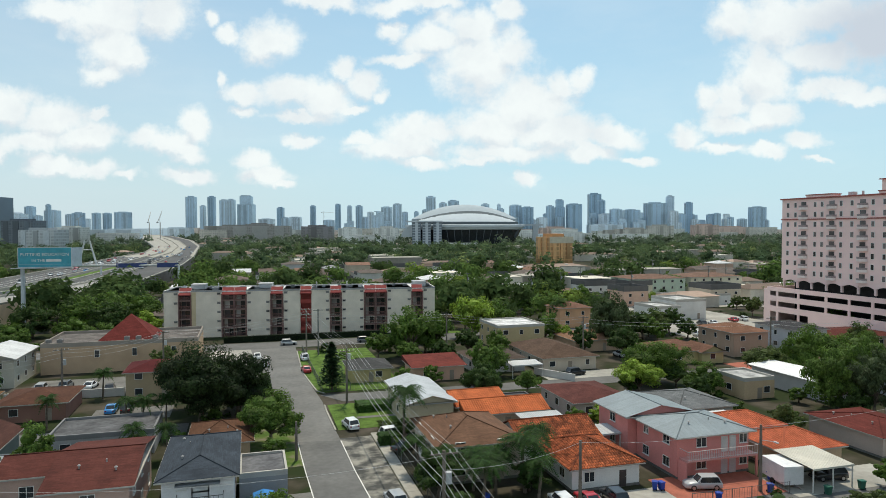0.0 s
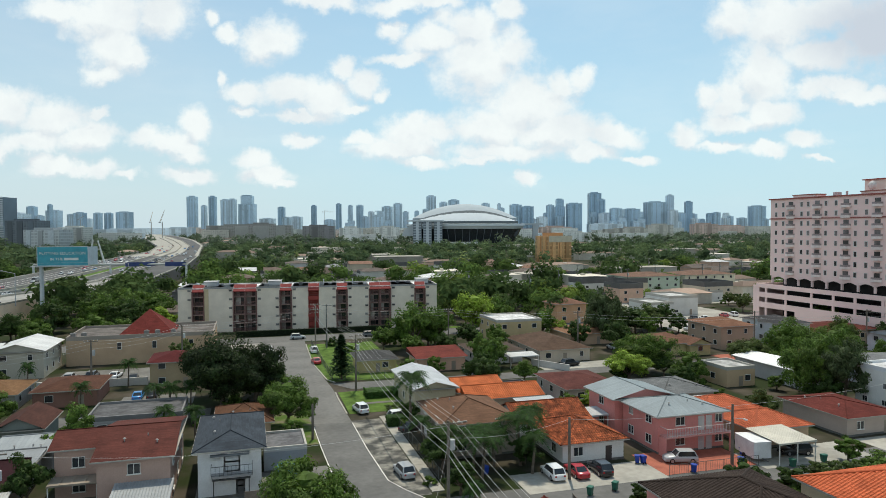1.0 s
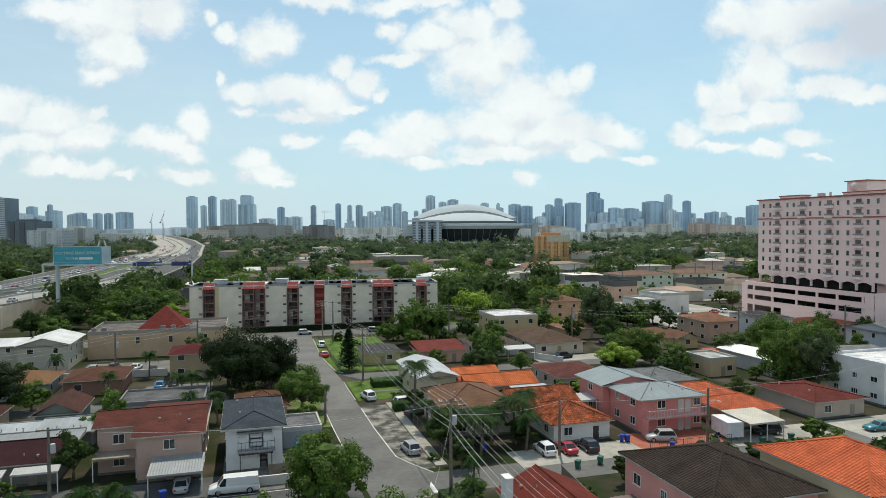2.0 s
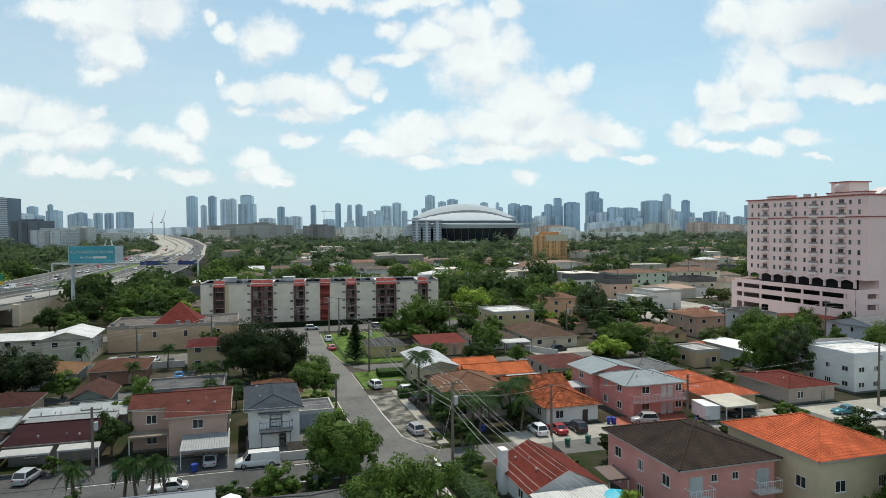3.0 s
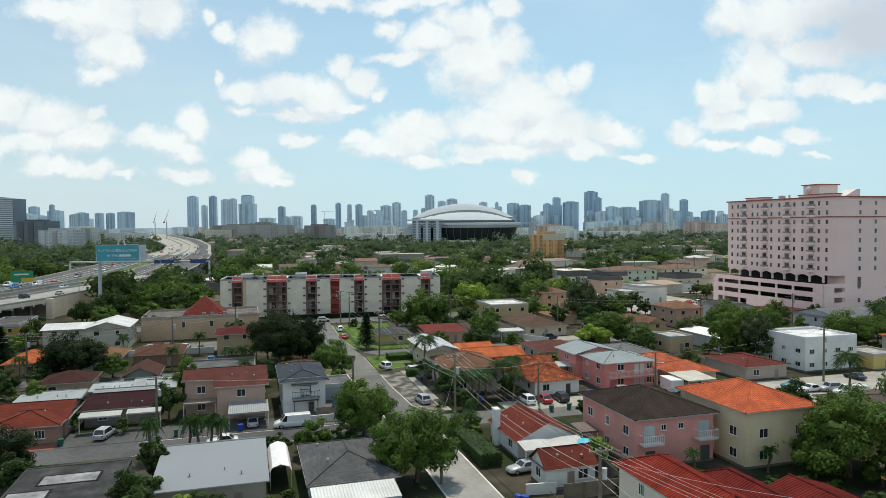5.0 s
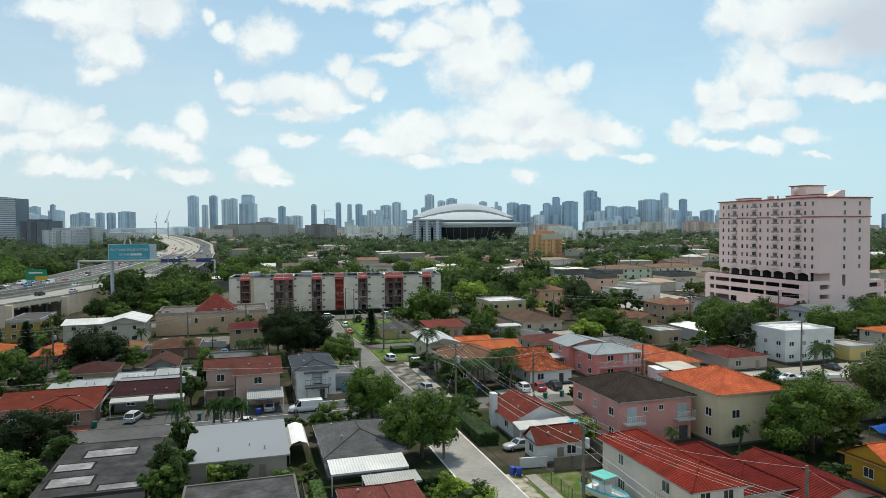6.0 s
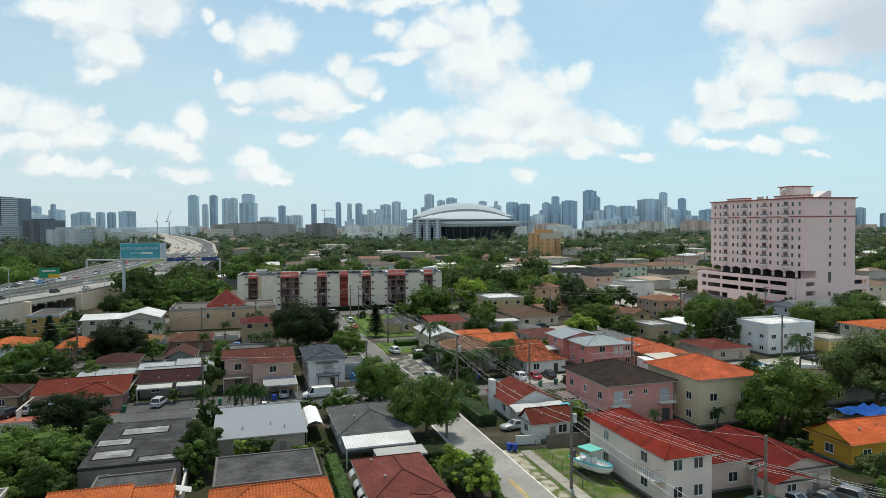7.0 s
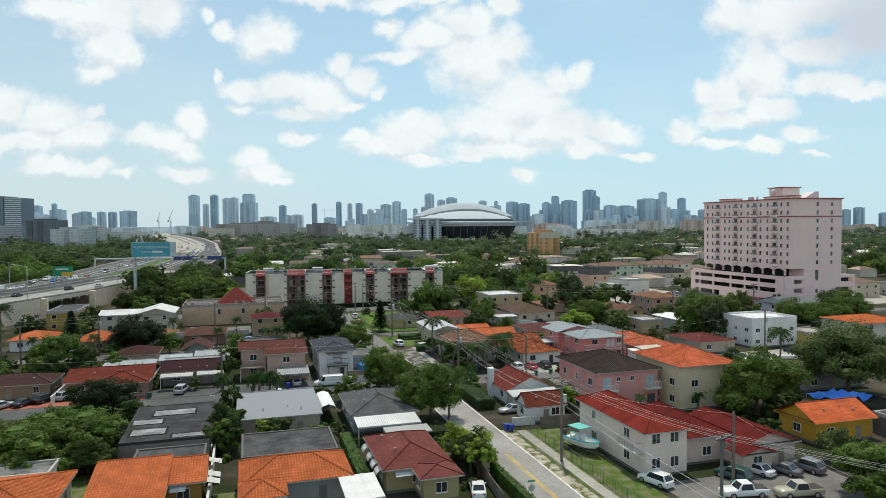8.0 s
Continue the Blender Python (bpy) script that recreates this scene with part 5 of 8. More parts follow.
# ---- the pink tower on its car park ----
def pink_tower():
    P, Q, TRIMC = (0.92, 0.67, 0.625), (0.92, 0.67, 0.625), (0.36, 0.12, 0.1)
    x0, x1, y0, y1, top = 153.8, 173.2, 119.9, 163.2, 35.4
    t = thing("apartment_tower", x0, y0, 0, 0, "pink eleven-storey apartment tower on an open parking podium", "apartment tower", color=P)
    D, W = y1 - y0, x1 - x0
    part("wall", Mesh().box(0, 0, 12.9, W, D, top), SMOOTH, t, color=P)
    part("core", Mesh().box(6, 6, 0, W - 0.02, D - 0.02, 12.9), SMOOTH, t, color=(0.25, 0.2, 0.19))
    part("front_wall", Mesh().box(4.2, 0.02, 0, W, 6, 12.9), SMOOTH, t, color=P)
    band = Mesh().box(-0.25, -0.25, 29.6, W + 0.25, D + 0.25, 29.9)
    part("string_course", band, SMOOTH, t, "red string course", color=TRIMC)
    cor = Mesh().box(-0.45, -0.45, top - 0.05, W + 0.45, D + 0.45, top + 0.3)
    part("cornice", cor, SMOOTH, t, "red cornice", color=TRIMC)
    for a, b in ((0.4, 12.5), (26.5, 34.5)):
        step = part("parapet_step", Mesh().box(-0.3, a, top + 0.3, 3, b, top + 0.85), SMOOTH, t, color=P)
        part("step_coping", Mesh().box(-0.5, a - 0.2, top + 0.85, 3.2, b + 0.2, top + 1.08), SMOOTH, step, "red coping", color=TRIMC)
    dish = Mesh()
    for i in range(12):
        a, b = math.pi * i / 6, math.pi * (i + 1) / 6
        rim = [(4.6 - 0.35 * k, 13.6 + r * math.cos(q), top + 2.6 + r * math.sin(q)) for k, r, q in ((0, 1.25, a), (0, 1.25, b), (1, 0.7, b), (1, 0.7, a))]
        dish.face(rim)
        dish.face([rim[3], rim[2], (4.1, 13.6, top + 2.6)])
    part("satellite_dish", dish.tube((4.3, 13.6, top + 0.3), (4.3, 13.6, top + 2.4), 0.12, n=8), STEEL, t, "pale satellite dish", color=(0.6, 0.58, 0.56))
    part("roof_vent", Mesh().tube((5.5, 22, top + 0.3), (5.5, 22, top + 1.6), 0.3, n=9), STEEL, t, color=(0.5, 0.5, 0.5))
    part("roof_unit", Mesh().box(5, 24.5, top + 0.3, 6.4, 26, top + 1.5), STEEL, t, color=(0.5, 0.5, 0.5))
    part("penthouse", Mesh().box(6.5, 11.5, top + 0.3, 13.5, 17.5, top + 4.2), SMOOTH, t, color=(0.8, 0.72, 0.65))
    part("penthouse_cornice", Mesh().box(6.0, 11, top + 4.2, 14, 18, top + 4.45), SMOOTH, t, color=TRIMC)
    part("roof_screen", Mesh().prism([(9, top + 0.3), (15, top + 0.3), (15, top + 2.6), (13.5, top + 2.6)], 5, 9), SMOOTH, t, color=(0.7, 0.66, 0.64))
    # long side
    wm = Mesh().box(-0.06, -0.4, 0, 0.02, 0.4, 1.25).data("window")
    fm = Mesh().box(-0.09, -0.48, -0.08, -0.0, -0.4, 1.33).box(-0.09, 0.4, -0.08, 0, 0.48, 1.33).box(-0.09, -0.4, -0.08, 0, 0.4, 0).box(-0.09, -0.4, 1.25, 0, 0.4, 1.33).data("frame")
    bm_ = Mesh()
    for i in range(8):
        a, b = math.pi * i / 8, math.pi * (i + 1) / 8
        p, q = (-1.1 * math.sin(a), -1.5 * math.cos(a)), (-1.1 * math.sin(b), -1.5 * math.cos(b))
        bm_.face([(*p, -0.15), (*q, -0.15), (*q, 0.5), (*p, 0.5)])
        bm_.face([(*q, 0.0), (*p, 0.0), (0, 0, 0.0)])
        bm_.face([(*p, -0.15), (0, 0, -0.15), (*q, -0.15)])
        bm_.face([(p[0] * 0.9, p[1] * 0.93, 0.5), (q[0] * 0.9, q[1] * 0.93, 0.5), (q[0] * 0.9, q[1] * 0.93, 0), (p[0] * 0.9, p[1] * 0.93, 0)])
        bm_.face([(*p, 0.5), (*q, 0.5), (q[0] * 0.9, q[1] * 0.93, 0.5), (p[0] * 0.9, p[1] * 0.93, 0.5)])
    bm_ = bm_.data("balcony")
    rl = Mesh()
    for i in range(13):
        a = math.pi * i / 12
        for k, z in ((1.0, 0.5), (1.0, 1.0), (0.95, 1.0), (0.95, 0.5)):
            rl.v.append((-1.05 * k * math.sin(a), -1.45 * k * math.cos(a), z))
    for i in range(12):
        for k in range(4):
            rl.f.append((4 * i + k, 4 * i + (k + 1) % 4, 4 * i + 4 + (k + 1) % 4, 4 * i + 4 + k))
            rl.uv.append(None)
    rl = rl.data("balcony_rail")
    dm = Mesh().box(-0.06, -0.8, 0, 0.02, 0.8, 2.0).data("balcony_door")
    for k in range(8):
        z = 14.25 + 2.69 * k
        for yc in (35.6, 26.3, 17.1, 8.0):
            b = part("balcony", bm_, SMOOTH, t, at=(-0.02, yc, z - 0.55), color=(0.84, 0.72, 0.68))
            part("balcony_door", dm, CURTAINED, b, at=(0.01, 0, 0.02))
            part("balcony_rail", rl, STEEL, b, "grey metal rail", color=(0.34, 0.26, 0.25))
            for dy in (-2.85, 3.1) if yc != 35.6 else (-3.9, 2.8, 5.5):
                w = part("window", wm, CURTAINED, t, at=(-0.005, yc + dy, z))
                part("frame", fm, TRIM, w)
        w = part("window", wm, CURTAINED, t, at=(-0.005, 2.4, z))
        part("frame", fm, TRIM, w)
    wf = Mesh().box(-0.4, -0.06, 0, 0.4, 0.02, 1.25).data("window")
    ff = Mesh().box(-0.48, -0.09, -0.08, -0.4, 0, 1.33).box(0.4, -0.09, -0.08, 0.48, 0, 1.33).box(-0.4, -0.09, -0.08, 0.4, 0, 0).box(-0.4, -0.09, 1.25, 0.4, 0, 1.33).data("frame")
    for k in range(8):
        z = 14.25 + 2.69 * k
        for x in (9.4, 15.2):
            w = part("window", wf, CURTAINED, t, at=(x, -0.005, z))
            part("frame", ff, TRIM, w)
    for z in (5.0, 9.0):
        part("window", wf, CURTAINED, t, at=(9.4, -0.005, z))
    part("stair_window", Mesh().box(8.8, -0.05, 9.4, 10.0, 0.02, 12.4), CURTAINED, t)
    # parking podium: bands and piers around open decks
    pod = thing("parking_podium", 150, 119.85, 0, 0, "pink open parking podium with dark slots under the tower", "parking garage", color=Q)
    L = 44.7
    for z0, z1 in ((0.0, 0.4), (3.6, 5.2), (6.6, 8.1), (9.4, 10.6)):
        part("deck_band", Mesh().box(0, 0, z0, 0.35, L, z1).box(0.35, 0, z0, 8, 0.35, z1), SMOOTH, pod, color=Q)
    for y in (0, 2.8, 10.5, 17, 24, 33, 40.5, 43.5):
        w = 2.6 if y == 0 else (0.7 if y < 43 else 2.4)
        part("pier", Mesh().box(0.03, y, 0.4, 0.32, y + w, 10.0), SMOOTH, pod, color=Q)
    part("ground_wall", Mesh().box(0.04, 0, 0.4, 0.3, 30, 3.6), SMOOTH, pod, color=Q)
    part("front_pier", Mesh().box(0.36, 0.03, 0.4, 4.2, 0.32, 10.0), SMOOTH, pod, color=Q)
    part("end_wall", Mesh().box(0.35, L - 0.3, 0, 12, L, 10.6), SMOOTH, pod, color=Q)
    part("side_wall", Mesh().box(7.6, 0.4, 0, 8, 5.0, 10.6), SMOOTH, pod, color=Q)
    for z in (0.1, 3.5, 6.5, 9.3):
        part("deck", Mesh().box(0.36, 0.36, z, 7.55, L - 0.31, z + 0.25), CONCRETE, pod)
    for z0, z1 in ((0.0, 5.0), (6.4, 8.2), (9.5, 10.4)):
        part("wing_band", Mesh().box(23.3, 1.2, z0, 30.4, 1.5, z1).box(30.1, 1.5, z0, 30.4, 40, z1), SMOOTH, pod, color=Q)
    # solid near-black core, its colour standing in for shade in open decks
    part("wing_core", Mesh().box(23.4, 3.0, 0, 29.6, 39, 10.2), DARK, pod)
    part("wing_deck", Mesh().box(23.3, 1.5, 10.2, 30.1, 39.9, 10.38), CONCRETE, pod)
    part("wing_pier", Mesh().box(29.3, 1.22, 0, 30.36, 1.48, 10.2), SMOOTH, pod, color=Q)
    # near-black wall, so the deck slots and arches read as shaded
    part("inner_wall", Mesh().box(9.6, 5.2, 0.4, 9.8, L - 0.4, 12.6), DARK, pod)
    ar = thing("arcade", 153.8, 119.9, 10.6, 0, "row of arched dark openings above the podium", "arcade", color=P)
    for i in range(9):
        y = 3.4 + i * 4.85
        part("pier", Mesh().box(0, y, 0, 0.5, y + 0.55, 2.3), SMOOTH, ar)
        if i < 8:
            am = Mesh()
            for s in range(8):
                u0, u1 = s / 8, (s + 1) / 8
                ya, yb = y + 0.55 + 4.4 * u0, y + 0.55 + 4.4 * u1
                za, zb = 1.55 + 0.6 * math.sin(math.pi * u0), 1.55 + 0.6 * math.sin(math.pi * u1)
                am.face([(0, ya, za), (0, yb, zb), (0, yb, 2.3), (0, ya, 2.3)])
                am.face([(0.5, ya, za), (0.5, ya, 2.3), (0.5, yb, 2.3), (0.5, yb, zb)])
                am.face([(0, ya, za), (0.5, ya, za), (0.5, yb, zb), (0, yb, zb)])
            part("arch", am, SMOOTH, ar)


pink_tower()

# ---- trees ----
def leaf_card(m, p, n, size, rnd):
    """A small folded leaf cluster at p, facing about n."""
    n = (n + Vector((rnd.uniform(-0.55, 0.55), rnd.uniform(-0.55, 0.55), rnd.uniform(-0.35, 0.6)))).normalized()
    a = n.orthogonal().normalized()
    a.rotate(Matrix.Rotation(rnd.uniform(0, 6.28), 3, n))
    b = n.cross(a)
    s, t = size * rnd.uniform(0.7, 1.3), size * rnd.uniform(0.45, 0.8)
    m.face([p - a * s, p + a * s * 0.7 - b * t, p + a * s * 0.7 + b * t])


def broadleaf(seed, width, height, leaf, clumps, per):
    """A short forked trunk and uneven lobes, each an inner mass with leaf clusters all over it."""
    rnd = random.Random(seed)
    trunk, crown = Mesh(), Mesh()
    r = 0.03 * height
    q = Vector((rnd.uniform(-0.2, 0.2), rnd.uniform(-0.2, 0.2), height * 0.22))
    trunk.tube((0, 0, -0.1), q, r * 1.3, r * 0.9, 8)
    rad = width / 2
    vs = min(1.0, 0.8 * height / width)
    lobes = []
    for i in range(14):
        th = i * 2.4 + rnd.uniform(-0.4, 0.4)
        k = rad * rnd.uniform(0.42, 0.66) if i else 0.0
        lr = rad * rnd.uniform(0.36, 0.48) if i else rad * 0.6
        top = height - lr * vs
        z = height * rnd.uniform(0.3, 0.7) if i else top
        lobes.append((Vector((math.cos(th) * k, math.sin(th) * k, min(max(z, lr * vs * 0.75 + height * 0.06), top))), lr))
        trunk.tube(q, lobes[-1][0], r * 0.5, r * 0.15, 5, False)
    for ctr, lr in lobes:
        i0 = len(crown.v)
        n = 9
        for a in range(5):
            e = -1.2 + 0.6 * a
            for j in range(n):
                t, s = 2 * math.pi * (j + 0.5 * (a % 2)) / n, lr * rnd.uniform(0.36, 0.5)
                crown.v.append((ctr.x + s * math.cos(t) * math.cos(e), ctr.y + s * math.sin(t) * math.cos(e), ctr.z + s * vs * math.sin(e)))
        for a in range(4):
            for j in range(n):
                k = (j + 1) % n
                crown.f.append((i0 + a * n + j, i0 + a * n + k, i0 + (a + 1) * n + k, i0 + (a + 1) * n + j))
                crown.uv.append(None)
        crown.f.append(tuple(i0 + 4 * n + j for j in range(n)))
        crown.uv.append(None)
    for c in range(clumps):
        ctr, lr = lobes[c % 14]
        d = Vector((rnd.gauss(0, 1), rnd.gauss(0, 1), rnd.gauss(0.25, 0.8))).normalized()
        cr = lr * rnd.uniform(0.28, 0.46)
        p = ctr + Vector((d.x, d.y, d.z * vs)) * (lr - cr * 0.45) * rnd.uniform(0.85, 1.12)
        for i in range(per):
            e = Vector((rnd.gauss(0, 1), rnd.gauss(0, 1), rnd.gauss(0.3, 1))).normalized()
            g = p + Vector((e.x, e.y, e.z * 0.8)) * cr * (rnd.random() ** 0.4) * 1.15
            g.z = max(g.z, height * 0.05)
            leaf_card(crown, g, (e + d * 0.6).normalized(), leaf, rnd)
    return trunk.data("trunk", True), crown.data("crown"), width, height


TREES = [broadleaf(1, 2.2, 2.0, 0.14, 14, 46), broadleaf(11, 3.6, 4.0, 0.14, 28, 90), broadleaf(2, 5.2, 5.2, 0.155, 56, 95), broadleaf(12, 5.6, 4.6, 0.155, 56, 95), broadleaf(3, 8.0, 7.4, 0.17, 98, 130), broadleaf(4, 8.8, 8.2, 0.17, 98, 140),
         broadleaf(13, 10.5, 7.8, 0.18, 112, 150), broadleaf(5, 12.0, 9.5, 0.19, 126, 165), broadleaf(6, 14.5, 11.5, 0.21, 140, 180)]
FAR_TREES = [broadleaf(21, 2.4, 2.2, 0.2, 14, 26), broadleaf(25, 4.0, 3.8, 0.22, 28, 36), broadleaf(22, 5.4, 5.2, 0.25, 42, 40), broadleaf(23, 8.2, 7.6, 0.27, 70, 48), broadleaf(24, 10.8, 8.4, 0.29, 84, 54), broadleaf(26, 13.4, 10.8, 0.32, 98, 60)]
GREENS = {"dark": (0.052, 0.094, 0.021), "mid": (0.1, 0.17, 0.03), "bright": (0.25, 0.36, 0.05), "deep": (0.024, 0.044, 0.012), "olive": (0.1, 0.14, 0.04), "grey": (0.085, 0.12, 0.05)}


def tree(x, y, width, height, tone="mid", label="", turn=None):
    tr, cr, w, h = min(TREES if y < 109 else FAR_TREES, key=lambda k: abs(k[2] - width) + 0.5 * abs(k[3] - height))
    t = thing("tree", x, y, 0, (x * 1.7 + y * 0.9) % 6.28 if turn is None else turn, label or {"dark": "dense dark green broadleaf tree", "deep": "very dark dense broadleaf tree beside the street", "mid": "green broadleaf tree with an uneven crown", "bright": "fresh bright green broadleaf tree", "olive": "olive green broadleaf tree", "grey": "grey-green broadleaf tree with loose foliage"}[tone], "tree", color=GREENS[tone])
    t.scale = (width / w, width / w, height / h)
    part("trunk", tr, BARK, t)
    part("crown", cr, LEAF, t, color=GREENS[tone])
    return t


def palm_mesh(seed, height, reach, fronds):
    rnd = random.Random(seed)
    trunk, crown = Mesh(), Mesh()
    pts = [Vector((0.35 * math.sin(i * 0.5) * (i / 6), 0.2 * (i / 6) ** 2, height * i / 6 - (0.1 if i == 0 else 0))) for i in range(7)]
    for i in range(6):
        trunk.tube(pts[i], pts[i + 1], 0.17 - 0.012 * i, 0.158 - 0.012 * i, 7, False)
    top = pts[-1]
    for f in range(fronds):
        th = f * 2.4 + rnd.uniform(-0.2, 0.2)
        lift = rnd.uniform(-0.2, 1.15)
        out = Vector((math.cos(th), math.sin(th), 0))
        side = Vector((-math.sin(th), math.cos(th), 0))
        prev = top
        n = 9
        for i in range(1, n + 1):
            s = i / n
            cur = top + out * (reach * (s * math.cos(lift * (1 - s * 0.4)))) + Vector((0, 0, reach * (math.sin(lift) * s - 0.78 * s * s)))
            crown.face([prev - side * 0.03, prev + side * 0.03, cur + side * 0.02, cur - side * 0.02])
            w = reach * 0.27 * math.sin(math.pi * min(1, 0.15 + s * 0.85)) + 0.05
            for sg in (-1, 1):
                for j in (0.0, 0.5):
                    b = prev.lerp(cur, j)
                    e = prev.lerp(cur, j + 0.38)
                    tip = b + side * (sg * w) + out * (w * 0.45) + Vector((0, 0, -w * rnd.uniform(0.35, 0.8)))
                    crown.face([b, e, tip])
            prev = cur
    return trunk.data("trunk", True), crown.data("fronds"), height


PALMS = [palm_mesh(1, 2.4, 1.4, 22), palm_mesh(2, 5.0, 2.2, 30), palm_mesh(3, 6.2, 2.5, 34), palm_mesh(4, 12.0, 2.8, 34)]


def palm(x, y, height, kind, spread=1.0, label="palm with arching green fronds on a thin trunk", tone=(0.03, 0.078, 0.012)):
    tr, cr, h = PALMS[kind]
    t = thing("palm_tree", x, y, 0, (x * 2.3 + y) % 6.28, label, "palm tree", color=tone)
    t.scale = (spread, spread, height / h)
    part("trunk", tr, BARK, t)
    part("fronds", cr, LEAF, t, color=tone)


def conifer(x, y, width, height, label):
    rnd = random.Random(int(x * 10))
    t = thing("conifer_tree", x, y, 0, 0, label, "tree", color=(0.025, 0.055, 0.02))
    part("trunk", Mesh().tube((0, 0, -0.1), (0, 0, height), 0.2, 0.04, 8), BARK, t)
    m = Mesh()
    tiers = 22
    for k in range(tiers):
        z = height * (0.1 + 0.88 * k / tiers)
        r = width / 2 * (1 - k / tiers) ** 0.8 + 0.15
        for j in range(9):
            th = j * 0.698 + k * 0.4
            for s in range(9):
                q = r * (s + 1) / 9
                p = Vector((math.cos(th) * q, math.sin(th) * q, z + q * 0.12 + rnd.uniform(-0.1, 0.1)))
                leaf_card(m, p + Vector((0, 0, rnd.uniform(-0.25, 0.2))), Vector((0, 0, 1)), 0.36, rnd)
    part("crown", m, LEAF, t, color=(0.025, 0.055, 0.02))


for row in ((8.2, 56.6, 9.6, 7.6, "mid"), (11.0, 39.2, 10.0, 8.4, "mid"), (10.3, 16.6, 5.0, 5.0, "bright"), (9.6, 21.5, 5.0, 4.8, "bright"), (-33.7, 53.6, 9.6, 6.2, "deep"), (-39.5, 34.6, 9.4, 5.8, "mid"), (-32.4, 35.2, 9.4, 6.8, "mid"), (-37.5, 40.0, 8.0, 5.6, "mid"), (-46.5, 37, 9.0, 6.0, "dark"), (-45, 29, 8.0, 5.4, "dark"), (-30.6, 29.4, 5.0, 4.6, "dark"), (-16.6, 33.0, 5.0, 5.0, "dark"), (-16.8, 37.5, 5.0, 5.4, "dark"), (-16.4, 48, 3.4, 5.4, "dark"), (-29.5, 48.5, 5.0, 4.0, "dark"),
            (-36, 28.5, 7.0, 5.4, "mid"), (-0.4, 104.8, 13.6, 11.2, "deep"), (4.4, 108, 10.0, 9.4, "deep"), (8.6, 92.4, 8.0, 7.2, "mid"), (39.0, 143.5, 11.6, 10.6, "mid"), (45, 147, 10.0, 9.0, "mid"), (56.4, 26.5, 12.4, 9.8, "mid")):
    tree(*row)
for row in ((78, 31.1, 15.4, 11.6, "olive"), (86, 24, 13.0, 10.0, "olive"), (90.6, 84.6, 10.5, 10.4, "mid"), (92.0, 80.2, 7.5, 10.2, "grey"), (74.4, 107.4, 11.4, 7.8, "mid"), (67.4, 101.5, 8.0, 6.0, "bright"), (77.0, 98.6, 7.0, 5.6, "mid"), (85.2, 141.4, 9.6, 12.8, "grey"), (52.4, 33.2, 4.3, 5.7, "bright"),
            (45.6, -1.4, 8.4, 6.0, "mid"), (49.5, -3.0, 8.0, 5.2, "mid"), (46.5, -5.5, 7.0, 4.6, "dark"), (50.9, 8.0, 4.9, 4.3, "olive"), (-37.1, 104.8, 12.4, 8.8, "deep"), (-11.8, 34.6, 3.8, 3.7, "bright"), (-16.8, 32.6, 4.0, 5.0, "mid"), (-5.2, 33.6, 3.8, 2.6, "mid"), (-30.4, 105.1, 6.0, 4.6, "mid")):
    tree(*row)
for row in ((-16.6, 87, 6.5, 6.5, "mid"), (-38.6, 86.5, 5.3, 4.2, "mid"), (-17.4, 72.6, 4.6, 5.6, "dark"), (-30, 71.5, 3.4, 3.0, "mid"), (-22.6, 67.9, 2.4, 2.4, "mid"), (60, 163, 12.4, 11.2, "bright"), (66, 165, 10, 9, "mid"), (74, 152, 9, 7.5, "mid"), (92.7, 152.2, 12, 8.6, "grey"), (99, 149, 9, 7, "dark"), (111.4, 155.9, 6.6, 6.8, "dark"),
            (50.0, 107.4, 5.0, 4.2, "mid"), (46.0, 116.6, 6.0, 7.6, "mid"), (77.6, 149, 5.3, 4.7, "bright"), (96.5, 106.0, 8.0, 6.0, "olive"), (104.0, 104, 11.5, 9.6, "mid"), (112, 101, 10, 8.6, "mid"), (52.0, 87.0, 4.2, 3.6, "bright"), (120.4, 85, 12, 8.6, "mid"), (131, 84, 12, 8, "mid"), (141, 88, 12, 9, "mid"), (150, 101, 12, 7, "dark"), (158, 106, 11, 8, "mid")):
    tree(*row)
for row in ((-46, 196, 11, 9, "dark"), (-36, 203, 12, 9.5, "mid"), (-28, 195, 11, 8.5, "dark"), (-22, 205, 12, 9, "mid"), (-30, 214, 12, 10, "mid"), (-41, 214, 12, 10, "dark"), (-18, 190, 8, 7, "bright"), (-52, 184, 8, 6.5, "dark"), (-45, 178, 7, 5.5, "mid"), (-25, 176, 8, 6, "mid"), (54.5, 31, 4, 4, "mid"),
            (62, 40, 6, 5, "mid"), (66.5, 52, 5, 4, "mid"), (70, 59.5, 3.6, 3.4, "mid"), (22.5, 54.6, 3.6, 2.4, "mid"), (21.6, 50.5, 3.2, 2.2, "mid"), (31.5, 36.5, 3.4, 4.4, "bright"), (24.2, 63.5, 4, 4, "dark"), (-52, 98, 6, 5, "mid"), (-45, 92, 6, 4.6, "dark"), (-58, 84, 7, 5, "mid"), (-50, 83, 6, 4.5, "mid"), (-41, 100.8, 5, 4, "dark")):
    tree(*row)
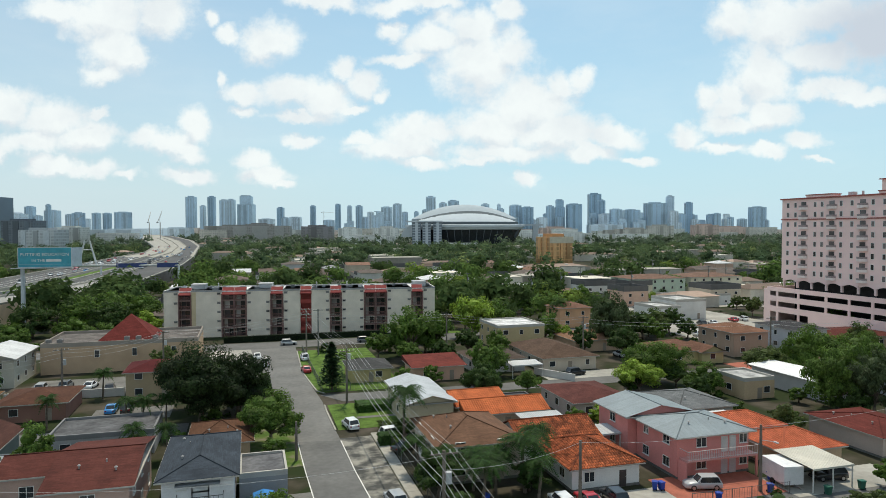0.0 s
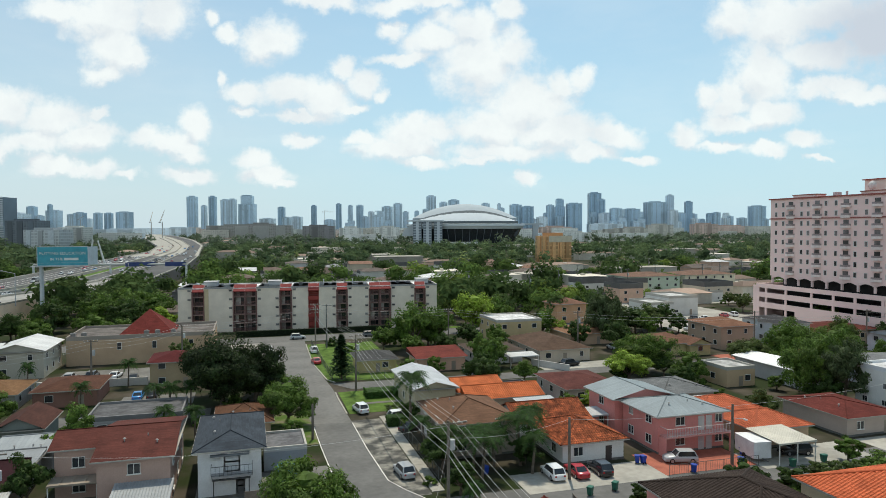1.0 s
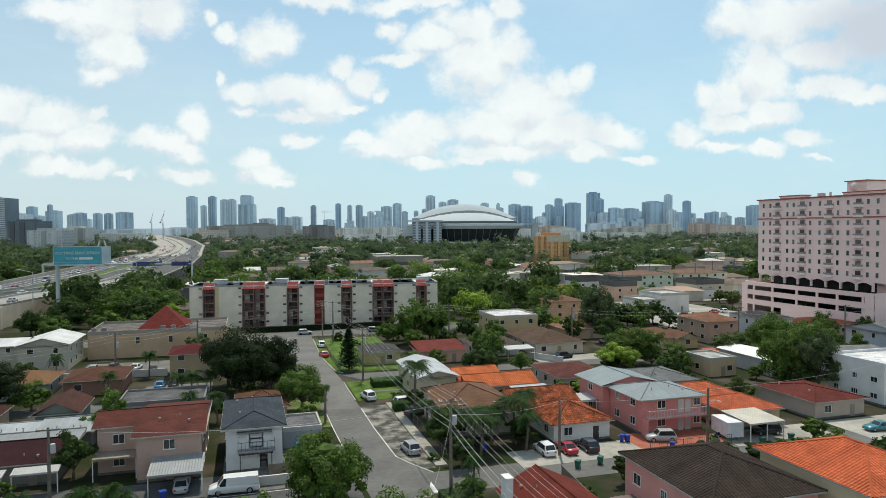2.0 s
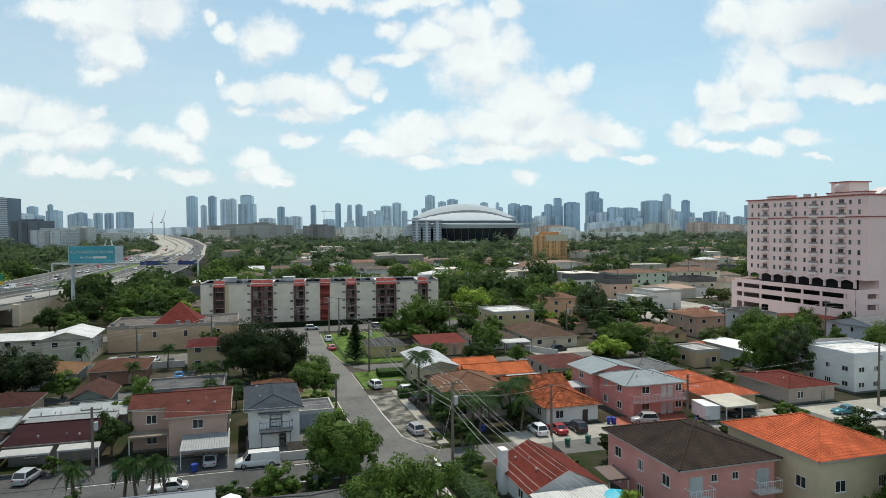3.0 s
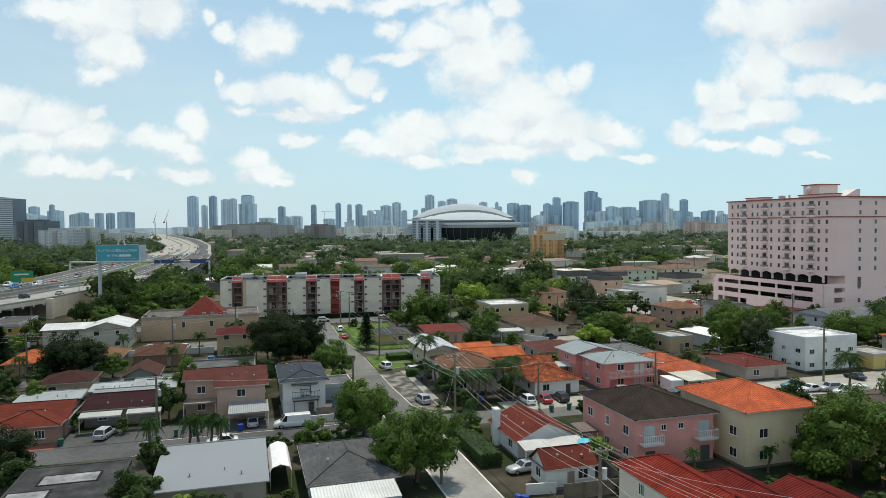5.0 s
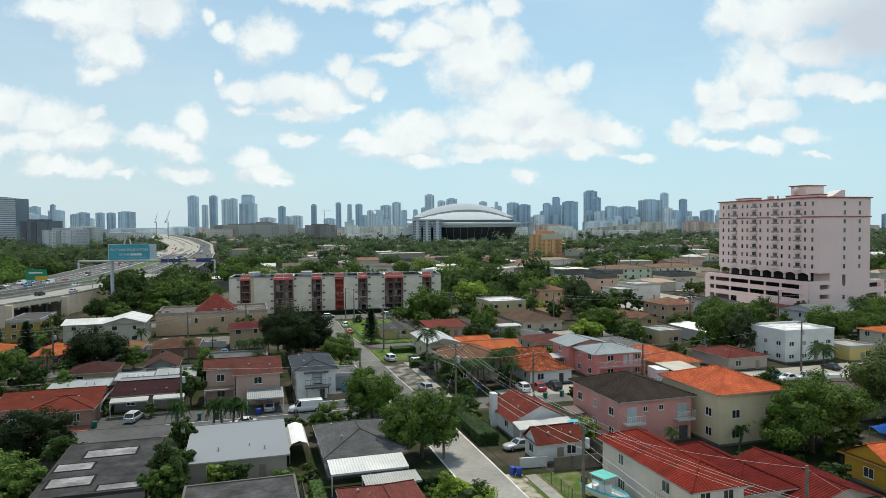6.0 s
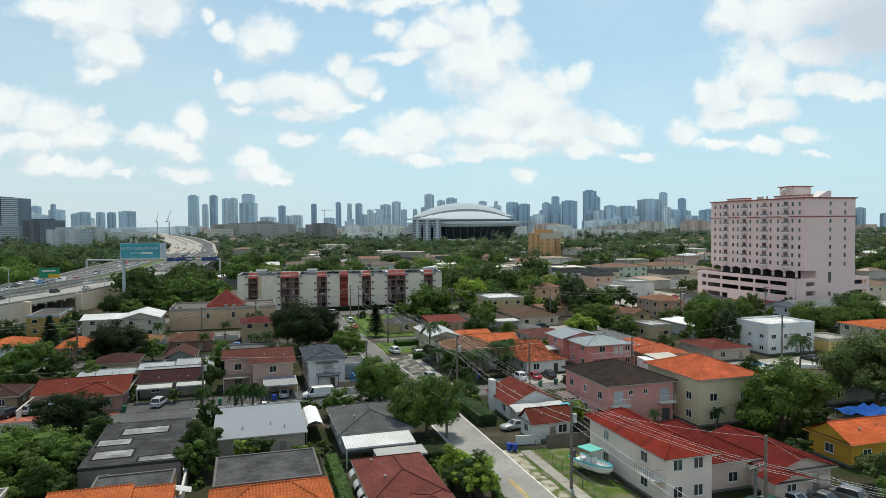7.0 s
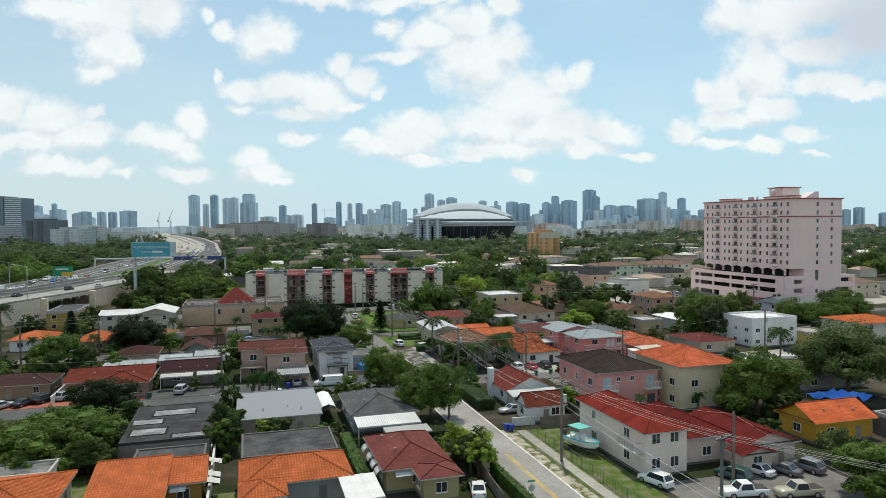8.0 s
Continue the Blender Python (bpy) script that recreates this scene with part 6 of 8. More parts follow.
for row in ((-57.6, 88.0, 13.0, 3, 1.1), (-45.3, 104.0, 4.6, 1, 0.9), (-31.4, 122.5, 5.0, 1, 0.8), (84.0, 51.5, 7.0, 2, 1.2), (132.8, 88.0, 8.5, 2, 1.25), (24.4, 86.0, 7.6, 2, 1.2), (33.4, 69.6, 5.8, 2, 1.25), (27.8, 67.0, 4.8, 2, 1.1), (35.8, 73.0, 5.6, 2, 1.05), (30.4, 70.2, 4.6, 2, 1.1), (25.2, 72.5, 4.2, 1, 1.1), (24.2, 78.0, 3.8, 1, 1.0), (33.6, 66.8, 4.4, 1, 1.1), (28.4, 71.6, 4.2, 2, 1.0),
            (-10.9, 56.2, 4.2, 0, 1.15), (-9.4, 55.7, 4.0, 0, 1.1), (-13.4, 56.2, 4.1, 0, 1.15), (-12.1, 55.6, 4.5, 0, 1.1), (41.2, 32.4, 2.4, 0, 1.0), (21.9, 52.6, 3.0, 0, 1.1), (23.6, 58.0, 3.0, 0, 1.0), (-17.4, 55.4, 4.6, 0, 1.35), (49.0, 30.2, 2.6, 0, 0.9), (-7.0, 90.4, 4.3, 1, 0.85), (-3.2, 90.5, 4.0, 1, 0.85), (-4.8, 103.8, 4.5, 1, 0.8), (-58, 109, 4, 1, 0.7), (-7.5, 103.2, 4.6, 1, 1.0), (-10, 104.2, 4.2, 1, 0.9), (-20.5, 108.6, 4.2, 1, 0.9), (-16.5, 124.5, 4.4, 1, 0.9), (112, 58, 5, 1, 0.9), (106, 52, 5.5, 1, 0.9)):
    palm(*row)
conifer(19.6, 119.5, 4.4, 8.4, "dark green layered conifer on the corner lawn")
conifer(-53.2, 121.0, 5.0, 8.6, "dark green layered conifer beside the orange-roofed house")


random.seed(77)
for x0, x1, y0, y1 in ((12, 21, -130, 165), (-230, 270, 55.5, 65), (-130, 0, 100, 109), (16, 200, 107, 117), (-70, 200, 161, 174), (22, 30, 96, 118), (26, 50, -10, 9), (19, 27.5, -10, 31), (-15, -8, 54, 58)):
    KEEP.append((x0, x1, y0, y1))
KEEP += [(-20, 60, 172, 197), (-92, -60, 140, 222), (-64, -44, 190, 214)]
SHRUBS = 0
for i in range(5200):
    y = random.uniform(8, 205) if i % 3 else random.uniform(8, 100)
    x = -5 + y * 0.3 + random.uniform(-0.8, 0.85) * (y + 45)
    w = random.choice((1.6, 2.0, 2.4, 2.4, 3.0, 3.6, 4.4, 5.4))
    if y > 60:
        w *= random.choice((1.0, 1.3, 1.7))
    if any(a - w * 0.3 < x < b + w * 0.3 and c - w * 0.3 < y < d + w * 0.3 for a, b, c, d in KEEP) or SHRUBS > 340:
        continue
    if w < 4.5:
        KEEP.append((x - w * 0.3, x + w * 0.3, y - w * 0.3, y + w * 0.3))
    else:
        KEEP.append((x - w * 0.5, x + w * 0.5, y - w * 0.5, y + w * 0.5))
    SHRUBS += 1
    tone = random.choice(("dark", "mid", "dark", "mid", "olive", "dark", "mid", "dark"))
    if w < 3.2:
        tr, cr, ww, hh = (TREES if y < 95 else FAR_TREES)[0 if w < 2.8 else 1]
        b_ = piece("shrub", cr, LEAF, "low leafy green garden shrub between the houses", "shrub", "garden shrubs", color=GREENS[tone], at=(x, y, -0.72), rz=x * 3)
        b_.scale = (w / ww, w / ww, w * random.uniform(0.75, 1.1) / hh)
    else:
        tree(x, y, w, w * random.uniform(0.8, 1.05), tone)

random.seed(78)
GROVE = 0
for i in range(4000):
    y = random.uniform(98, 215)
    x = -5 + y * 0.3 + random.uniform(-0.8, 0.8) * (y + 45)
    w = random.choice((5.0, 6.0, 7.0, 8.0, 9.5))
    if GROVE >= 95 or any(a - w * 0.22 < x < b + w * 0.22 and c - w * 0.15 < y < d + w * 0.3 for a, b, c, d in KEEP):
        continue
    GROVE += 1
    KEEP.append((x - w * 0.4, x + w * 0.4, y - w * 0.4, y + w * 0.4))
    tree(x, y, w, w * random.uniform(0.8, 1.05), random.choice(("dark", "mid", "dark", "mid", "olive")))


def hedge(x0, x1, y0, y1, h, label, tone=(0.03, 0.06, 0.015), dens=16):
    rnd = random.Random(int(x0 * 7 + y0))
    m = Mesh()
    w, d = x1 - x0, y1 - y0
    for i in range(int(dens * (w * h * 2 + d * h * 2 + w * d))):
        s = rnd.random()
        if s < 0.35:
            p, n = Vector((rnd.uniform(x0, x1), y0, rnd.uniform(0.1, h))), Vector((0, -1, 0.3))
        elif s < 0.6:
            p, n = Vector((rnd.choice((x0, x1)), rnd.uniform(y0, y1), rnd.uniform(0.1, h))), Vector((0.3, 0, 0.3))
        else:
            p, n = Vector((rnd.uniform(x0, x1), rnd.uniform(y0, y1), h)), Vector((0, 0, 1))
        leaf_card(m, p + Vector((0, 0, rnd.uniform(-0.1, 0.12))), n, 0.17, rnd)
    m.box(x0 + 0.08, y0 + 0.08, 0, x1 - 0.08, y1 - 0.08, h - 0.06)
    piece("hedge", m, LEAF, label, "hedge", color=tone)


hedge(0.5, 40, 173.2, 174.4, 1.5, "long dark clipped hedge before the apartment block", (0.018, 0.038, 0.012), 5)
hedge(21.6, 29.5, 104.2, 107.6, 1.1, "clipped green hedge on the lawn", (0.05, 0.11, 0.02))
hedge(18.9, 21.6, 41, 55, 1.5, "overgrown green hedge along the street", (0.04, 0.08, 0.02), 12)
hedge(11.6, 12.5, 5, 17, 1.3, "leafy hedge along the street edge", (0.07, 0.13, 0.025))
hedge(8.2, 11.8, 29.2, 32, 1.3, "rough green hedge behind the maroon-roofed house", (0.04, 0.08, 0.02), 12)
hedge(21.8, 24.2, 88.2, 90.4, 1.3, "rounded green hedge by the driveway", (0.04, 0.09, 0.02))
hedge(-2.9, -1.5, 18, 33, 1.2, "overgrown strip of shrubs between the houses", (0.06, 0.12, 0.025))
hedge(-30.2, -28.6, 27.5, 31, 1.6, "green shrubs behind the tiled house", (0.05, 0.1, 0.02))


# ---- vehicles ----
def loft(m, secs):
    """Joins sections (lists of points with equal counts) into a skin with closed ends."""
    n = len(secs[0])
    k = len(m.v)
    for s in secs:
        m.v += [tuple(p) for p in s]
    for i in range(len(secs) - 1):
        for j in range(n):
            q = (j + 1) % n
            m.f.append((k + i * n + j, k + i * n + q, k + (i + 1) * n + q, k + (i + 1) * n + j))
            m.uv.append(None)
    m.f.append(tuple(k + j for j in reversed(range(n))))
    m.f.append(tuple(k + (len(secs) - 1) * n + j for j in range(n)))
    m.uv += [None, None]


def ring(x, w, z0, z1, r=0.12):
    """A rounded cross section at x along the car."""
    return [(x, -w + r, z0), (x, w - r, z0), (x, w, z0 + r), (x, w, z1 - r), (x, w - r, z1), (x, -w + r, z1), (x, -w, z1 - r), (x, -w, z0 + r)]


CAR = {  # length, width, hood height, roof height, stations of the cabin (front foot, front top, rear top, rear foot), wheels
    "sedan": (4.6, 1.8, 0.92, 1.45, (0.75, 0.15, -1.05, -1.7), 0.32),
    "suv": (4.5, 1.85, 1.05, 1.7, (0.95, 0.4, -1.75, -2.1), 0.36),
    "pickup": (5.6, 1.95, 1.1, 1.8, (1.15, 0.6, -0.75, -0.95), 0.4),
    "van": (5.9, 2.0, 1.15, 2.1, (2.0, 1.25, -2.85, -2.92), 0.38),
}
CAR_MESH = {}


def car_meshes(kind):
    if kind in CAR_MESH:
        return CAR_MESH[kind]
    ln, wd, hood, roof, (fa, fb, rb, ra), wr = CAR[kind]
    h, w = ln / 2, wd / 2
    body = Mesh()
    loft(body, [ring(-h, w * 0.82, 0.38, hood * 0.86), ring(-h + 0.18, w * 0.96, 0.25, hood * 0.97), ring(-h * 0.5, w, 0.22, hood), ring(0, w, 0.22, hood), ring(fa, w, 0.22, hood),
                ring(h - 0.55, w * 0.98, 0.22, hood * 0.9), ring(h - 0.12, w * 0.9, 0.26, hood * 0.78), ring(h, w * 0.75, 0.36, hood * 0.66)])
    cab, glass = Mesh(), Mesh()
    tw = w * 0.8
    zb = hood - 0.04
    lo = [(fa, -w * 0.94, zb), (fa, w * 0.94, zb), (ra, w * 0.94, zb), (ra, -w * 0.94, zb)]
    hi = [(fb, -tw, roof - 0.06), (fb, tw, roof - 0.06), (rb, tw, roof - 0.06), (rb, -tw, roof - 0.06)]
    for i in range(4):
        j = (i + 1) % 4
        glass.face([(x * 0.985, y * 0.985, z) for x, y, z in (lo[i], hi[i], hi[j], lo[j])][::-1])
    cab.face([(fb - 0.12, -tw + 0.1, roof), (rb + 0.1, -tw + 0.1, roof), (rb + 0.1, tw - 0.1, roof), (fb - 0.12, tw - 0.1, roof)][::-1])
    top = [(fb - 0.12, -tw + 0.1, roof), (fb - 0.12, tw - 0.1, roof), (rb + 0.1, tw - 0.1, roof), (rb + 0.1, -tw + 0.1, roof)]
    for i in range(4):
        j = (i + 1) % 4
        cab.face([hi[i], top[i], top[j], hi[j]][::-1])
    for i in range(4):     # pillars at the corners of the cabin
        j, l = (i + 1) % 4, (i - 1) % 4
        for k in (j, l):
            f = 0.12 / (Vector(hi[k]) - Vector(hi[i])).length
            q = [lo[i], Vector(lo[i]).lerp(Vector(lo[k]), f), Vector(hi[i]).lerp(Vector(hi[k]), f), hi[i]]
            cab.face(q if k == l else q[::-1])
    if kind == "van":
        for s in (-1, 1):
            q = [(0.95, s * w * 0.965, zb), (0.85, s * (tw + 0.05), roof - 0.08), (ra + 0.02, s * (tw + 0.05), roof - 0.08), (ra + 0.02, s * w * 0.965, zb)]
            cab.face(q if s < 0 else q[::-1])
        cab.face([(ra - 0.02, -w * 0.94, zb), (rb - 0.02, -tw, roof - 0.05), (rb - 0.02, tw, roof - 0.05), (ra - 0.02, w * 0.94, zb)])
    if kind == "pickup":
        body = Mesh()
        loft(body, [ring(-h, w * 0.9, 0.4, hood * 0.95), ring(-h + 0.1, w, 0.35, hood), ring(fa, w, 0.3, hood), ring(h - 0.5, w * 0.98, 0.3, hood * 0.95), ring(h, w * 0.85, 0.4, hood * 0.8)])
    bed = Mesh().box(-h + 0.12, -w + 0.15, hood, -1.05, w - 0.15, hood + 0.015) if kind == "pickup" else None
    tyre = Mesh().tube((0, -0.1, 0), (0, 0.1, 0), wr, n=14)
    rim = Mesh().tube((0, -0.115, 0), (0, 0.115, 0), wr * 0.62, n=10)
    head = Mesh().box(h - 0.2, -w * 0.165, hood * 0.6, h - 0.03, w * 0.165, hood * 0.74)
    tail = Mesh().box(-h - 0.01, -w * 0.14, hood * 0.66, -h + 0.1, w * 0.14, hood * 0.84)
    bump = Mesh().box(-0.08, -w * 0.78, 0.3, 0.08, w * 0.78, 0.47)
    mir = Mesh().box(fa - 0.35, -0.09, zb + 0.02, fa - 0.2, 0.09, zb + 0.17)
    CAR_MESH[kind] = tuple(a.data(n_, sm) if a else None for a, n_, sm in ((body, "body", True), (cab, "roof", False), (glass, "glass", False), (tyre, "tyre", False), (rim, "rim", False), (head, "headlight", False), (tail, "tail_light", False), (bump, "bumper", False), (mir, "mirror", False), (bed, "bed", False)))
    return CAR_MESH[kind]


COLORS = {"white": (0.75, 0.75, 0.75), "silver": (0.42, 0.43, 0.44), "black": (0.015, 0.015, 0.018), "red": (0.42, 0.02, 0.03), "grey": (0.13, 0.135, 0.14), "blue": (0.02, 0.22, 0.55), "green": (0.02, 0.07, 0.06), "gold": (0.42, 0.38, 0.28), "teal": (0.03, 0.2, 0.25)}


def car(kind, x, y, turn, color, label="", z=0.03, group="", simple=False):
    """turn: degrees of the nose from +x."""
    body, cab, glass, tyre, rim, head, tail, bump, mir, bed = car_meshes(kind)
    c = COLORS[color]
    t = thing({"sedan": "car", "suv": "car", "pickup": "pickup_truck", "van": "van"}[kind], x, y, z, radians(turn), label or f"{color} {kind} parked at the roadside", {"pickup": "truck", "van": "van"}.get(kind, "car"), group, color=c)
    part("body", body, PAINT, t, color=c), part("roof", cab, PAINT, t, color=c), part("glass", glass, GLASS, t)
    t.scale = (1 / SCALE,) * 3
    ln, wd, hood, roof, _, wr = CAR[kind]
    wb = ln * 0.31
    for sx in (wb, -wb):
        for sy in (-1, 1):
            w = part("wheel", tyre, RUBBER, t, at=(sx, sy * (wd / 2 - 0.1), wr))
            if not simple:
                part("rim", rim, CHROME, w)
    w = wd / 2
    for s in (-1, 1):
        if not simple:
            part("tail_light", tail, RED_LAMP, t, at=(0, s * w * 0.66, 0))
            part("headlight", head, CHROME, t, at=(0, s * w * 0.61, 0)), part("mirror", mir, PAINT, t, at=(0, s * (w + 0.06), 0), color=c)
            part("bumper", bump, PAINT, t, at=(s * (ln / 2 - 0.03), 0, 0), color=c)
    if not simple:
        if bed:
            part("bed", bed, DARK, t)
    return t


car("van", -0.5, 63.9, 180, "white", "white panel van parked on the cross street")
for row in (("suv", 19.9, 70.6, 97, "silver"), ("suv", 19.4, 97.2, 100, "white"), ("suv", 24.2, 91.6, 10, "white"), ("sedan", 24.6, 86.2, 30, "black"), ("sedan", 16.6, 135.4, 95, "red"), ("suv", 17.3, 147.5, 92, "white"), ("pickup", 9.2, 144, 93, "white"), ("sedan", 7.8, 152, 93, "white"),
            ("suv", 35.4, 65.4, 90, "white"), ("sedan", 38.2, 65.2, 90, "red"), ("suv", 41.0, 65.0, 88, "black"), ("suv", 51.6, 65.3, 165, "silver"), ("suv", 66.4, 63.6, 170, "black"), ("sedan", 23.2, 38.6, 188, "silver"), ("sedan", 8.6, 12.2, 75, "white"), ("suv", 27.3, 8.6, 108, "white"), ("pickup", 33.9, 3.2, 168, "white"), ("pickup", 39.2, 1.6, 170, "gold")):
    car(*row)
for row in (("suv", 36.2, 7.4, 112, "green"), ("sedan", 39.7, 8.0, 108, "white"), ("sedan", 42.6, 7.2, 108, "grey"), ("suv", 45.6, 7.0, 106, "grey"), ("suv", -24.6, 66.6, 75, "silver"), ("sedan", -9.6, 58.9, 180, "white"), ("sedan", -5.8, 66.4, 90, "silver"), ("sedan", -13.6, 115.4, 90, "blue"), ("suv", -11.4, 115, 90, "black"),
            ("sedan", -50.2, 64.8, 50, "silver"), ("sedan", -47.4, 65.6, 55, "black"), ("suv", -45.0, 67.0, 60, "black"), ("suv", -42.2, 68.0, 60, "silver"), ("sedan", -39.6, 68.2, 60, "white"), ("sedan", 82, 60.6, 175, "teal"), ("sedan", 82.6, 57.6, 178, "white"), ("suv", 86, 57, 178, "silver"), ("suv", 84.6, 49.0, 120, "white"), ("van", 86.5, 53.4, 150, "white")):
    car(*row)
for row in (("sedan", 43, 117, 90, "white"), ("suv", 64.6, 118.2, 10, "black"), ("suv", 82, 131.5, 90, "silver"), ("suv", 93.2, 158.6, 0, "silver"), ("suv", 98.8, 158, 10, "white"), ("sedan", 113, 114.5, 20, "black"), ("sedan", 118, 113.5, 20, "grey"), ("sedan", 38, 159.8, 0, "white"), ("suv", 33, 165.5, 0, "grey"), ("sedan", -45.4, 122.8, 10, "white"), ("sedan", 97.4, 62.4, 90, "black"),
            ("sedan", -56, 112, 0, "white"), ("sedan", -20, 133, 80, "white"), ("suv", -24, 134, 85, "grey"), ("sedan", -16.5, 130, 95, "black"), ("suv", -27.5, 133, 90, "silver"), ("sedan", -51, 112.4, 0, "silver"), ("sedan", 128, 148, 20, "white"), ("suv", 122, 166, 80, "white"), ("sedan", 125.5, 166.4, 82, "silver"), ("suv", 129, 166, 78, "black"), ("sedan", 133, 166.3, 80, "white"), ("sedan", 143, 170, 80, "red"), ("suv", 146.5, 170, 80, "white"), ("sedan", 118, 140, 10, "grey"), ("suv", 116, 150, 15, "white"), ("sedan", 138, 218, 85, "white"), ("suv", 142, 218, 85, "silver"), ("sedan", 146, 219, 85, "white"), ("suv", 176, 209, 10, "white"), ("sedan", 134, 206, 0, "grey"), ("sedan", 136, 152, 20, "silver"), ("suv", 140, 146, 30, "white"), ("sedan", 125, 158, 0, "white"), ("suv", 15.2, 166.8, 0, "silver")):
    car(*row, simple=True)


def boat(x, y, turn):
    t = thing("motor_boat", x, y, 0.55 / SCALE, radians(turn), "white and turquoise open motor boat with a canopy, on a trailer", "boat")
    t.scale = (1.16 / SCALE,) * 3
    hull = Mesh()
    secs = []
    for px, w, zb, zt in ((-2.9, 1.0, 0.25, 1.05), (-1.5, 1.08, 0.15, 1.05), (0, 1.08, 0.12, 1.1), (1.4, 0.9, 0.18, 1.18), (2.4, 0.5, 0.4, 1.28), (3.0, 0.06, 0.95, 1.36)):
        secs.append([(px, 0, zb), (px, w * 0.75, zb + 0.25), (px, w, zt), (px, w * 0.86, zt), (px, w * 0.7, zt - 0.35), (px, -w * 0.7, zt - 0.35), (px, -w * 0.86, zt), (px, -w, zt), (px, -w * 0.75, zb + 0.25)])
    loft(hull, secs)
    part("hull", hull, PLASTIC, t, color=(0.72, 0.74, 0.74))
    gun = Mesh()
    pts = [(-2.9, 1.0, 1.06), (-1.5, 1.08, 1.07), (0, 1.08, 1.12), (1.4, 0.9, 1.2), (2.4, 0.5, 1.3), (3.0, 0.05, 1.38)]
    for s in (-1, 1):
        for a, b in zip(pts, pts[1:]):
            gun.tube((a[0], s * a[1] * 0.95, a[2]), (b[0], s * b[1] * 0.95, b[2]), 0.09, n=6)
    part("gunwale", gun, PLASTIC, t, "turquoise rim", color=(0.05, 0.42, 0.5))
    part("console", Mesh().box(-0.7, -0.4, 0.7, 0.3, 0.4, 1.7).box(-1.5, -0.5, 0.7, -1.0, 0.5, 1.25), PLASTIC, t, color=(0.7, 0.7, 0.7))
    part("canopy", Mesh().box(-1.5, -0.95, 2.5, 0.7, 0.95, 2.58), PLASTIC, t, "turquoise canopy", color=(0.12, 0.5, 0.45))
    for px in (-1.3, 0.5):
        for s in (-0.8, 0.8):
            part("canopy_post", Mesh().tube((px, s * 0.8, 0.9), (px, s, 2.5), 0.035, n=6), CHROME, t)
    part("outboard_motor", Mesh().box(-3.4, -0.25, 0.7, -2.95, 0.25, 1.5).box(-3.25, -0.1, 0.0, -3.1, 0.1, 0.7), PLASTIC, t, color=(0.04, 0.04, 0.04))
    tr = thing("boat_trailer", x, y, 0, radians(turn), "black steel boat trailer under the boat", "trailer")
    tr.scale = t.scale
    part("frame", Mesh().box(-2.6, -0.8, 0.45, 2.2, -0.7, 0.55).box(-2.6, 0.7, 0.45, 2.2, 0.8, 0.55).box(-1.0, -0.95, 0.45, -0.85, 0.95, 0.55).box(2.2, -0.06, 0.45, 3.9, 0.06, 0.55).box(-2.2, -0.3, 0.55, 2.0, -0.2, 0.75).box(-2.2, 0.2, 0.55, 2.0, 0.3, 0.75).box(2.1, -0.8, 0.45, 2.2, 0.8, 0.55), STEEL, tr, color=(0.05, 0.05, 0.05))
    for s in (-1, 1):
        part("wheel", Mesh().tube((-0.9, s * 0.95, 0.33), (-0.9, s * 1.15, 0.33), 0.33, n=14), RUBBER, tr)


boat(24.9, 20.4, -75)


# ---- poles and wires ----
def pole(x, y, h, concrete=False, arms=1, turn=0.0, box=True, lamp=False):
    t = thing("utility_pole", x, y, 0, turn, "pale concrete utility pole with a crossarm" if concrete else "weathered wooden utility pole with a crossarm", "utility pole")
    mat = CONCRETE if concrete else WOOD_POLE
    part("pole", Mesh().tube((0, 0, -0.2), (0, 0, h), 0.19, 0.13, 8), mat, t)
    for i in range(arms):
        z = h - 0.3 - i * 1.1
        part("crossarm", Mesh().box(-1.1, -0.17, z, 1.1, -0.07, z + 0.12), mat, t)
        for k in (-1.0, -0.45, 0.45, 1.0):
            part("insulator", Mesh().tube((k, -0.12, z + 0.12), (k, -0.12, z + 0.34), 0.05, 0.03, 6), TRIM, t)
    if box:
        part("transformer", Mesh().tube((0.38, 0, h - 2.6), (0.38, 0, h - 1.7), 0.24, n=12).box(0.1, -0.05, h - 2.3, 0.2, 0.05, h - 2.0), STEEL, t, color=(0.45, 0.46, 0.46))
    if lamp:
        part("lamp_arm", Mesh().tube((0, 0, h - 1.6), (0, -1.9, h - 1.2), 0.035, n=6).box(-0.12, -2.3, h - 1.28, 0.12, -1.8, h - 1.16), STEEL, t, color=(0.5, 0.5, 0.5))
    return t


pole(20.9, 17.7, 9.6), pole(20.4, 55.2, 10.3), pole(30.4, 2.2, 6.9, True, 1, 0.3, False), pole(20.8, 110.4, 9.5, arms=2), pole(17.9, 150, 10.5, arms=2, box=False), pole(20.6, 152, 10.0, True, 1, 0, False)
pole(35.5, 6.6, 7.6, False, 0, 0, False), pole(36.8, 64.2, 6.8, box=False, arms=0), pole(56.8, 62.9, 7.0, box=False, arms=0, lamp=True), pole(11.4, 86.2, 4.6, box=False, arms=0), pole(-18.2, 66.6, 7.6), pole(13.4, 37.9, 8.0, box=False, arms=0), pole(90.5, 62.5, 9.5), pole(-21.5, 121, 9), pole(-44.5, 105.8, 9), pole(-9.0, 138.6, 8.5), pole(46, 140, 9.5, box=False), pole(73, 131, 9, lamp=True), pole(104, 113, 10, lamp=True), pole(128, 108, 10), pole(-58, 101, 8, box=False)


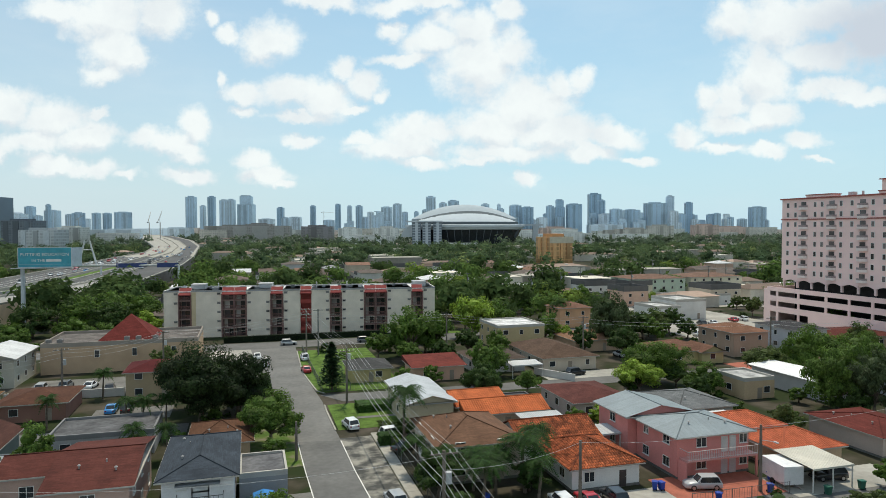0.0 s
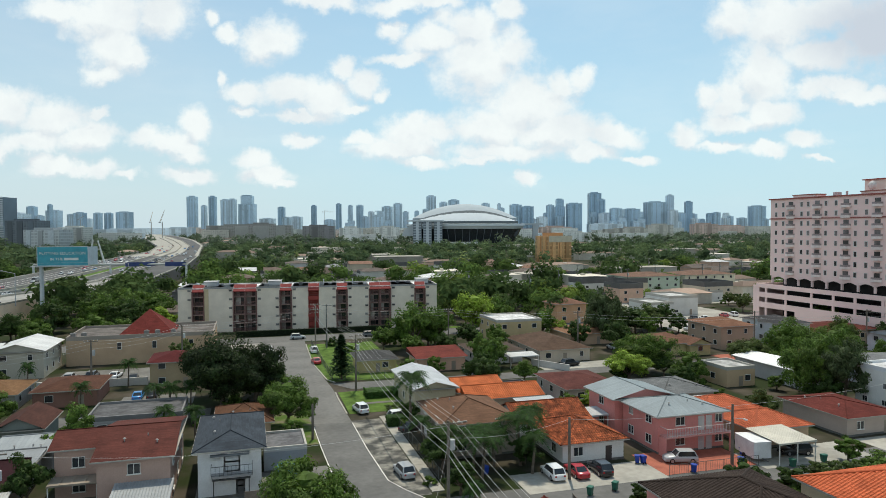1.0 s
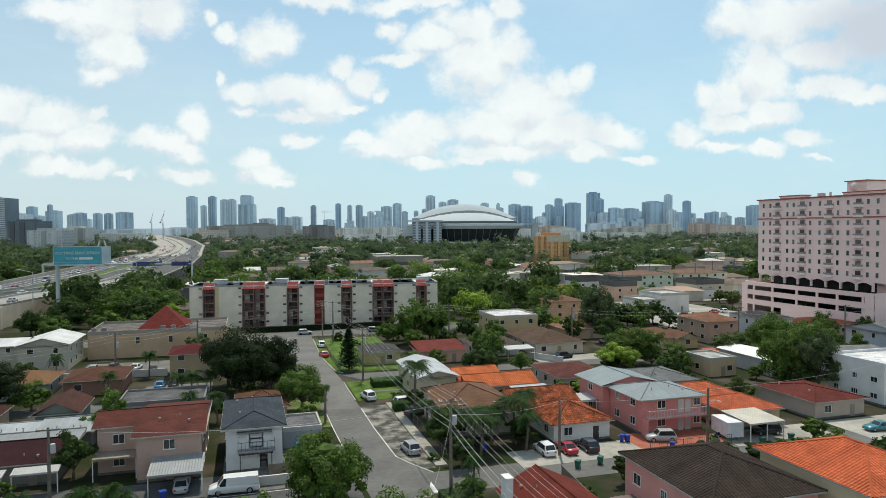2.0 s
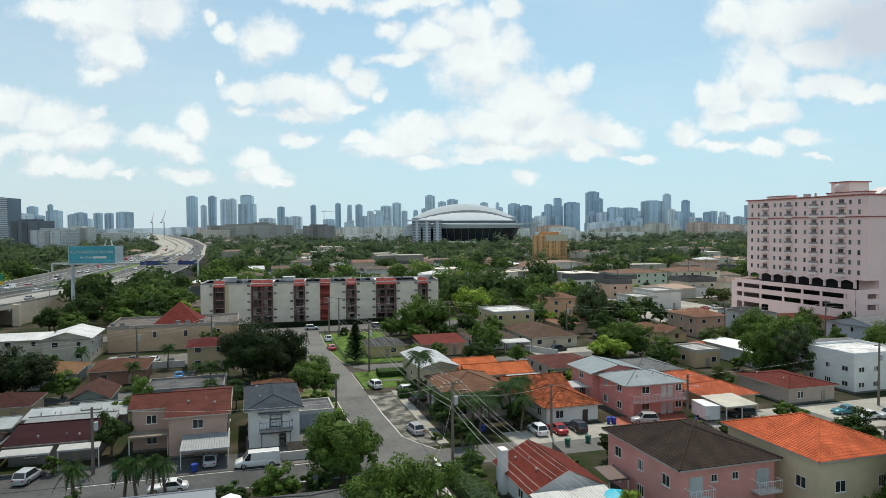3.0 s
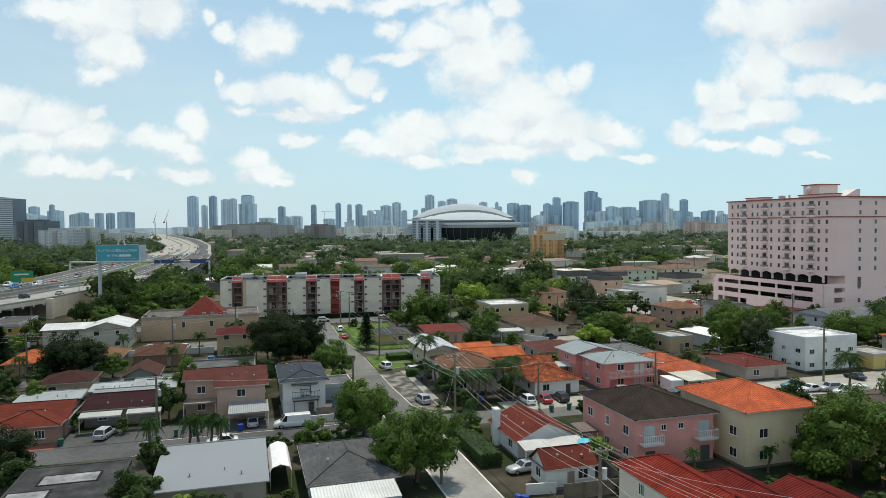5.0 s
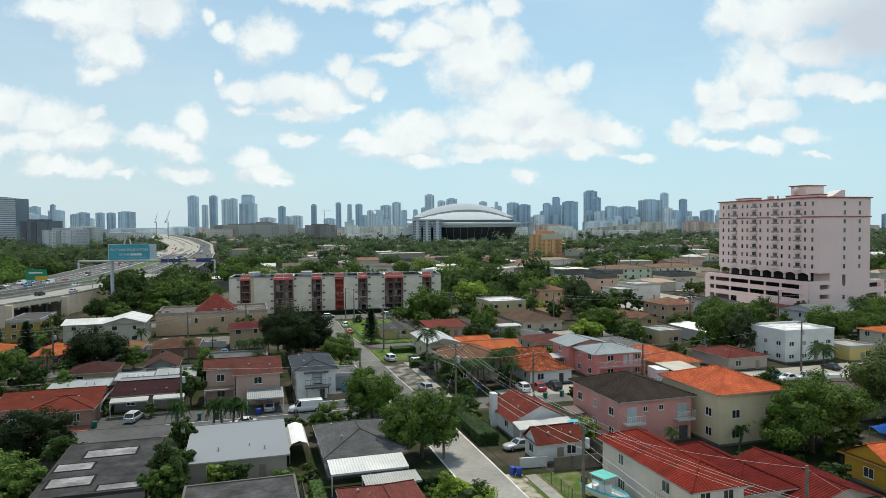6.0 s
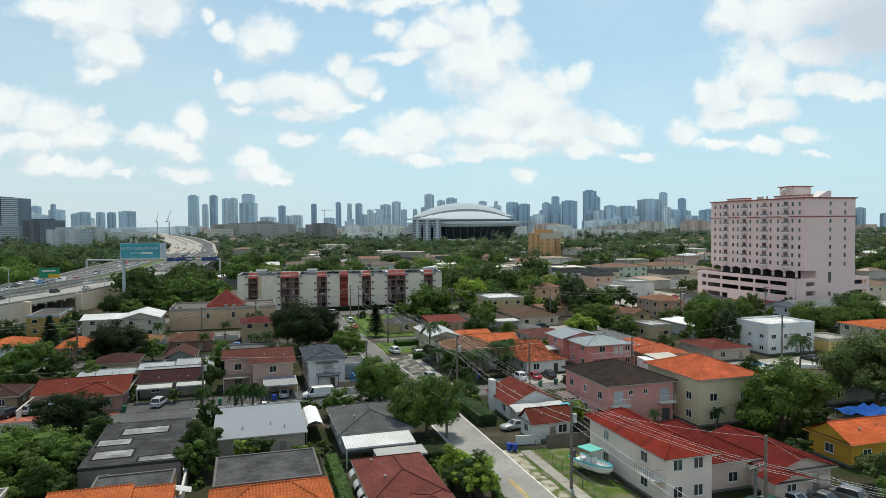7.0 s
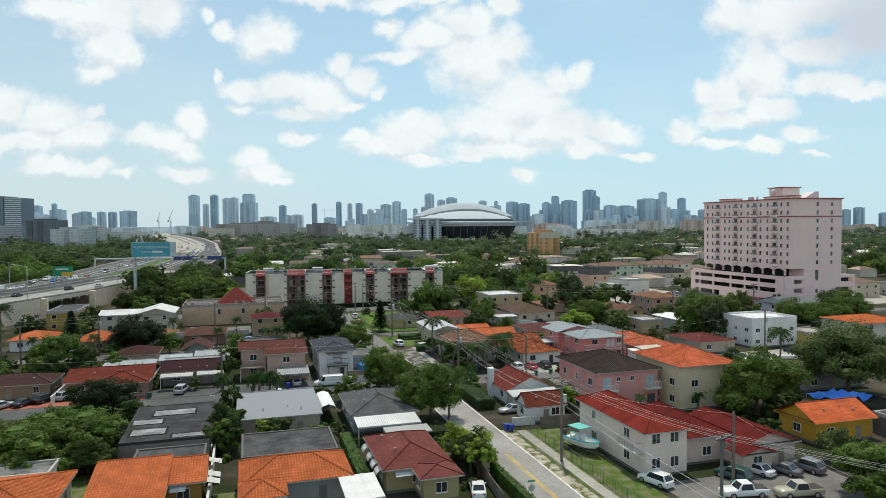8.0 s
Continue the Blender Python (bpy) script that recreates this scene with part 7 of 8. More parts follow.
def wire(points, sag, label="sagging overhead wire between the poles", r=0.016):
    cu = bpy.data.curves.new("wire", "CURVE")
    cu.dimensions, cu.bevel_depth, cu.bevel_resolution = "3D", r, 0
    for (a, b) in zip(points, points[1:]):
        sp = cu.splines.new("POLY")
        sp.points.add(16)
        for i in range(17):
            s = i / 16
            p = Vector(a).lerp(Vector(b), s)
            sp.points[i].co = (p.x * SCALE, p.y * SCALE, (p.z - sag * 4 * s * (1 - s)) * SCALE, 1)
    cu.materials.append(WIRE)
    return tagged(new("wire", cu), label, "wire", "overhead wires")


for dx in (-1.0, -0.45, 0.45, 1.0):
    wire([(17.9 + dx, 150, 10.5), (20.8 + dx, 110.3, 9.5), (20.4 + dx, 55.1, 10.3), (20.9 + dx, 17.6, 9.6)], 0.9)
    wire([(20.9 + dx, 17.6, 9.6), (30.4 + dx, 2.0, 6.9), (60 + dx, -40, 7.5)], 0.5)
for z, s in ((7.6, 1.1), (6.9, 1.2)):
    wire([(17.9, 150, z + 0.3), (20.8, 110.3, z - 0.2), (20.4, 55.1, z + 0.4), (20.9, 17.6, z), (21.0, -40, z)], s, r=0.028)
wire([(20.4, 55.1, 8.6), (13.4, 37.9, 7.6)], 0.7, r=0.009), wire([(20.4, 55.1, 8.8), (36.8, 64.2, 6.6), (56.8, 62.9, 6.8), (90.5, 62.5, 9.2)], 0.6)
wire([(20.4, 55.1, 9.9), (-18.2, 66.6, 7.3), (-60, 66, 7.5)], 1.2), wire([(35.5, 6.6, 7.3), (42, -2, 3.0)], 0.3), wire([(20.9, 17.6, 8.8), (35.5, 6.6, 7.4)], 0.4)
for z in (8.8, 8.3, 7.6):
    wire([(-120, 104, z), (-44.5, 105.8, z), (-21.5, 121, z), (-9, 138.6, z - 0.4), (17.9, 150, z + 1), (46, 140, z + 0.6), (73, 131, z + 0.2)], 0.8)
for z in (9.3, 8.6):
    wire([(73, 131, z - 0.8), (104, 113, z), (128, 108, z), (190, 100, z)], 0.8)


# ---- yard things ----
def bin_(x, y, color, turn=0.0, label="blue wheeled rubbish bin with a closed lid"):
    t = thing("wheelie_bin", x, y, 0.03, turn, label, "bin", color=color)
    t.scale = (1 / SCALE,) * 3
    m = Mesh()
    loft(m, [[(-0.24, -0.26, 0.08), (0.24, -0.26, 0.08), (0.24, 0.26, 0.08), (-0.24, 0.26, 0.08)], [(-0.32, -0.36, 1.0), (0.32, -0.36, 1.0), (0.32, 0.36, 1.0), (-0.32, 0.36, 1.0)]])
    part("bin_body", m, PLASTIC, t, color=color)
    part("lid", Mesh().prism([(-0.36, 1.0), (0.36, 1.0), (0.3, 1.1), (-0.3, 1.1)], -0.4, 0.4), PLASTIC, t, color=color)
    for s in (-1, 1):
        part("wheel", Mesh().tube((0.2 * s - 0.03, 0.32, 0.12), (0.2 * s + 0.03, 0.32, 0.12), 0.12, n=10), RUBBER, t)


BLUE, GREENB = (0.02, 0.06, 0.35), (0.02, 0.12, 0.08)
for x, y, c in ((19.2, 30.6, BLUE), (19.8, 30.2, BLUE), (-7.4, 64.0, BLUE), (-13.2, 63.8, GREENB), (-15.6, 64.2, GREENB), (-29.3, 64.4, GREENB), (46.6, 66.4, BLUE), (47.2, 66.1, BLUE), (36.8, 59.6, GREENB), (60.2, 65.2, BLUE), (8.2, 83, BLUE), (6.8, 83.4, GREENB), (47.0, 8.2, BLUE), (-5.4, 51.6, BLUE), (-4.6, 52.0, BLUE), (62.8, 60.2, GREENB), (67.4, 60.4, GREENB), (6.0, 14.8, GREENB), (34, 4.8, GREENB), (28.6, 68.2, BLUE), (39.9, 60.0, GREENB), (57.6, 62.4, BLUE), (51.0, 62.0, BLUE)):
    bin_(x, y, c, x, ("blue" if c is BLUE else "green") + " wheeled rubbish bin with a closed lid")


def tent(x0, x1, y0, y1):
    t = thing("canopy_tent", (x0 + x1) / 2, (y0 + y1) / 2, 0, 0, "white fabric car tent with a rounded roof", "tent", color=(0.8, 0.8, 0.8))
    w, d = (x1 - x0) / 2, (y1 - y0) / 2
    m = Mesh()
    pr = [(-w, 1.9), (-w * 0.75, 2.4), (0, 2.7), (w * 0.75, 2.4), (w, 1.9)]
    for (a, b), (c, e) in zip(pr, pr[1:]):
        m.face([(a, -d, b), (c, -d, e), (c, d, e), (a, d, b)])
        m.face([(a, -d, b - 0.03), (a, d, b - 0.03), (c, d, e - 0.03), (c, -d, e - 0.03)])
    part("cover", m, PLASTIC, t, color=(0.8, 0.8, 0.8))
    for px in (-w + 0.05, w - 0.05):
        for py in (-d + 0.1, d - 0.1):
            part("post", Mesh().tube((px, py, 0), (px, py, 1.95), 0.04, n=6), STEEL, t, color=(0.6, 0.6, 0.6))


tent(-4.3, -2.0, 41.5, 49.5)
cargo = thing("cargo_trailer", 60.8, 64.2, 0, radians(-8), "white enclosed cargo trailer", "trailer", color=(0.74, 0.74, 0.74))
part("box_body", Mesh().box(-1.1, -1.9, 0.5, 1.1, 1.9, 2.4).box(-1.13, -1.93, 2.3, 1.13, 1.93, 2.42), PLASTIC, cargo, color=(0.74, 0.74, 0.74))
for s in (-1, 1):
    part("wheel", Mesh().tube((1.02 * s, 0, 0.33), (1.2 * s, 0, 0.33), 0.33, n=12), RUBBER, cargo)
part("drawbar", Mesh().box(-0.06, -3.0, 0.45, 0.06, -1.9, 0.55), STEEL, cargo, color=(0.1, 0.1, 0.1))
tarp = Mesh()
loft(tarp, [[(6.2, 70.6, 0), (8.6, 70.6, 0), (8.3, 70.8, 1.5), (7.4, 70.9, 1.8), (6.5, 70.8, 1.5)], [(6.2, 74.2, 0), (8.6, 74.2, 0), (8.4, 74.0, 1.4), (7.4, 74.0, 1.7), (6.4, 74.0, 1.4)]])
piece("tarpaulin_cover", tarp, PLASTIC, "bright blue tarpaulin over a parked boat", "tarpaulin", color=(0.03, 0.2, 0.5))
tp = Mesh()
for i in range(8):
    for j in range(6):
        f = lambda a, b: (64.5 + a * 0.9 + 0.25 * math.sin(b * 2.4), 20.4 + b * 1.0, 2.8 + 0.3 * math.sin(a * 2.1 + b * 1.3) + 0.22 * math.cos(b * 2.7 + a * 1.7) - 0.06 * b)
        tp.face([f(i, j), f(i + 1, j), f(i + 1, j + 1), f(i, j + 1)])
piece("tarpaulin_roof", tp, SMOOTH, "crumpled bright blue tarpaulin roof", "tarpaulin", color=(0.01, 0.075, 0.32))
for k in range(4):
    part("post", Mesh().tube(((64.7, 18.6, 0), (71.4, 18.6, 0), (64.7, 26, 0), (71.4, 26, 0))[k], ((64.7, 18.6, 2.9), (71.4, 18.6, 2.9), (64.7, 26, 2.6), (71.4, 26, 2.6))[k], 0.06, n=6), STEEL, bpy.data.objects["tarpaulin_roof"], color=(0.4, 0.4, 0.4))
umb = thing("parasol", 31.6, 39.6, 0, 0, "turquoise garden parasol on a thin pole", "parasol")
pm2 = Mesh()
for i in range(8):
    a, b = i * math.pi / 4, (i + 1) * math.pi / 4
    pm2.face([(1.6 * math.cos(a), 1.6 * math.sin(a), 2.2), (1.6 * math.cos(b), 1.6 * math.sin(b), 2.2), (0, 0, 2.7)])
part("cover", pm2, PLASTIC, umb, color=(0.02, 0.45, 0.6))
part("pole", Mesh().tube((0, 0, 0), (0, 0, 2.7), 0.03, n=6), STEEL, umb, color=(0.6, 0.6, 0.6))


def fence(x0, y0, x1, y1, h, kind, label):
    """kind: wall, board or mesh."""
    ln = math.hypot(x1 - x0, y1 - y0)
    t = thing("fence", x0, y0, 0, math.atan2(y1 - y0, x1 - x0), label, "fence")
    if kind == "wall":
        part("fence_wall", Mesh().box(0, -0.08, 0, ln, 0.08, h).box(-0.02, -0.12, h, ln + 0.02, 0.12, h + 0.06), STUCCO, t, color=(0.6, 0.58, 0.55))
        return
    n = max(2, round(ln / 2.4))
    for i in range(n + 1):
        part("post", Mesh().tube((ln * i / n, 0, 0), (ln * i / n, 0, h + 0.05), 0.04, n=6), STEEL, t, color=(0.14, 0.14, 0.13))
    if kind == "board":
        for i in range(n):
            part("board_panel", Mesh().box(ln * i / n + 0.05, -0.03, 0.05, ln * (i + 1) / n - 0.05, 0.03, h), WOOD_POLE, t)
    else:
        m = Mesh().tube((0, 0, h), (ln, 0, h), 0.025, n=5).tube((0, 0, 0.1), (ln, 0, 0.1), 0.02, n=5)
        k = int(ln / 0.3)
        for i in range(k):
            m.box(ln * i / k - 0.008, -0.008, 0.1, ln * i / k + 0.008, 0.008, h)
        part("fence_mesh", m, STEEL, t, color=(0.12, 0.12, 0.11))


fence(22.2, -6, 22.2, 29.5, 1.3, "mesh", "dark chain-link fence along the pavement")
fence(22.2, -6, 46, -6, 1.4, "mesh", "dark metal fence before the parking yard")
fence(20.8, 32.4, 24, 32.0, 1.1, "wall", "low pale garden wall")
fence(24, 30.2, 30.5, 30.0, 1.6, "board", "brown board fence beside the small white house")
fence(31, 31, 33.5, 57, 1.6, "board", "dark wooden fence along the yard")
fence(-1.8, 64.8, 10.5, 64.8, 1.0, "wall", "low white garden wall along the cross street")
fence(3.0, 66.4, 8.6, 66.4, 1.7, "board", "new orange-brown board fence beside the white house")
fence(-43.5, 64.5, -43.5, 79, 1.3, "wall", "white garden wall beside the red driveway")
fence(23.2, 66, 23.2, 94, 1.4, "mesh", "chain-link fence along the yards")
fence(47.8, 61.9, 59.4, 61.7, 1.2, "mesh", "dark metal fence before the red yard")
fence(17.9, 119, 17.6, 158, 1.3, "mesh", "chain-link fence round the corner lawn")
fence(17.9, 119, 32, 118.2, 1.3, "mesh", "chain-link fence round the corner lawn")
fence(-17.9, 6, -17.9, 33, 1.5, "wall", "pale wall between the tiled houses")
fence(-3.6, 8, -3.6, 33, 1.4, "mesh", "chain-link fence between the yards")
fence(9.8, 8, 11.4, 26, 1.4, "board", "dark board fence beside the street hedge")
fence(-31, 126.2, -13.5, 125.6, 1.3, "wall", "pale garden wall before the church hall")
fence(57.5, 121, 62, 113.5, 1.2, "wall", "long pale garden wall")
sign = thing("street_sign", 12.6, 7.7, 0, 0, "green street-name sign over a grey stop-sign back on a post", "sign")
part("post", Mesh().tube((0, 0, 0), (0, 0, 2.5), 0.035, n=6), STEEL, sign, color=(0.4, 0.4, 0.4))
part("name_plate", Mesh().box(-0.4, -0.02, 2.35, 0.4, 0.02, 2.52), STEEL, sign, color=(0.02, 0.2, 0.12))
part("sign_plate", Mesh().prism([(0.36 * math.cos(a * math.pi / 4 + 0.39), 1.75 + 0.36 * math.sin(a * math.pi / 4 + 0.39)) for a in range(8)], -0.05, -0.03), STEEL, sign, color=(0.35, 0.35, 0.35))

# ---- the highway ----
HW_R = [(-104, 60), (-91, 120), (-81, 160), (-74, 180), (-65, 203), (-57, 238), (-46, 255), (-36, 300), (-31, 430), (-34, 560), (-39, 650), (-50, 880), (-88, 1260), (-144, 1655), (-205, 2031), (-334, 2671), (-500, 3425)]
HW_L = [(-160, 60), (-138, 120), (-122, 160), (-111, 195), (-102, 222), (-97, 248), (-94, 270), (-93, 320), (-90, 430), (-88, 560), (-84, 660), (-101, 860), (-149, 1160), (-200, 1480), (-255, 1790), (-380, 2430), (-540, 3150)]
HW_Z = [6.2] * 11 + [6.6, 7.6, 8.6, 9.6, 11.0, 12.5]


def lane_point(i, s):
    (a, b), (c, d) = HW_R[i], HW_L[i]
    return (a + (c - a) * s, b + (d - b) * s, HW_Z[i])


def hw_strip(name, s0, s1, dz, mat, label, i0=0, i1=None, h=0.3, category="road"):
    m = Mesh()
    i1 = len(HW_R) - 1 if i1 is None else i1
    for i in range(i0, i1):
        a, b, c, d = lane_point(i, s0), lane_point(i, s1), lane_point(i + 1, s1), lane_point(i + 1, s0)
        up = lambda p, k: (p[0], p[1], p[2] + k)
        m.face([up(a, dz), up(d, dz), up(c, dz), up(b, dz)][::-1])
        m.face([up(a, dz), up(a, dz - h), up(d, dz - h), up(d, dz)][::-1])
        m.face([up(b, dz), up(c, dz), up(c, dz - h), up(b, dz - h)][::-1])
    return piece(name, m, mat, label, category, kind="structure")


HWY = material("highway_asphalt", (0.105, 0.105, 0.105), rough=0.92, spread=0.2, scale=0.05, fine=0.4, bump=0.05, spec=0.2)
for i0, i1, deep in ((0, 3, 6.6), (3, 4, 1.1), (4, 9, 6.6)):
    hw_strip("road_highway", 0.0, 1.0, 0.0, HWY, "wide grey elevated highway with many lanes", i0, i1, deep)
hw_strip("road_highway", 0.0, 1.0, 0.0, PALE, "bright new concrete highway under construction", 9, None, 2.0)
hw_strip("road_lanes", 0.06, 0.3, 0.04, HWY, "dark asphalt lanes in use beside the new concrete deck", 9, 14, 0.04)
hw_strip("road_ramp", 0.0, 0.3, 0.03, BLEACHED, "pale concrete ramp along the highway", 0, 7)
hw_strip("ground_median", 0.5, 0.6, 0.05, LAWN, "green grass median between the carriageways", 5, 8)
for s, high in ((0.0, 0.45), (0.3, 0.6), (0.47, 0.85), (0.63, 0.85), (0.985, 0.85)):
    hw_strip("barrier", s, s + 0.012, high, PALE, "pale concrete crash barrier", 0, 13, high, "barrier")
for s in (0.38, 0.7, 0.77, 0.84, 0.91):
    hw_strip("trim", s, s + 0.004, 0.02, WHITE_LINE, "white lane line on the highway", 0, 9, 0.02, "road marking")
# ramp wall with its long dark opening
rw = thing("retaining_wall", -70, 180, 0, 0, "tan concrete highway retaining wall with a long dark opening", "wall", kind="structure")
m = Mesh()
for k in (1, 2, 4, 5, 6):
    (a, b), (c, d) = HW_R[k], HW_R[k + 1]
    m.face([(a + 70.4, b - 180, 0), (c + 70.4, d - 180, 0), (c + 70.4, d - 180, 6.2), (a + 70.4, b - 180, 6.2)])
part("wall_face", m, STUCCO, rw, color=(0.74, 0.6, 0.46))
# the underpass: lintel beam, cheeks and an inner wall behind round columns
ul, ur, il, ir = Vector((-3.6, 0.0, 0)), Vector((5.4, 23.0, 0)), Vector((-17.2, 5.2, 0)), Vector((-6.6, 28.6, 0))
lift = lambda p, z: (p.x, p.y, z)
part("lintel", Mesh().face([lift(ul, 5.0), lift(ur, 5.0), lift(ur, 6.2), lift(ul, 6.2)]).face([lift(ul, 5.0), lift(il, 5.0), lift(ir, 5.0), lift(ur, 5.0)]), STUCCO, rw, color=(0.74, 0.6, 0.46))
for p, q in ((ul, il), (ir, ur)):
    part("cheek_wall", Mesh().face([lift(p, 0), lift(q, 0), lift(q, 5.1), lift(p, 5.1)]), STUCCO, rw, color=(0.62, 0.52, 0.42))
part("inner_wall", Mesh().face([lift(il, 0), lift(ir, 0), lift(ir, 5.1), lift(il, 5.1)]), CONCRETE, rw)
for u in (0.2, 0.5, 0.8):
    c = ul.lerp(ur, u) + Vector((-3.2, 1.2, 0))
    part("column", Mesh().tube(lift(c, 0), lift(c, 5.0), 0.5, n=12), CONCRETE, rw)
for u in (0.12, 0.3, 0.48, 0.66, 0.84):
    a, c = ul.lerp(ur, u), il.lerp(ir, u)
    part("beam", Mesh().face([lift(a, 4.4), lift(c, 4.4), lift(c, 5.0), lift(a, 5.0)]).face([lift(a + Vector((0.3, 0.7, 0)), 4.4), lift(a, 4.4), lift(a, 5.0), lift(a + Vector((0.3, 0.7, 0)), 5.0)]), STUCCO, rw, color=(0.5, 0.44, 0.37))
for px_, py_ in ((-11.0, -20.0), (-4.2, -1.4), (4.6, 21.5)):
    part("wall_pier", Mesh().box(px_ - 0.2, py_ - 0.9, 0, px_ + 1.6, py_ + 0.9, 6.2), STUCCO, rw, color=(0.7, 0.57, 0.44))
random.seed(5)
for i in range(92):
    k = random.choice((3, 4, 5, 6, 7, 7, 7, 8, 8, 8, 9, 9, 10, 10))
    f = random.random()
    s = random.choice((0.21, 0.28, 0.345, 0.41, 0.67, 0.735, 0.8, 0.87, 0.94, 0.08))
    a, b = lane_point(k, s), lane_point(k + 1, s)
    p = Vector(a).lerp(Vector(b), f)
    ang = math.degrees(math.atan2(b[1] - a[1], b[0] - a[0])) + (180 if s > 0.5 else 0)
    col = random.choice(("white", "white", "silver", "black", "grey", "red", "white", "blue"))
    car(random.choice(("sedan", "suv", "sedan", "van")), p.x, p.y, ang, col, f"{col} car on the highway", p.z + 0.02, "cars on the highway", simple=True)

# gantry, billboard, highway lamps
g = thing("sign_gantry", -60, 348.5, 6.2, 0, "long white overhead sign gantry across the highway", "gantry")
part("beam", Mesh().tube((-34, 7.4, 4.3), (35, -7.6, 4.3), 0.55, n=10), STEEL, g, color=(0.42, 0.42, 0.4))
for u in (0.0, 0.5, 1.0):
    x, y = -34 + 69 * u, 7.4 - 15 * u
    part("gantry_post", Mesh().tube((x, y, -6.2 if u == 1 else 0), (x, y, 4.3), 0.5, n=10), STEEL, g, color=(0.6, 0.6, 0.58))
for u, w in ((0.7, 6.6), (0.93, 4.6)):
    x, y = -34 + 69 * u, 7.4 - 15 * u
    part("sign_panel", Mesh().box(x - w, y - 1.2, 3.4, x + w, y - 0.9, 5.4), STEEL, g, "dark blue sign panel", color=(0.03, 0.05, 0.16))
bb = thing("billboard", -49.8, 214, 0, radians(0), "turquoise billboard with white lettering on a tall steel pole", "billboard")
part("pole", Mesh().tube((-2.9, -1.4, 0), (-2.9, -1.4, 17.2), 0.6, 0.52, 12), STEEL, bb, color=(0.5, 0.52, 0.54))
part("panel", Mesh().box(-3.6, -2.5, 17.1, 9.2, -2.2, 22.3), STEEL, bb, "turquoise panel", color=(0.06, 0.33, 0.4))
part("rim", Mesh().box(-3.7, -2.56, 22.3, 9.3, -2.15, 22.45).box(-3.7, -2.56, 16.95, 9.3, -2.15, 17.1).box(-3.75, -2.56, 17.1, -3.6, -2.15, 22.3).box(9.2, -2.56, 17.1, 9.3, -2.15, 22.3), STEEL, bb, color=(0.55, 0.56, 0.56))
part("side_panel", Mesh().face([(9.3, -2.3, 17.1), (10.8, 2.4, 17.1), (10.8, 2.4, 22.3), (9.3, -2.3, 22.3)]).face([(9.3, -2.2, 22.3), (10.8, 2.5, 22.3), (10.8, 2.5, 17.1), (9.3, -2.2, 17.1)]), STEEL, bb, color=(0.5, 0.55, 0.58))
part("catwalk", Mesh().box(-5.2, -3.5, 16.75, 9.8, -2.6, 16.9).box(-5.2, -3.5, 17.8, 9.8, -3.45, 17.85), STEEL, bb, color=(0.5, 0.5, 0.5))
part("back_frame", Mesh().box(-3.4, -2.1, 17.3, -3.2, 2.2, 22.0).box(-3.4, -2.1, 17.1, 7.4, 2.2, 17.29), STEEL, bb, color=(0.45, 0.45, 0.45))


def lettering(text, x, y, z, size, parent):
    cu = bpy.data.curves.new("lettering", "FONT")
    cu.body, cu.size, cu.align_x, cu.extrude = text, size * SCALE, "CENTER", 0.02
    cu.materials.append(TRIM)
    ob = new("lettering", cu)
    ob.parent, ob.location, ob.rotation_euler = parent, Vector((x, y, z)) * SCALE, (math.pi / 2, 0, 0)
    return ob


lettering("PUTTING EDUCATION", 2.8, -2.56, 20.1, 1.15, bb)
lettering("IN THE", 1.2, -2.56, 18.5, 1.05, bb)
part("word_bar", Mesh().box(3.1, -2.55, 18.5, 6.8, -2.51, 19.2), TRIM, bb)
for x, y, h in ((-77, 175, 16), (-58, 208, 15), (-104, 250, 14), (-44, 300, 13)):
    l = thing("street_lamp", x, y, 6.2, 0, "tall steel highway lamp with a curved arm", "street lamp")
    part("pole", Mesh().tube((0, 0, 0), (0, 0, h - 6), 0.14, 0.09, 8), STEEL, l, color=(0.45, 0.45, 0.45))
    part("arm", Mesh().tube((0, 0, h - 6), (-3.2, 0, h - 5.2), 0.06, n=6).box(-4.0, -0.2, h - 5.3, -3.0, 0.2, h - 5.1), STEEL, l, color=(0.5, 0.5, 0.5))
gs = thing("highway_sign", -80.5, 234, 6.2, 0, "green and yellow highway direction sign on posts", "sign")
part("panel", Mesh().box(-4.2, -0.1, 3.2, 2.6, 0.1, 7.0), STEEL, gs, "green panel", color=(0.01, 0.22, 0.11))
part("exit_panel", Mesh().box(-1.2, -0.16, 3.2, 2.6, -0.11, 4.6), STEEL, gs, "yellow panel", color=(0.6, 0.36, 0.03))
part("word_bar", Mesh().box(-3.2, -0.16, 5.6, 1.2, -0.11, 6.1), TRIM, gs)
for x in (-3.6, 2.0):
    part("post", Mesh().box(x - 0.12, 0.1, -0.2, x + 0.12, 0.3, 6.8), STEEL, gs, color=(0.4, 0.4, 0.4))
af = thing("sign_mast", -80, 420, 6, 0, "white A-shaped steel mast beside the highway", "mast")
for s in (-1, 1):
    part("leg", Mesh().tube((5 * s, 0, 0), (1.2 * s, 0, 15), 0.6, 0.4, 8), STEEL, af, color=(0.62, 0.62, 0.6))
part("cross_beam", Mesh().tube((-2.6, 0, 10), (2.6, 0, 10), 0.3, n=8), STEEL, af, color=(0.62, 0.62, 0.6))

for x, y, h in ((148, 232, 11), (166, 240, 12), (186, 236, 12), (206, 250, 12), (142, 262, 11), (170, 275, 12), (228, 262, 12), (120, 236, 11), (196, 290, 12), (98, 214, 11), (84, 240, 11)):
    pole(x, y, h, True)

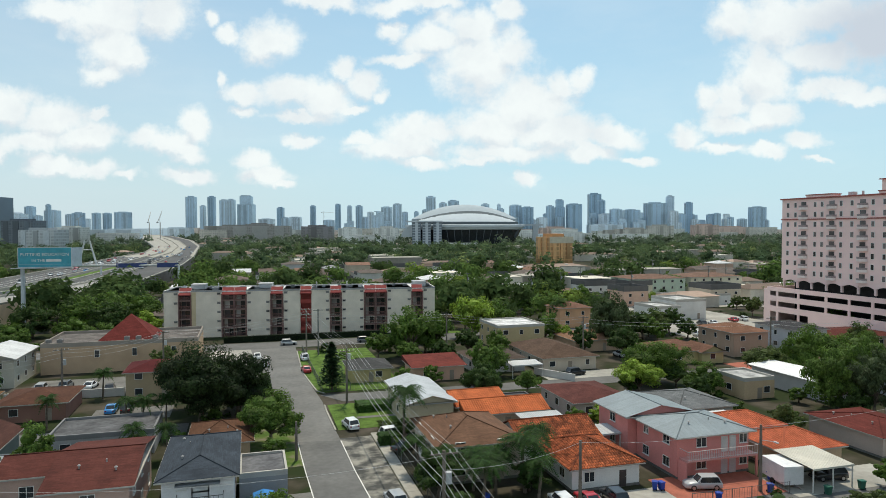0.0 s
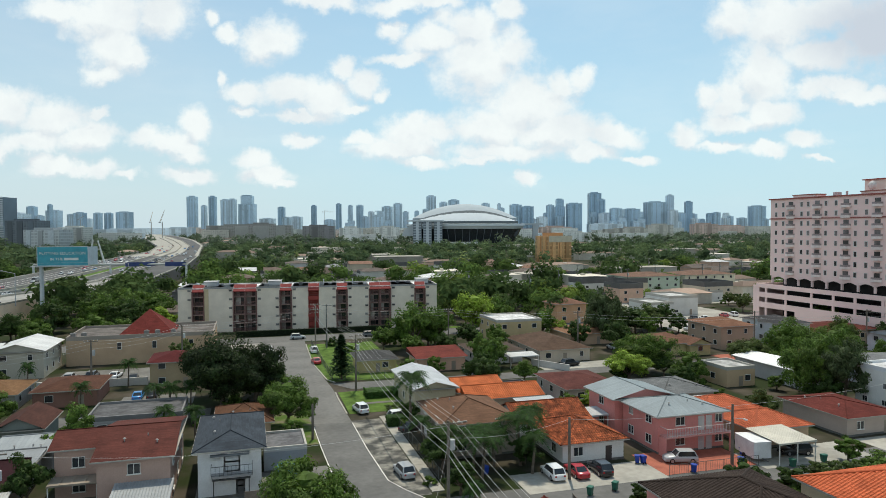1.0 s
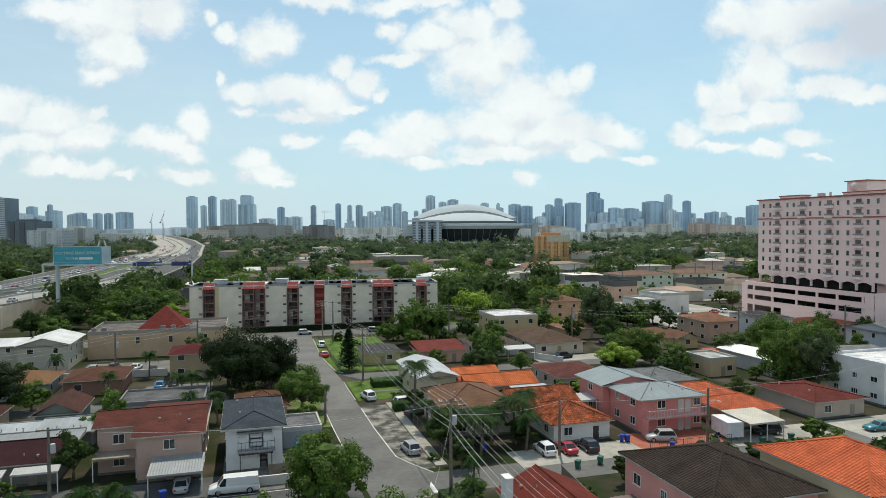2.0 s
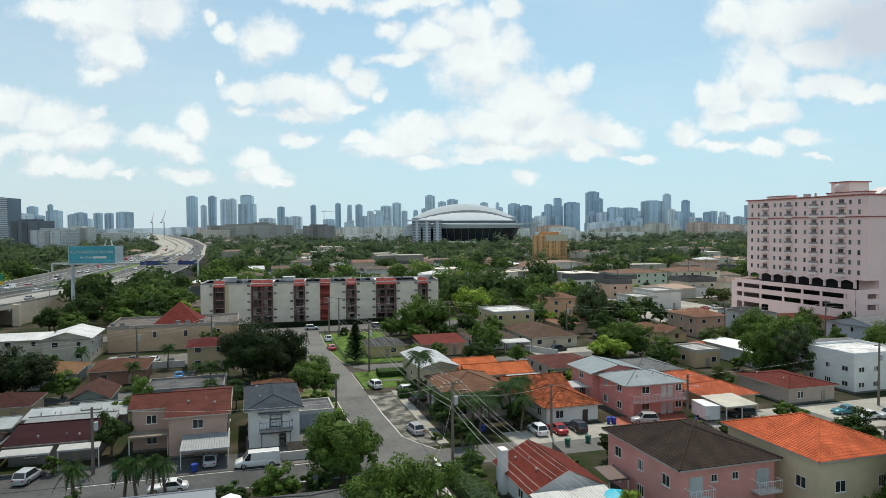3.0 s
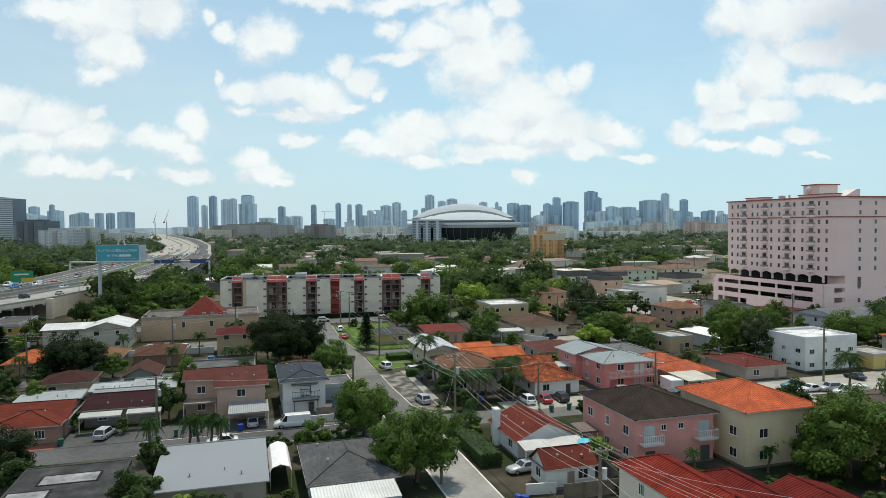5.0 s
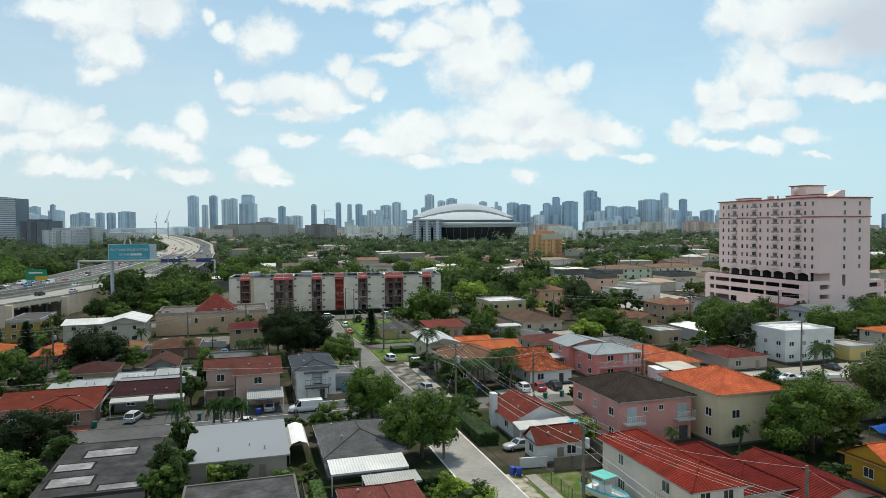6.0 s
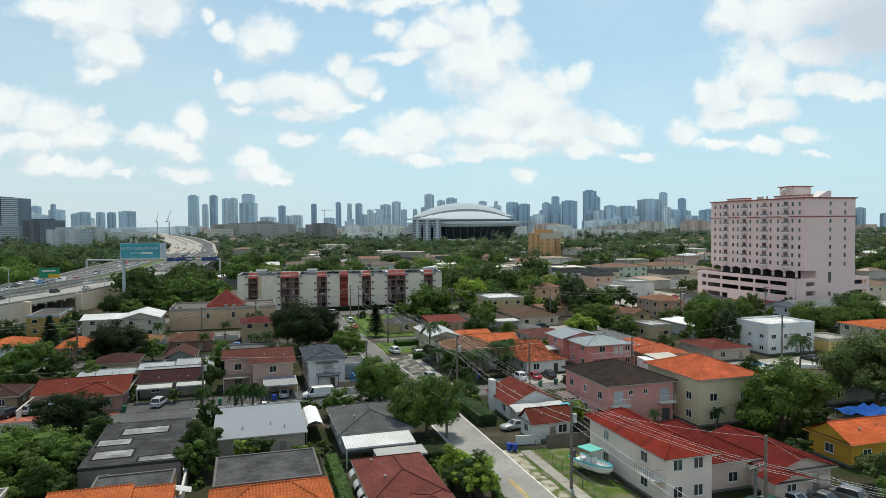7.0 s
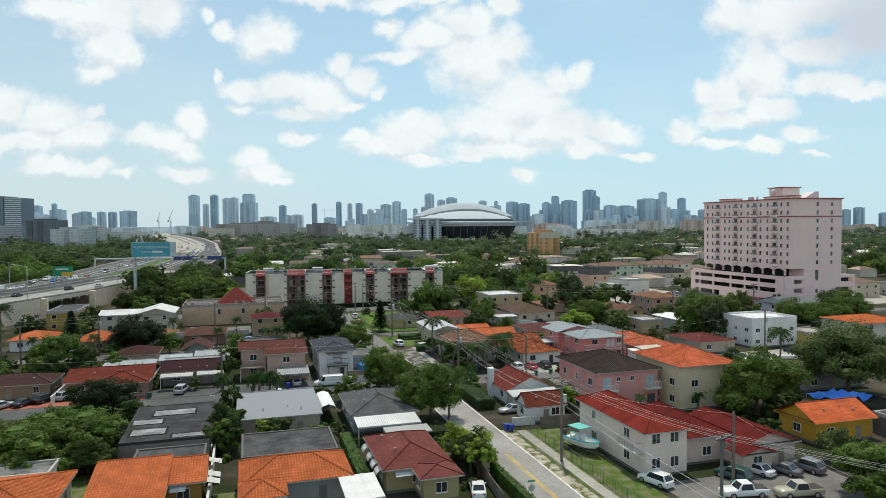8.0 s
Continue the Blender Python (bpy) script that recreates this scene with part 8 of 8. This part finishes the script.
# ---- houses and woods towards the city ----
FREE = [(-70, 60, 160, 197), (110, 200, 110, 200), (55, 100, 117, 175), (205, 265, 405, 505), (190, 430, 885, 1010)]


def on_highway(x, y, pad=6):
    for (a, b), (c, d), (e, f), (g_, h) in zip(HW_R, HW_R[1:], HW_L, HW_L[1:]):
        if b <= y <= d:
            s = (y - b) / (d - b)
            return e + (g_ - e) * s - pad < x < a + (c - a) * s + pad
    return False


def ahead(x, y):
    """Distance along and across the line of view."""
    dx, dy = x + 4, y + 24
    return dx * 0.282 + dy * 0.959, dx * 0.959 - dy * 0.282


random.seed(21)
roofs = ((0.24, 0.14, 0.1), (0.2, 0.13, 0.1), (0.16, 0.12, 0.1), (0.6, 0.6, 0.6), (0.3, 0.3, 0.31), (0.7, 0.7, 0.7), (0.28, 0.22, 0.17), (0.14, 0.115, 0.1))
walls = ((0.62, 0.6, 0.55), (0.55, 0.47, 0.36), (0.6, 0.4, 0.3), (0.5, 0.5, 0.5), (0.62, 0.56, 0.42))
TAKEN = []
for i in range(900):
    d = 215 + 700 * (i / 900) ** 0.9 + random.uniform(-12, 12)
    a = random.uniform(-0.66, 0.68) * d
    x, y = -4 + d * 0.282 + a * 0.959, -24 + d * 0.959 - a * 0.282
    x, y = round(x / 17) * 17 + random.uniform(-2, 2), round(y / 24) * 24 + random.uniform(-2, 2)
    if on_highway(x, y, 14) or any(p < x < q and r < y < s for p, q, r, s in FREE) or any(abs(x - p) < 14 and abs(y - q) < 15 for p, q in TAKEN) or len(TAKEN) > 112 or x < -100 or (d < 360 and random.random() < 0.55):
        continue
    TAKEN.append((x, y))
    w, dp = random.uniform(9, 15), random.uniform(9, 16)
    two = random.random() < 0.3
    house([(x - w / 2, x + w / 2, y - dp / 2, y + dp / 2, 5.6 if two else 3.0, random.choice(("hip", "hip", "gable", "flat")), 1.4 if not two else 1.6, "x")], random.choice(walls), SHINGLE, random.choice(roofs), "small distant house among the trees", "F" if d < 300 else "", far=True, storeys=2 if two else 1, group="distant houses")


CLEAR = []   # plan rectangles of far houses that trees leave open


def low_town(seed, count, d0, d1, west=-0.7):
    """Far small houses and halls that show among the tree tops, too many to count."""
    rnd = random.Random(seed)
    wall_m, roof_m = Mesh(), Mesh()
    for i in range(count):
        d = math.sqrt(rnd.uniform(d0 * d0, d1 * d1))
        a = rnd.uniform(west, 0.72) * d
        x, y = -4 + d * 0.282 + a * 0.959, -24 + d * 0.959 - a * 0.282
        if on_highway(x, y, 16) or any(p < x < q and r < y < s for p, q, r, s in FREE) or any(abs(x - p) < 15 and abs(y - q) < 15 for p, q in TAKEN):
            continue
        if x < -95 - 0.02 * y:
            continue
        w, dp, h = rnd.uniform(5, 9), rnd.uniform(4, 8), rnd.choice((3.4, 3.8, 4.2, 5.8, 6.2))
        if rnd.random() < 0.18:
            w, h = w * 2.2, h + 1.5
        if d < 700 and rnd.random() < 0.7:
            CLEAR.append((x - w - 2, x + w + 2, y - dp - 13, y + dp + 3))
        wall_m.box(x - w, y - dp, 0, x + w, y + dp, h)
        if rnd.random() < 0.5:
            k = min(w, dp) * 0.9
            a_, b_, c_, d_ = (x - w - 0.4, y - dp - 0.4, h), (x + w + 0.4, y - dp - 0.4, h), (x + w + 0.4, y + dp + 0.4, h), (x - w - 0.4, y + dp + 0.4, h)
            r0, r1 = (x - w + k, y, h + 1.5), (x + w - k, y, h + 1.5)
            for q in ([a_, b_, r1, r0], [c_, d_, r0, r1], [d_, a_, r0], [b_, c_, r1]):
                roof_m.face(q)
        else:
            wall_m.box(x - w - 0.2, y - dp - 0.2, h, x + w + 0.2, y + dp + 0.2, h + 0.4)
            wall_m.box(x - w * 0.3, y - 1, h + 0.4, x - w * 0.1, y + 1, h + 1.3)
    return wall_m, roof_m


TOWN_WALL = material("far_plaster", (0.52, 0.48, 0.41), rough=0.9, spread=0.2, scale=0.05, fine=0.6, bump=0.0, spec=0.2, island=0.45)
TOWN_ROOF = material("far_roofing", (0.26, 0.19, 0.15), rough=0.9, spread=0.2, scale=0.05, fine=0.6, bump=0.0, spec=0.2, island=0.6)
for seed, count, d0, d1, west in ((43, 46, 235, 420, 0.08), (41, 190, 330, 900, -0.7), (42, 340, 900, 1900, -0.7)):
    wm_, rm_ = low_town(seed, count, d0, d1, west)
    piece("town_walls", wm_, TOWN_WALL, "pale plastered walls of small far houses among trees", "houses", kind="stuff")
    piece("town_roofs", rm_, TOWN_ROOF, "brown and grey hip roofs of small far houses", "roofs", kind="stuff")


def far_crown(m, x, y, w, h, rnd, cards, sides, lumps):
    """An uneven tree head: faceted inner lumps under many loose leaf clusters."""
    for k in range(lumps):
        c = Vector((x + rnd.uniform(-0.28, 0.28) * w, y + rnd.uniform(-0.28, 0.28) * w, h * rnd.uniform(0.42, 0.62)))
        r = w * rnd.uniform(0.24, 0.36)
        i0 = len(m.v)
        for q, e in enumerate((-0.6, 0.35)):
            for j in range(sides):
                t = 2 * math.pi * (j + 0.5 * q) / sides
                s = r * rnd.uniform(0.35, 0.62)
                m.v.append((c.x + s * math.cos(t) * math.cos(e), c.y + s * math.sin(t) * math.cos(e), c.z + s * math.sin(e)))
        m.v.append((c.x, c.y, c.z + r * rnd.uniform(0.4, 0.6)))
        for j in range(sides):
            k2 = (j + 1) % sides
            m.f += [(i0 + j, i0 + k2, i0 + sides + k2, i0 + sides + j), (i0 + sides + j, i0 + sides + k2, i0 + 2 * sides)]
            m.uv += [None, None]
        for j in range(cards):
            d = Vector((rnd.gauss(0, 1), rnd.gauss(0, 1), rnd.gauss(0.35, 0.9))).normalized()
            leaf_card(m, c + d * r * rnd.uniform(0.7, 1.2), d, w * rnd.uniform(0.055, 0.09) * (1.5 if cards < 20 else 1.0), rnd)


def woods(d0, d1, count, size, cards, sides, lumps, tone, seed, label):
    rnd = random.Random(seed)
    m = Mesh()
    made = 0
    while made < count:
        d = math.sqrt(rnd.uniform(d0 * d0, d1 * d1))
        a = rnd.uniform(-0.72, 0.74) * d
        x, y = -4 + d * 0.282 + a * 0.959, -24 + d * 0.959 - a * 0.282
        made += 1
        if on_highway(x, y, 7) or any(p < x < q and r < y < s for p, q, r, s in FREE) or any(abs(x - p) < 9.5 and -15 < y - q < 10 for p, q in TAKEN) or any(p < x < q and r < y < s for p, q, r, s in CLEAR) or y < 176 or (178 < x < 290 and 120 < y < 200):
            continue
        if noise.noise(Vector((x * 0.012, y * 0.012, seed))) < -0.3 and rnd.random() < 0.75:
            continue
        w = size * rnd.choice((0.55, 0.7, 0.85, 1.0, 1.2, 1.5)) * rnd.uniform(0.9, 1.1)
        far_crown(m, x, y, w, w * rnd.uniform(0.75, 1.05), rnd, cards, sides, lumps)
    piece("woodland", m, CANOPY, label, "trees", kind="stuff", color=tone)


woods(200, 420, 620, 9.2, 88, 6, 3, (0.12, 0.19, 0.05), 1, "green trees among the houses of the middle distance")
woods(200, 420, 560, 9.8, 88, 6, 3, (0.078, 0.122, 0.042), 2, "dark green trees among the houses of the middle distance")
woods(210, 420, 150, 7.0, 88, 6, 3, (0.22, 0.3, 0.065), 3, "bright green trees among the houses of the middle distance")
# haze goes into the belts' tones: paler and bluer further out
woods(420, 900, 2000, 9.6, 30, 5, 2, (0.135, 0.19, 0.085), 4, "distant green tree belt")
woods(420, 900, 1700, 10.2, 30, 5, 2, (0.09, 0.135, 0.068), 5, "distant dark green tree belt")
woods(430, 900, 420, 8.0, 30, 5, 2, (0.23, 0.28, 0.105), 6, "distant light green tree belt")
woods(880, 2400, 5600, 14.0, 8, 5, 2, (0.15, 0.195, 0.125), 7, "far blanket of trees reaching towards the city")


# ---- city skyline ----
TOWER_NO = [0]


def tower(x, y, w, h, color, d=None, crown=0, label="", turn=-0.28):
    """A far high-rise: shaft with floors, a plinth and a roof block."""
    TOWER_NO[0] += 1
    d = d or w * 0.8
    t = thing("skyscraper", x, y, 0, turn, label or "blue-grey high-rise on the skyline, haze put into its colour", "skyscraper", "skyline towers", color=color)
    m = Mesh()

    def shaft(x0, x1, y0, y1, z0, z1):
        for p, q in (((x0, y0), (x1, y0)), ((x1, y0), (x1, y1)), ((x1, y1), (x0, y1)), ((x0, y1), (x0, y0))):
            ln = math.hypot(q[0] - p[0], q[1] - p[1])
            m.face([(*p, z0), (*q, z0), (*q, z1), (*p, z1)], [(0, z0), (ln, z0), (ln, z1), (0, z1)])
        m.face([(x0, y0, z1), (x1, y0, z1), (x1, y1, z1), (x0, y1, z1)])

    if crown == 2:
        shaft(-w / 2, -w * 0.12, -d / 2, d / 2, 0, h * 0.87), shaft(-w * 0.12, w / 2, -d / 2, d / 2, 0, h)
    elif crown == 3:
        shaft(-w / 2, w / 2, -d / 2, d / 2, 0, h * 0.8), shaft(-w * 0.36, w * 0.36, -d * 0.36, d * 0.36, h * 0.8, h)
    else:
        shaft(-w / 2, w / 2, -d / 2, d / 2, 0, h)
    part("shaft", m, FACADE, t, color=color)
    if label.startswith("pale"):
        return
    r = Mesh().box(-w * 0.3, -d * 0.3, h, w * 0.25, d * 0.3, h + max(2.5, h * 0.025))
    part("roof_block", r, STUCCO, t, color=tuple(c * 0.9 for c in color))
    rnd = random.Random(TOWER_NO[0] * 7)
    f, g_ = Mesh(), Mesh()
    top = h * (0.78 if crown else 0.97)
    k = -w / 2 + w * rnd.uniform(0.02, 0.15)
    while k < w / 2 - w * 0.1:
        q = w * rnd.uniform(0.08, 0.2)
        (f if rnd.random() < 0.55 else g_).box(k, -d / 2 - 0.7, 4, min(k + q, w / 2), -d / 2 - 0.05, top)
        k += q + w * rnd.uniform(0.06, 0.22)
    side = rnd.random() < 0.5
    for v in (-0.3, 0.1):
        (f if side else g_).box(-w / 2 - 0.7, d * v, 4, -w / 2 - 0.05, d * (v + 0.2), top)
    for m_, nm, k in ((f, "balcony_column", 1.35), (g_, "glass_strip", 0.62)):
        if m_.v:
            tagged(part(nm, m_, FACADE if k < 1 else STUCCO, t, color=tuple(min(1, c * k) for c in color)), kind="stuff")


# distance haze is put into these pale blue-grey base colours
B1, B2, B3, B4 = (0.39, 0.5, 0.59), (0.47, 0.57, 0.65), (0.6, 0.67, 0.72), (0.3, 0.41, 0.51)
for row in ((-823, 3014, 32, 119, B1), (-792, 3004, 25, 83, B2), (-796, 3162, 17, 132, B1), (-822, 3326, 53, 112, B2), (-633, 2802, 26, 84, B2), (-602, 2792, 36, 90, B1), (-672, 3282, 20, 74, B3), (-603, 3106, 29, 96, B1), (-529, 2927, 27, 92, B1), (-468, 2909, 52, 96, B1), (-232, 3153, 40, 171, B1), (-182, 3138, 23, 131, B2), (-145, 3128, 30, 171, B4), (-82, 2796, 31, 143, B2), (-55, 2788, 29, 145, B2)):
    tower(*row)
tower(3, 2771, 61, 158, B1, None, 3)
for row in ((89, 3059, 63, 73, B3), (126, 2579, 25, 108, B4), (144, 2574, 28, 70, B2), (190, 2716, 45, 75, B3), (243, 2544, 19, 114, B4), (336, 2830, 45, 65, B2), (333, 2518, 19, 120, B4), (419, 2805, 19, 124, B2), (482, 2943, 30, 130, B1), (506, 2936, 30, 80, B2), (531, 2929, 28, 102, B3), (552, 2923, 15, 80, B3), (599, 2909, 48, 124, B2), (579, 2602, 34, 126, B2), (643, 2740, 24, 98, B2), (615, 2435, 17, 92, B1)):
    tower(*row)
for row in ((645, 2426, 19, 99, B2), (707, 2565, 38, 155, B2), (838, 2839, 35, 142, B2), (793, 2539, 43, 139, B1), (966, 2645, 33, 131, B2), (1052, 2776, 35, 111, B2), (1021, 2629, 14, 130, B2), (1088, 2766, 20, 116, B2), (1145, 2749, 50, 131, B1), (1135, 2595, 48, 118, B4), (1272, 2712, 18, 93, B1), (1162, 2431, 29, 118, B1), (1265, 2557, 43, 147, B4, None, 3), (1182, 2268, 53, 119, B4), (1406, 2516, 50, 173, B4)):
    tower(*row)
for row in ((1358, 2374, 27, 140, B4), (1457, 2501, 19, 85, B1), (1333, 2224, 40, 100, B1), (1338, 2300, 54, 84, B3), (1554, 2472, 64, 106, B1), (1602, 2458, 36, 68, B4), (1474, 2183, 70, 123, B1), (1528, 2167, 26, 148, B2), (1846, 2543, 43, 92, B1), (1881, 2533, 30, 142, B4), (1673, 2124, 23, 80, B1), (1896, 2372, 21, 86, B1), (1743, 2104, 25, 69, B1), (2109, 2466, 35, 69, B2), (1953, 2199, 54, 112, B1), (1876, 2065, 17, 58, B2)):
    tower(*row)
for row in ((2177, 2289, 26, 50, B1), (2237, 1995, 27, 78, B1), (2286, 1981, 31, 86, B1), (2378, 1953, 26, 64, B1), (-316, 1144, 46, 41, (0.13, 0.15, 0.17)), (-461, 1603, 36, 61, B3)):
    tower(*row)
ot = thing("office_tower", -401, 1281, 0, -0.28, "banded white and dark glass office tower on the skyline", "skyscraper", "skyline towers", color=(0.3, 0.34, 0.38))
part("shaft", Mesh().box(-24, -20, 0, -6, 20, 84).box(-6, -18, 0, 24, 18, 81), FACADE, ot, "dark glass", color=(0.13, 0.16, 0.19))
for z in range(22):
    part("floor_band", Mesh().box(-5, -19, 6 + 3.5 * z, 23.5, -18.05, 7.9 + 3.5 * z), STUCCO, ot, color=(0.62, 0.64, 0.66))
part("podium", Mesh().box(-40, -34, 0, 34, -20.5, 34), FACADE, ot, "dark glass podium", color=(0.2, 0.23, 0.26))
for z in range(8):
    part("floor_band", Mesh().box(-40, -35, 5 + 3.7 * z, 34, -34.05, 6.7 + 3.7 * z), STUCCO, ot, color=(0.5, 0.52, 0.54))
random.seed(8)
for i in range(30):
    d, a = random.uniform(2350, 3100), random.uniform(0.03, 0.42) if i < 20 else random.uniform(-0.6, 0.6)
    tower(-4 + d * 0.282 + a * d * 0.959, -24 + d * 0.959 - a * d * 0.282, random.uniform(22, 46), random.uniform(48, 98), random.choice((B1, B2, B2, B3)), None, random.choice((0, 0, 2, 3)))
C1, C2, C3 = (0.5, 0.47, 0.42), (0.6, 0.6, 0.57), (0.55, 0.42, 0.36)
for x, y, w, h, c, d in ((8, 1518, 185, 35, (0.3, 0.29, 0.27), 20), (33, 1545, 60, 39, (0.27, 0.26, 0.25), 20), (143, 1374, 63, 33, (0.22, 0.21, 0.21), 24), (191, 1256, 42, 29, C2, 24), (258, 1236, 42, 30, C2, 24), (523, 1002, 56, 20, C2, 18), (672, 1376, 70, 30, C3, 24), (898, 1309, 57, 34, C1, 20), (1060, 1366, 58, 36, C3, 30), (205, 1148, 98, 15, C2, 20), (1242, 2147, 122, 42, B3, 40), (-184, 2044, 81, 31, B3, 30), (381, 1878, 129, 29, C2, 30)):
    tower(x, y, w, h, c, d, 0, "wide distant apartment block above the trees")
for x, y, w, h, c, d in ((1394, 1685, 136, 32, C3, 30), (-217, 865, 40, 27, (0.42, 0.44, 0.45), 30), (-272, 1236, 42, 31, C2, 30), (-340, 2403, 318, 28, B3, 40), (846, 1325, 64, 27, C1, 30), (560, 1700, 160, 24, C2, 30), (760, 1900, 200, 26, C3, 30), (1100, 1750, 160, 24, C1, 30), (90, 2100, 200, 26, C2, 30)):
    tower(x, y, w, h, c, d, 0, "wide distant apartment block above the trees")
random.seed(31)
for i in range(46):
    d, a = random.uniform(1250, 2200), random.uniform(-0.5, 0.66)
    x, y = -4 + d * 0.282 + a * d * 0.959, -24 + d * 0.959 - a * d * 0.282
    if on_highway(x, y, 40) or (150 < x < 480 and 700 < y < 1200):
        continue
    tower(x, y, random.uniform(24, 80), random.uniform(10, 18) * (1 + d / 2600), random.choice((C1, C2, C3, B3, (0.62, 0.52, 0.46), (0.66, 0.63, 0.58))), 20, 0, "pale mid-rise block above the trees")
tower(238, 486, 19, 21, (0.56, 0.32, 0.15), 26, 0, "orange and cream mid-rise apartment building", 0.0)
part("cream_band", Mesh().box(-9.9, -13.8, 16.2, 9.9, -13.2, 21.2), STUCCO, bpy.data.objects["skyscraper" + ("." + str(TOWER_NO[0] - 1).zfill(3))], color=(0.6, 0.53, 0.4))


# ---- the stadium ----
def stadium():
    t = thing("stadium", 322, 965, 0, radians(-16), "large stadium with white curved retractable roof panels and dark glass", "stadium")
    t.scale = (1.1, 1.0, 1.0)

    def dome(name, rx, ry, cy, base, rise, color, lean=0.0, n=36, k=9):
        """A shallow lens-shaped roof panel, cut off at its rim."""
        m = Mesh()
        P = []
        for j in range(k + 1):
            v = j / k
            P.append([(lean * (1 - v) + rx * v * math.cos(2 * math.pi * i / n), cy + ry * v * math.sin(2 * math.pi * i / n), base + rise * (1 - v ** 2)) for i in range(n)])
        for j in range(k):
            for i in range(n):
                q = (i + 1) % n
                m.face([P[j][i], P[j + 1][i], P[j + 1][q], P[j][q]])
        for i in range(n):
            q = (i + 1) % n
            a, b = P[k][i], P[k][q]
            m.face([(a[0], a[1], a[2] - 3), (b[0], b[1], b[2] - 3), b, a])
        part(name, m, SMOOTH, t, color=color, smooth=True)

    dome("roof_panel", 74, 50, 24, 43, 22, (0.4, 0.45, 0.48))
    # thin dark shells draw the shade lines between the roof panels
    dome("roof_gap", 73, 50, 3, 38, 17.6, (0.1, 0.12, 0.13), 6)
    dome("roof_panel", 72, 51, 1, 38, 16.4, (0.5, 0.55, 0.58), 6)
    dome("roof_shadow_gap", 73, 52, -2, 37.5, 1.5, (0.1, 0.12, 0.13))
    dome("roof_panel", 82, 58, -6, 33.5, 1.5, (0.64, 0.68, 0.7))
    n = 40
    dr = Mesh()
    for i in range(n):
        a, b = 2 * math.pi * i / n, 2 * math.pi * (i + 1) / n
        dr.face([(66 * math.cos(a), 46 * math.sin(a) - 4, 0), (66 * math.cos(b), 46 * math.sin(b) - 4, 0), (77 * math.cos(b), 54.5 * math.sin(b) - 5, 27), (77 * math.cos(a), 54.5 * math.sin(a) - 5, 27)])
    part("glass_drum", dr, GLASS, t, "dark glass wall")
    rim = Mesh()
    for i in range(n):
        a, b = 2 * math.pi * i / n, 2 * math.pi * (i + 1) / n
        rim.face([(78 * math.cos(a), 55.5 * math.sin(a) - 5, 26.5), (78 * math.cos(b), 55.5 * math.sin(b) - 5, 26.5), (82 * math.cos(b), 58 * math.sin(b) - 6, 32), (82 * math.cos(a), 58 * math.sin(a) - 6, 32)])
    part("rim", rim, SMOOTH, t, "pale rim", color=(0.66, 0.7, 0.72), smooth=True)
    part("skirt", Mesh().prism([(-86, 16), (-83, 24), (-70, 35), (-62, 35), (-62, 16)], -50, 20), SMOOTH, t, "white side skirt", color=(0.6, 0.64, 0.66))
    for x in (-70, -57, -43):
        tw = part("stair_tower", Mesh().box(x, -72, 0, x + 11, -60, 36), SMOOTH, t, color=(0.2, 0.23, 0.26))
        part("pier", Mesh().box(x + 4, -73, 0, x + 7.4, -72, 36.5), SMOOTH, tw, color=(0.6, 0.63, 0.66))
        for k in range(9):
            part("landing", Mesh().box(x + 0.5, -72.6, 3 + 3.7 * k, x + 4, -72, 4.4 + 3.7 * k).box(x + 7.4, -72.6, 3 + 3.7 * k, x + 10.5, -72, 4.4 + 3.7 * k), SMOOTH, tw, color=(0.5, 0.53, 0.56))
    for k in range(12):
        a = -2.3 + k * 0.13
        part("mullion", Mesh().tube((66.3 * math.cos(a), 46.3 * math.sin(a) - 4, 0), (77.3 * math.cos(a), 54.8 * math.sin(a) - 5, 27), 0.4, n=5), STEEL, t, color=(0.12, 0.14, 0.16))
    part("canopy_beam", Mesh().box(-78, -74, 37, -30, -58, 39), SMOOTH, t, color=(0.6, 0.63, 0.65))
    part("side_canopy", Mesh().box(78, 0, 32, 108, 8, 34.5).box(94, 1, 0, 101, 7, 32), SMOOTH, t, "pale side canopy on a pier", color=(0.5, 0.53, 0.55))


stadium()
piece("sports_hall", Mesh().box(-20, -10, 0, 20, 10, 9).box(-20, -10, 9, 20, -9, 10), SMOOTH, "low white hall before the stadium", "building", color=(0.62, 0.62, 0.6), at=(268, 815, 0), rz=-0.28)


def crane(x, y, h, turn, luff=0.0):
    t = thing("tower_crane", x, y, 0, turn, "slender construction crane on the skyline", "crane", color=(0.35, 0.3, 0.25))
    part("mast", Mesh().box(-0.7, -0.7, 0, 0.7, 0.7, h), STEEL, t, color=(0.4, 0.38, 0.35))
    reach = 40 if not luff else 26
    part("jib", Mesh().tube((-8, 0, h), (reach * math.cos(luff), 0, h + reach * math.sin(luff)), 0.6, 0.4, 5), STEEL, t, color=(0.45, 0.36, 0.25))
    part("counterweight", Mesh().box(-10, -1, h - 1.5, -6, 1, h + 1), STEEL, t, color=(0.3, 0.3, 0.3))
    part("boom_tie", Mesh().tube((-2, 0, h + 6), (reach * 0.7 * math.cos(luff), 0, h + reach * 0.7 * math.sin(luff)), 0.18, n=4).tube((-2, 0, h + 6), (-8, 0, h), 0.18, n=4).tube((0, 0, h), (-2, 0, h + 6), 0.3, n=4), STEEL, t, color=(0.4, 0.38, 0.35))


crane(300, 2700, 95, 0.0), crane(-215, 1700, 44, 1.3, 1.2), crane(-168, 1500, 42, 1.0, 1.3), crane(-560, 2600, 62, -0.2, 0.7)
